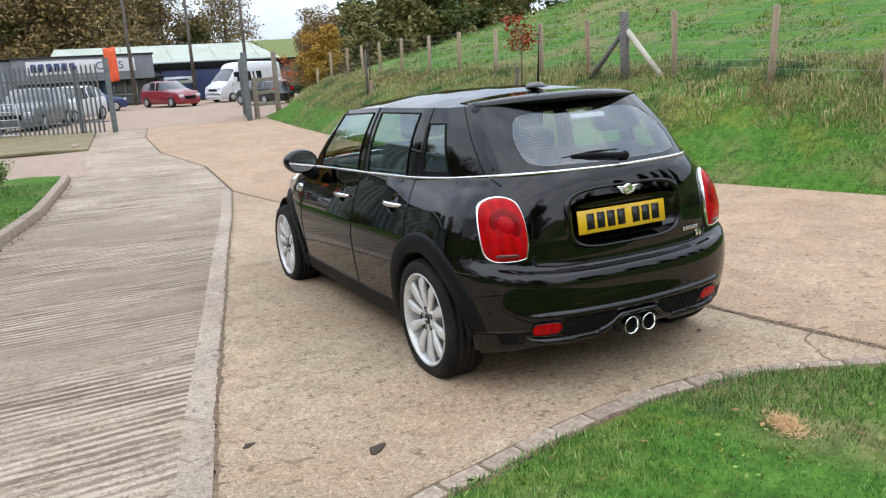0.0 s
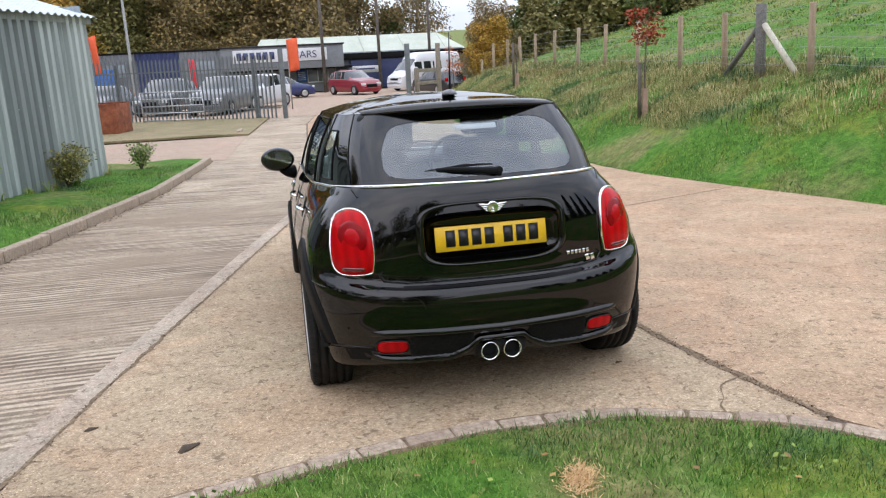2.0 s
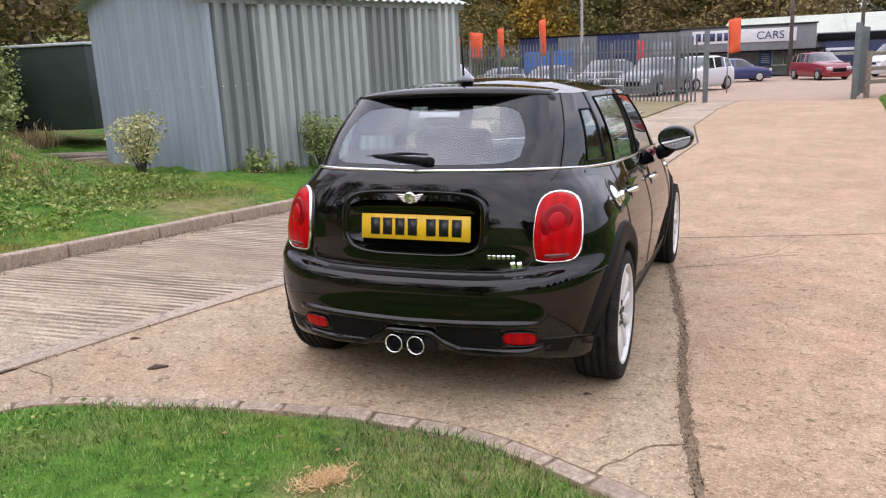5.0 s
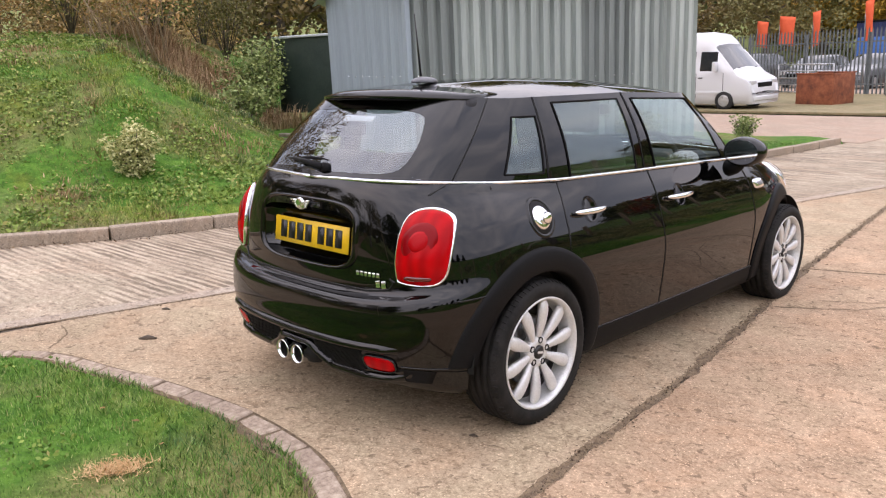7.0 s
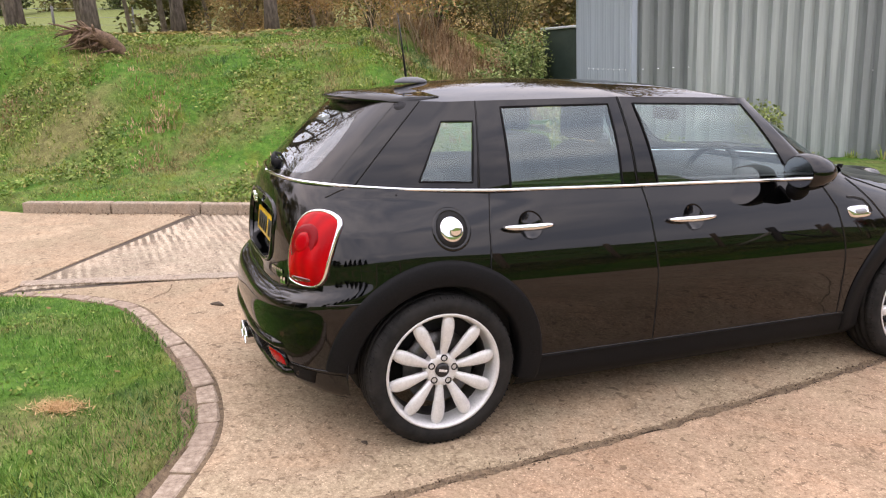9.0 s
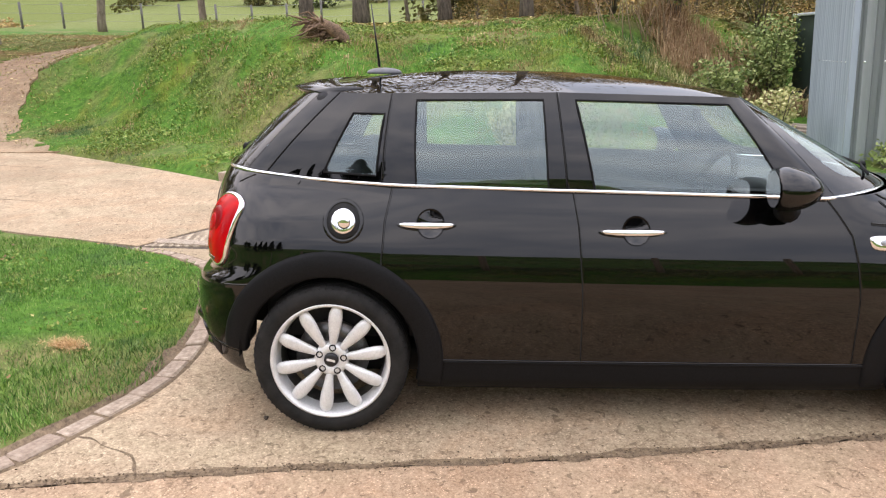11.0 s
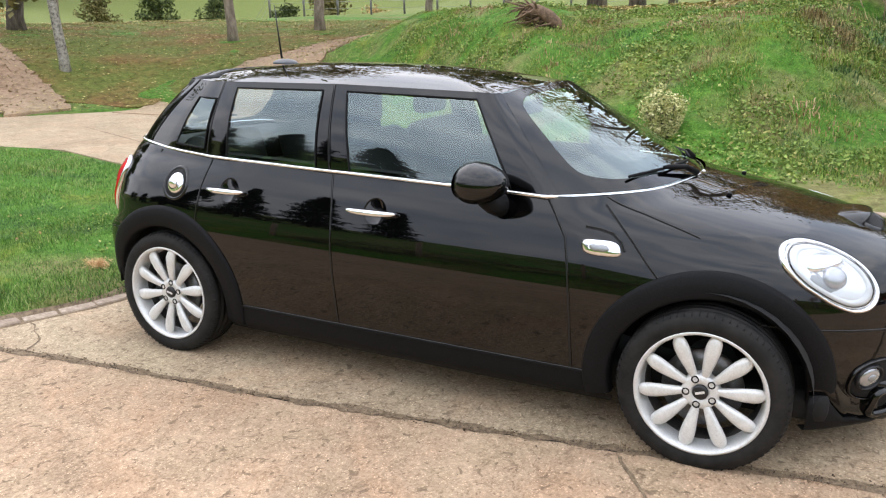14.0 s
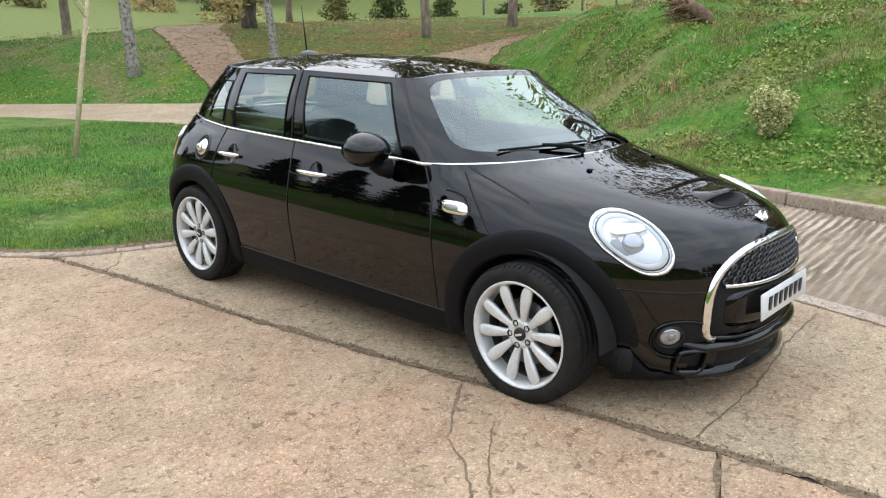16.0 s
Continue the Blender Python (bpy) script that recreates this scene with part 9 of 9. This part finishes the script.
M["grass_dry"] = foliage("dry_grass_blades", [(0.0, (0.075, 0.1, 0.026)), (0.35, (0.22, 0.245, 0.07)), (0.65, (0.42, 0.375, 0.16)), (1.0, (0.64, 0.54, 0.3))], 0.7, True,
                         ((0.9, 0.5, 0.6, [(0.0, (0.02, 0.055, 0.018)), (0.5, (0.07, 0.15, 0.05)), (1.0, (0.17, 0.28, 0.12))]), (0.6, 0.55, 0.65, [(0.0, (0.1, 0.075, 0.03)), (0.5, (0.25, 0.19, 0.08)), (1.0, (0.48, 0.37, 0.18))])))
sow("tall_grass", "matted straw-coloured long grass on the bank", (5.0, 8.8, -4, 28), 300000, east_band(0.95, 3.6), (0.06, 0.16), (0.005, 0.011), M["grass_dry"], 2.6, 0.8, 1.5)
tussocks("tall_grass", "bowed straw-coloured tufts on the bank", (5.0, 8.4, -4, 28), 900, east_band(1.0, 3.4), 40, (0.09, 0.18), 0.26, M["grass_dry"])
tussocks("tall_grass", "green and straw tufts along the fence", (7.0, 8.6, -4, 28), 300, east_band(2.2, 4.0), 46, (0.12, 0.24), 0.2, M["grass_dry"])
tussocks("field_tussocks", "small tufts in the grazed field", (8, 28, -4, 40), 900, on_east, 24, (0.08, 0.18), 0.12, M["grass_bank"])
tussocks("bank_tussocks", "leafy weeds and tufts on the bank", (-13, -4.6, -5, 5), 700, lambda x, y: on_west(x, y) & (off_line(x, y, WEST) > 1.0) & (patchy(x, y, 0.6, 2.2) > -0.1), 40, (0.03, 0.085), 0.2, M["grass_bank"])
tussocks("bank_tussocks", "dry brown tufts on the bank", (-13, -5.5, -5, 5), 120, lambda x, y: on_west(x, y) & (off_line(x, y, WEST) > 1.6), 34, (0.04, 0.09), 0.16, M["grass_rough"])
tussocks("tall_grass", "tall bleached dry grass on the bank by the shed", (-10.8, -8.2, 3.5, 4.7), 80, on_west, 44, (0.1, 0.24), 0.2, M["grass_dry"])
tussocks("wall_weeds", "rough grass against the shed wall", (-6.5, -3.2, 4.6, 10.6), 260, lambda x, y: on_west(x, y) & (np.abs((x - HB[0]) * hn[0] + (y - HB[1]) * hn[1] + 0.12) < 0.1), 26, (0.08, 0.2), 0.05, M["grass_bank"])


M["litter_dark"] = foliage("brown_fallen_leaves", [(0.0, (0.12, 0.07, 0.03)), (0.7, (0.3, 0.17, 0.06)), (1.0, (0.45, 0.3, 0.1))])


wx, wy = rng.uniform(-13, -4.3, 90000), rng.uniform(-5, 4.5, 90000)
k = on_west(wx, wy) & (patchy(wx, wy, 0.9, 8.8) + 0.6 * patchy(wx, wy, 3.1, 4.1) > 0.05 + 0.25 * rng.uniform(0, 1, len(wx)))
wx, wy = wx[k], wy[k]
M["weed"] = foliage("broad_weed_leaves", [(0.0, (0.09, 0.15, 0.03)), (0.5, (0.18, 0.27, 0.055)), (0.85, (0.28, 0.36, 0.08)), (1.0, (0.46, 0.4, 0.15))])
tagged(new("bank_weed", fast_mesh("bank_weed", leaf_cloud(np.stack([wx, wy, land_z(wx, wy) + rng.uniform(0.015, 0.085, len(wx))], -1), 0.03), 4, M["weed"])), "low broad-leaved weeds over the bank", "weeds", "", "stuff")


def strew(name, label, box, count, test, size, material, lift=0.03):
    x, y = rng.uniform(box[0], box[1], count), rng.uniform(box[2], box[3], count)
    k = test(x, y)
    x, y = x[k], y[k]
    z = land_z(x, y) + lift
    p = np.stack([x, y, z], -1)
    a = rng.uniform(0, 6.28, len(x))
    d = np.stack([np.cos(a), np.sin(a), rng.uniform(-0.3, 0.3, len(x))], -1) * size
    s = np.stack([-np.sin(a), np.cos(a), rng.uniform(-0.3, 0.3, len(x))], -1) * size * 0.6
    me = fast_mesh(name, np.stack([p - d, p + s, p + d, p - s], 1).reshape(-1, 3), 4, material)
    return tagged(new(name, me), label, "leaves", "", "stuff")


M["grass_russet"] = foliage("russet_dead_stalks", [(0.0, (0.2, 0.12, 0.06)), (0.5, (0.42, 0.27, 0.15)), (1.0, (0.64, 0.47, 0.29))], 0.8)
tussocks("tall_grass", "dead russet stalks on the flank of the bank", (-12.4, -10.2, 4.2, 7.0), 150, on_west, 40, (0.18, 0.5), 0.24, M["grass_russet"])
tussocks("tall_grass", "long green grass on the brow of the bank", (-9.6, -7.6, 2.3, 3.5), 60, on_west, 46, (0.06, 0.15), 0.24, M["grass_bank"])
tussocks("dead_grass", "matted dead grass on the bank", (-12.5, -5.2, -5, 4), 420, lambda x, y: on_west(x, y) & (off_line(x, y, WEST) > 1.2) & (patchy(x, y, 0.7, 6.1) > 0.12), 44, (0.05, 0.1), 0.24, M["grass_russet"])


strew("fallen_leaves", "fallen leaves scattered under the trees", (-25, -1.5, -24, -6), 15000, on_west, 0.036, M["litter"], 0.055)
strew("fallen_leaves", "brown leaves trodden into the dirt path", (-24, -8.8, -10.6, -6.8), 5200, lambda x, y: (x < -8.8) & ((y < -9.2) | (rng.uniform(0, 1, len(x)) < 0.35)), 0.026, M["litter_dark"], 0.06)
strew("fallen_leaves", "brown leaves trodden into the climbing dirt path", (-14, -6.2, -26, -11), 6000, lambda x, y: np.abs(x - np.interp(-y, [11, 12, 14, 20, 27], [-7.0, -7.3, -8.0, -10.6, -14.8])) < 0.75, 0.03, M["litter"], 0.058)
strew("fallen_leaves", "yellow leaf litter on top of the bank", (-24, -12.5, -4, 7), 20000, lambda x, y: on_west(x, y), 0.05, M["litter"])
strew("fallen_leaves", "few fallen leaves on the bank and lawn", (-11, 2, -8, 4), 800, lambda x, y: on_west(x, y) | on_lawn(x, y), 0.019, M["litter_dark"])
strew("fallen_leaves", "brown leaf scraps strewn over the bank", (-12, -4.4, -5, 4), 3600, on_west, 0.018, M["litter_dark"])
# straw patch and a stone on the lawn
sx, sy = rng.normal(0.03, 0.034, 800), rng.normal(-1.46, 0.05, 800)
M["straw"] = foliage("dry_straw", [(0.0, (0.42, 0.24, 0.1)), (1.0, (0.72, 0.5, 0.26))])
tagged(new("dry_grass_patch", fast_mesh("dry_grass_patch", blades(sx + 0.3 * (sy + 1.46), sy, land_z(sx, sy) + 0.018, rng.uniform(0.02, 0.05, 800), rng.uniform(0.003, 0.006, 800), 6.0), 3, M["straw"])), "small patch of dry straw-coloured grass", "grass", "", "stuff")
lx, ly = rng.uniform(-2.2, 1.9, 9000), rng.uniform(-3.6, -0.85, 9000)
k = on_lawn(lx, ly) & (patchy(lx, ly, 2.3, 5.5) > 0.22)
lx, ly = lx[k], ly[k]
tagged(new("lawn_weed", fast_mesh("lawn_weed", leaf_cloud(np.stack([lx, ly, land_z(lx, ly) + rng.uniform(0.012, 0.05, len(lx))], -1), 0.016), 4, M["weed"])), "low clover and weeds in the lawn", "weeds", "", "stuff")

# debris along the kerb foot
def kerb_foot(x, y):
    d = off_line(x, y, WEST[7:])
    return ~inside(x, y, WEST_AREA) & (d < 0.16) & (rng.uniform(0, 1, len(x)) < 1.1 - d * 6.5)


x, y = rng.uniform(-5.2, -2.0, 44000), rng.uniform(-2.0, 12.0, 44000)
k = kerb_foot(x, y)
x, y = x[k], y[k]
p = np.stack([x, y, road_z(x, y) + rng.uniform(0.002, 0.012, len(x))], -1)
M["debris"] = foliage("kerb_debris", [(0.0, (0.04, 0.025, 0.015)), (0.6, (0.13, 0.07, 0.035)), (1.0, (0.3, 0.2, 0.1))])
tagged(new("kerb_debris", fast_mesh("kerb_debris", leaf_cloud(p, 0.012), 4, M["debris"])), "brown leaf debris gathered along the kerb", "leaves", "", "stuff")


# cracks in the slabs
def crack(points, width, seed):
    r = random.Random(seed)
    pts = [Vector((*q, 0)) for q in points]
    line = []
    for a, b in zip(pts[:-1], pts[1:]):
        n = max(2, int((b - a).length / 0.03))
        side = Vector((-(b - a).y, (b - a).x, 0)).normalized()
        line += [a.lerp(b, i / n) + side * (0.012 * noise.noise((i * 0.35, seed, 0.5)) + r.gauss(0, 0.003)) for i in range(n)]
    line.append(pts[-1])
    vs, fs = [], []
    for i, q in enumerate(line):
        d = (line[min(i + 1, len(line) - 1)] - line[max(i - 1, 0)]).normalized()
        s = Vector((-d.y, d.x, 0)) * width * (0.7 + 0.55 * noise.noise((i * 0.22, seed, 4.5)) + r.uniform(-0.12, 0.12)) / 2
        for e in (q - s, q + s):
            vs.append((e.x, e.y, float(road_z(e.x, e.y)) + 0.0022))
    fs = [(2 * i, 2 * i + 2, 2 * i + 3, 2 * i + 1) for i in range(len(line) - 1)]
    me = to_mesh("slab_crack", vs, fs, M["joint_soil"])
    if me.polygons[0].normal.z < 0:
        me.flip_normals()
    return tagged(new("slab_crack", me), "dark crack across a concrete slab", "crack", "", "structure")


crack([(1.268, -1.18), (1.137, -0.3), (1.037, 0.9), (0.837, 2.3), (0.672, 3.42), (0.328, 6.6), (0.055, 8.9)], 0.068, 11)
crack([(q[0] - 0.004, q[1]) for q in J1], 0.032, 12)
crack([(0.69, 3.42), (2.0, 3.97), (3.4, 4.57), (4.97, 5.26)], 0.03, 13)
crack([(1.17, -0.66), (1.03, -0.74), (0.97, -0.86), (0.9, -0.95), (0.88, -1.05)], 0.014, 1)
crack([(0.89, 2.3), (1.08, 2.43), (1.3, 2.6), (1.38, 2.75), (1.52, 2.9), (1.75, 3.05)], 0.016, 2)
crack([(1.84, 3.9), (1.72, 3.5), (1.55, 3.02), (1.3, 2.8), (1.06, 2.63)], 0.012, 3)
crack([(0.64, 3.3), (0.05, 3.3), (-0.6, 3.22), (-1.1, 3.2)], 0.014, 4)
crack([(-1.62, -1.12), (-1.8, -0.95), (-1.98, -0.92)], 0.012, 5)
crack([(2.1, -0.6), (2.9, -0.3), (3.6, -0.35), (4.4, 0.1)], 0.008, 6)
crack([(-7.9, -9.2), (-6.97, -7.33), (-6.3, -4.8)], 0.05, 7)
crack([(-5.77, -8.43), (-4.41, -5.21), (-3.99, -3.69)], 0.035, 8)
crack([(-6.8, -6.9), (-5.2, -7.0), (-3.75, -6.9)], 0.03, 9)
# grit and leaf crumbs caught in the joints
jx, jy = [], []
for line, many in (([(1.268, -1.18), (1.137, -0.3), (1.037, 0.9), (0.837, 2.3), (0.672, 3.42), (0.328, 6.6)], 5200), (J1, 1800)):
    q = np.array(line)
    sg = np.r_[0, np.cumsum(np.hypot(*np.diff(q, axis=0).T))]
    u = rng.uniform(0, sg[-1], many)
    jx.append(np.interp(u, sg, q[:, 0]) + rng.normal(0, 0.02, many))
    jy.append(np.interp(u, sg, q[:, 1]) + rng.normal(0, 0.017, many))
jx, jy = np.concatenate(jx), np.concatenate(jy)
M["crumb"] = foliage("joint_grit", [(0.0, (0.05, 0.032, 0.02)), (0.5, (0.16, 0.11, 0.07)), (1.0, (0.34, 0.26, 0.17))])
tagged(new("joint_grit", fast_mesh("joint_grit", leaf_cloud(np.stack([jx, jy, road_z(jx, jy) + rng.uniform(0.001, 0.004, len(jx))], -1), 0.0065), 4, M["crumb"])), "brown grit and leaf crumbs caught in the slab joints", "grit", "", "stuff")

# scattered grit and leaf crumbs on the slabs
gx, gy = rng.uniform(-4.0, 5.2, 3200), rng.uniform(-2.2, 9.5, 3200)
k = paved(gx, gy) & ~inside(gx, gy, LAWN)
gx, gy = gx[k], gy[k]
tagged(new("slab_grit", fast_mesh("slab_grit", leaf_cloud(np.stack([gx, gy, road_z(gx, gy) + 0.003], -1), 0.006), 4, M["crumb"])), "scattered grit and leaf crumbs on the concrete", "grit", "", "stuff")

# dark leaf scraps on the slab
for x, y, s in ((-1.38, -0.68, 1.0), (-1.83, -0.35, 0.6), (0.72, -0.3, 0.4)):
    v, f = tube([(-0.05, 0, 0.004), (-0.01, 0.012, 0.012), (0.05, 0.004, 0.005)], [0.012, 0.028, 0.008], 7)
    me = to_mesh("leaf_scrap", [(a * s, b * s, c * s * 0.45) for a, b, c in v], f, M["dirt"])
    ob = tagged(new("dead_leaf", me), "curled dark dead leaf on the concrete", "leaf", "dead leaves")
    ob.matrix_world = pose(x, y, float(road_z(x, y)), 0, 0, 40 * s)
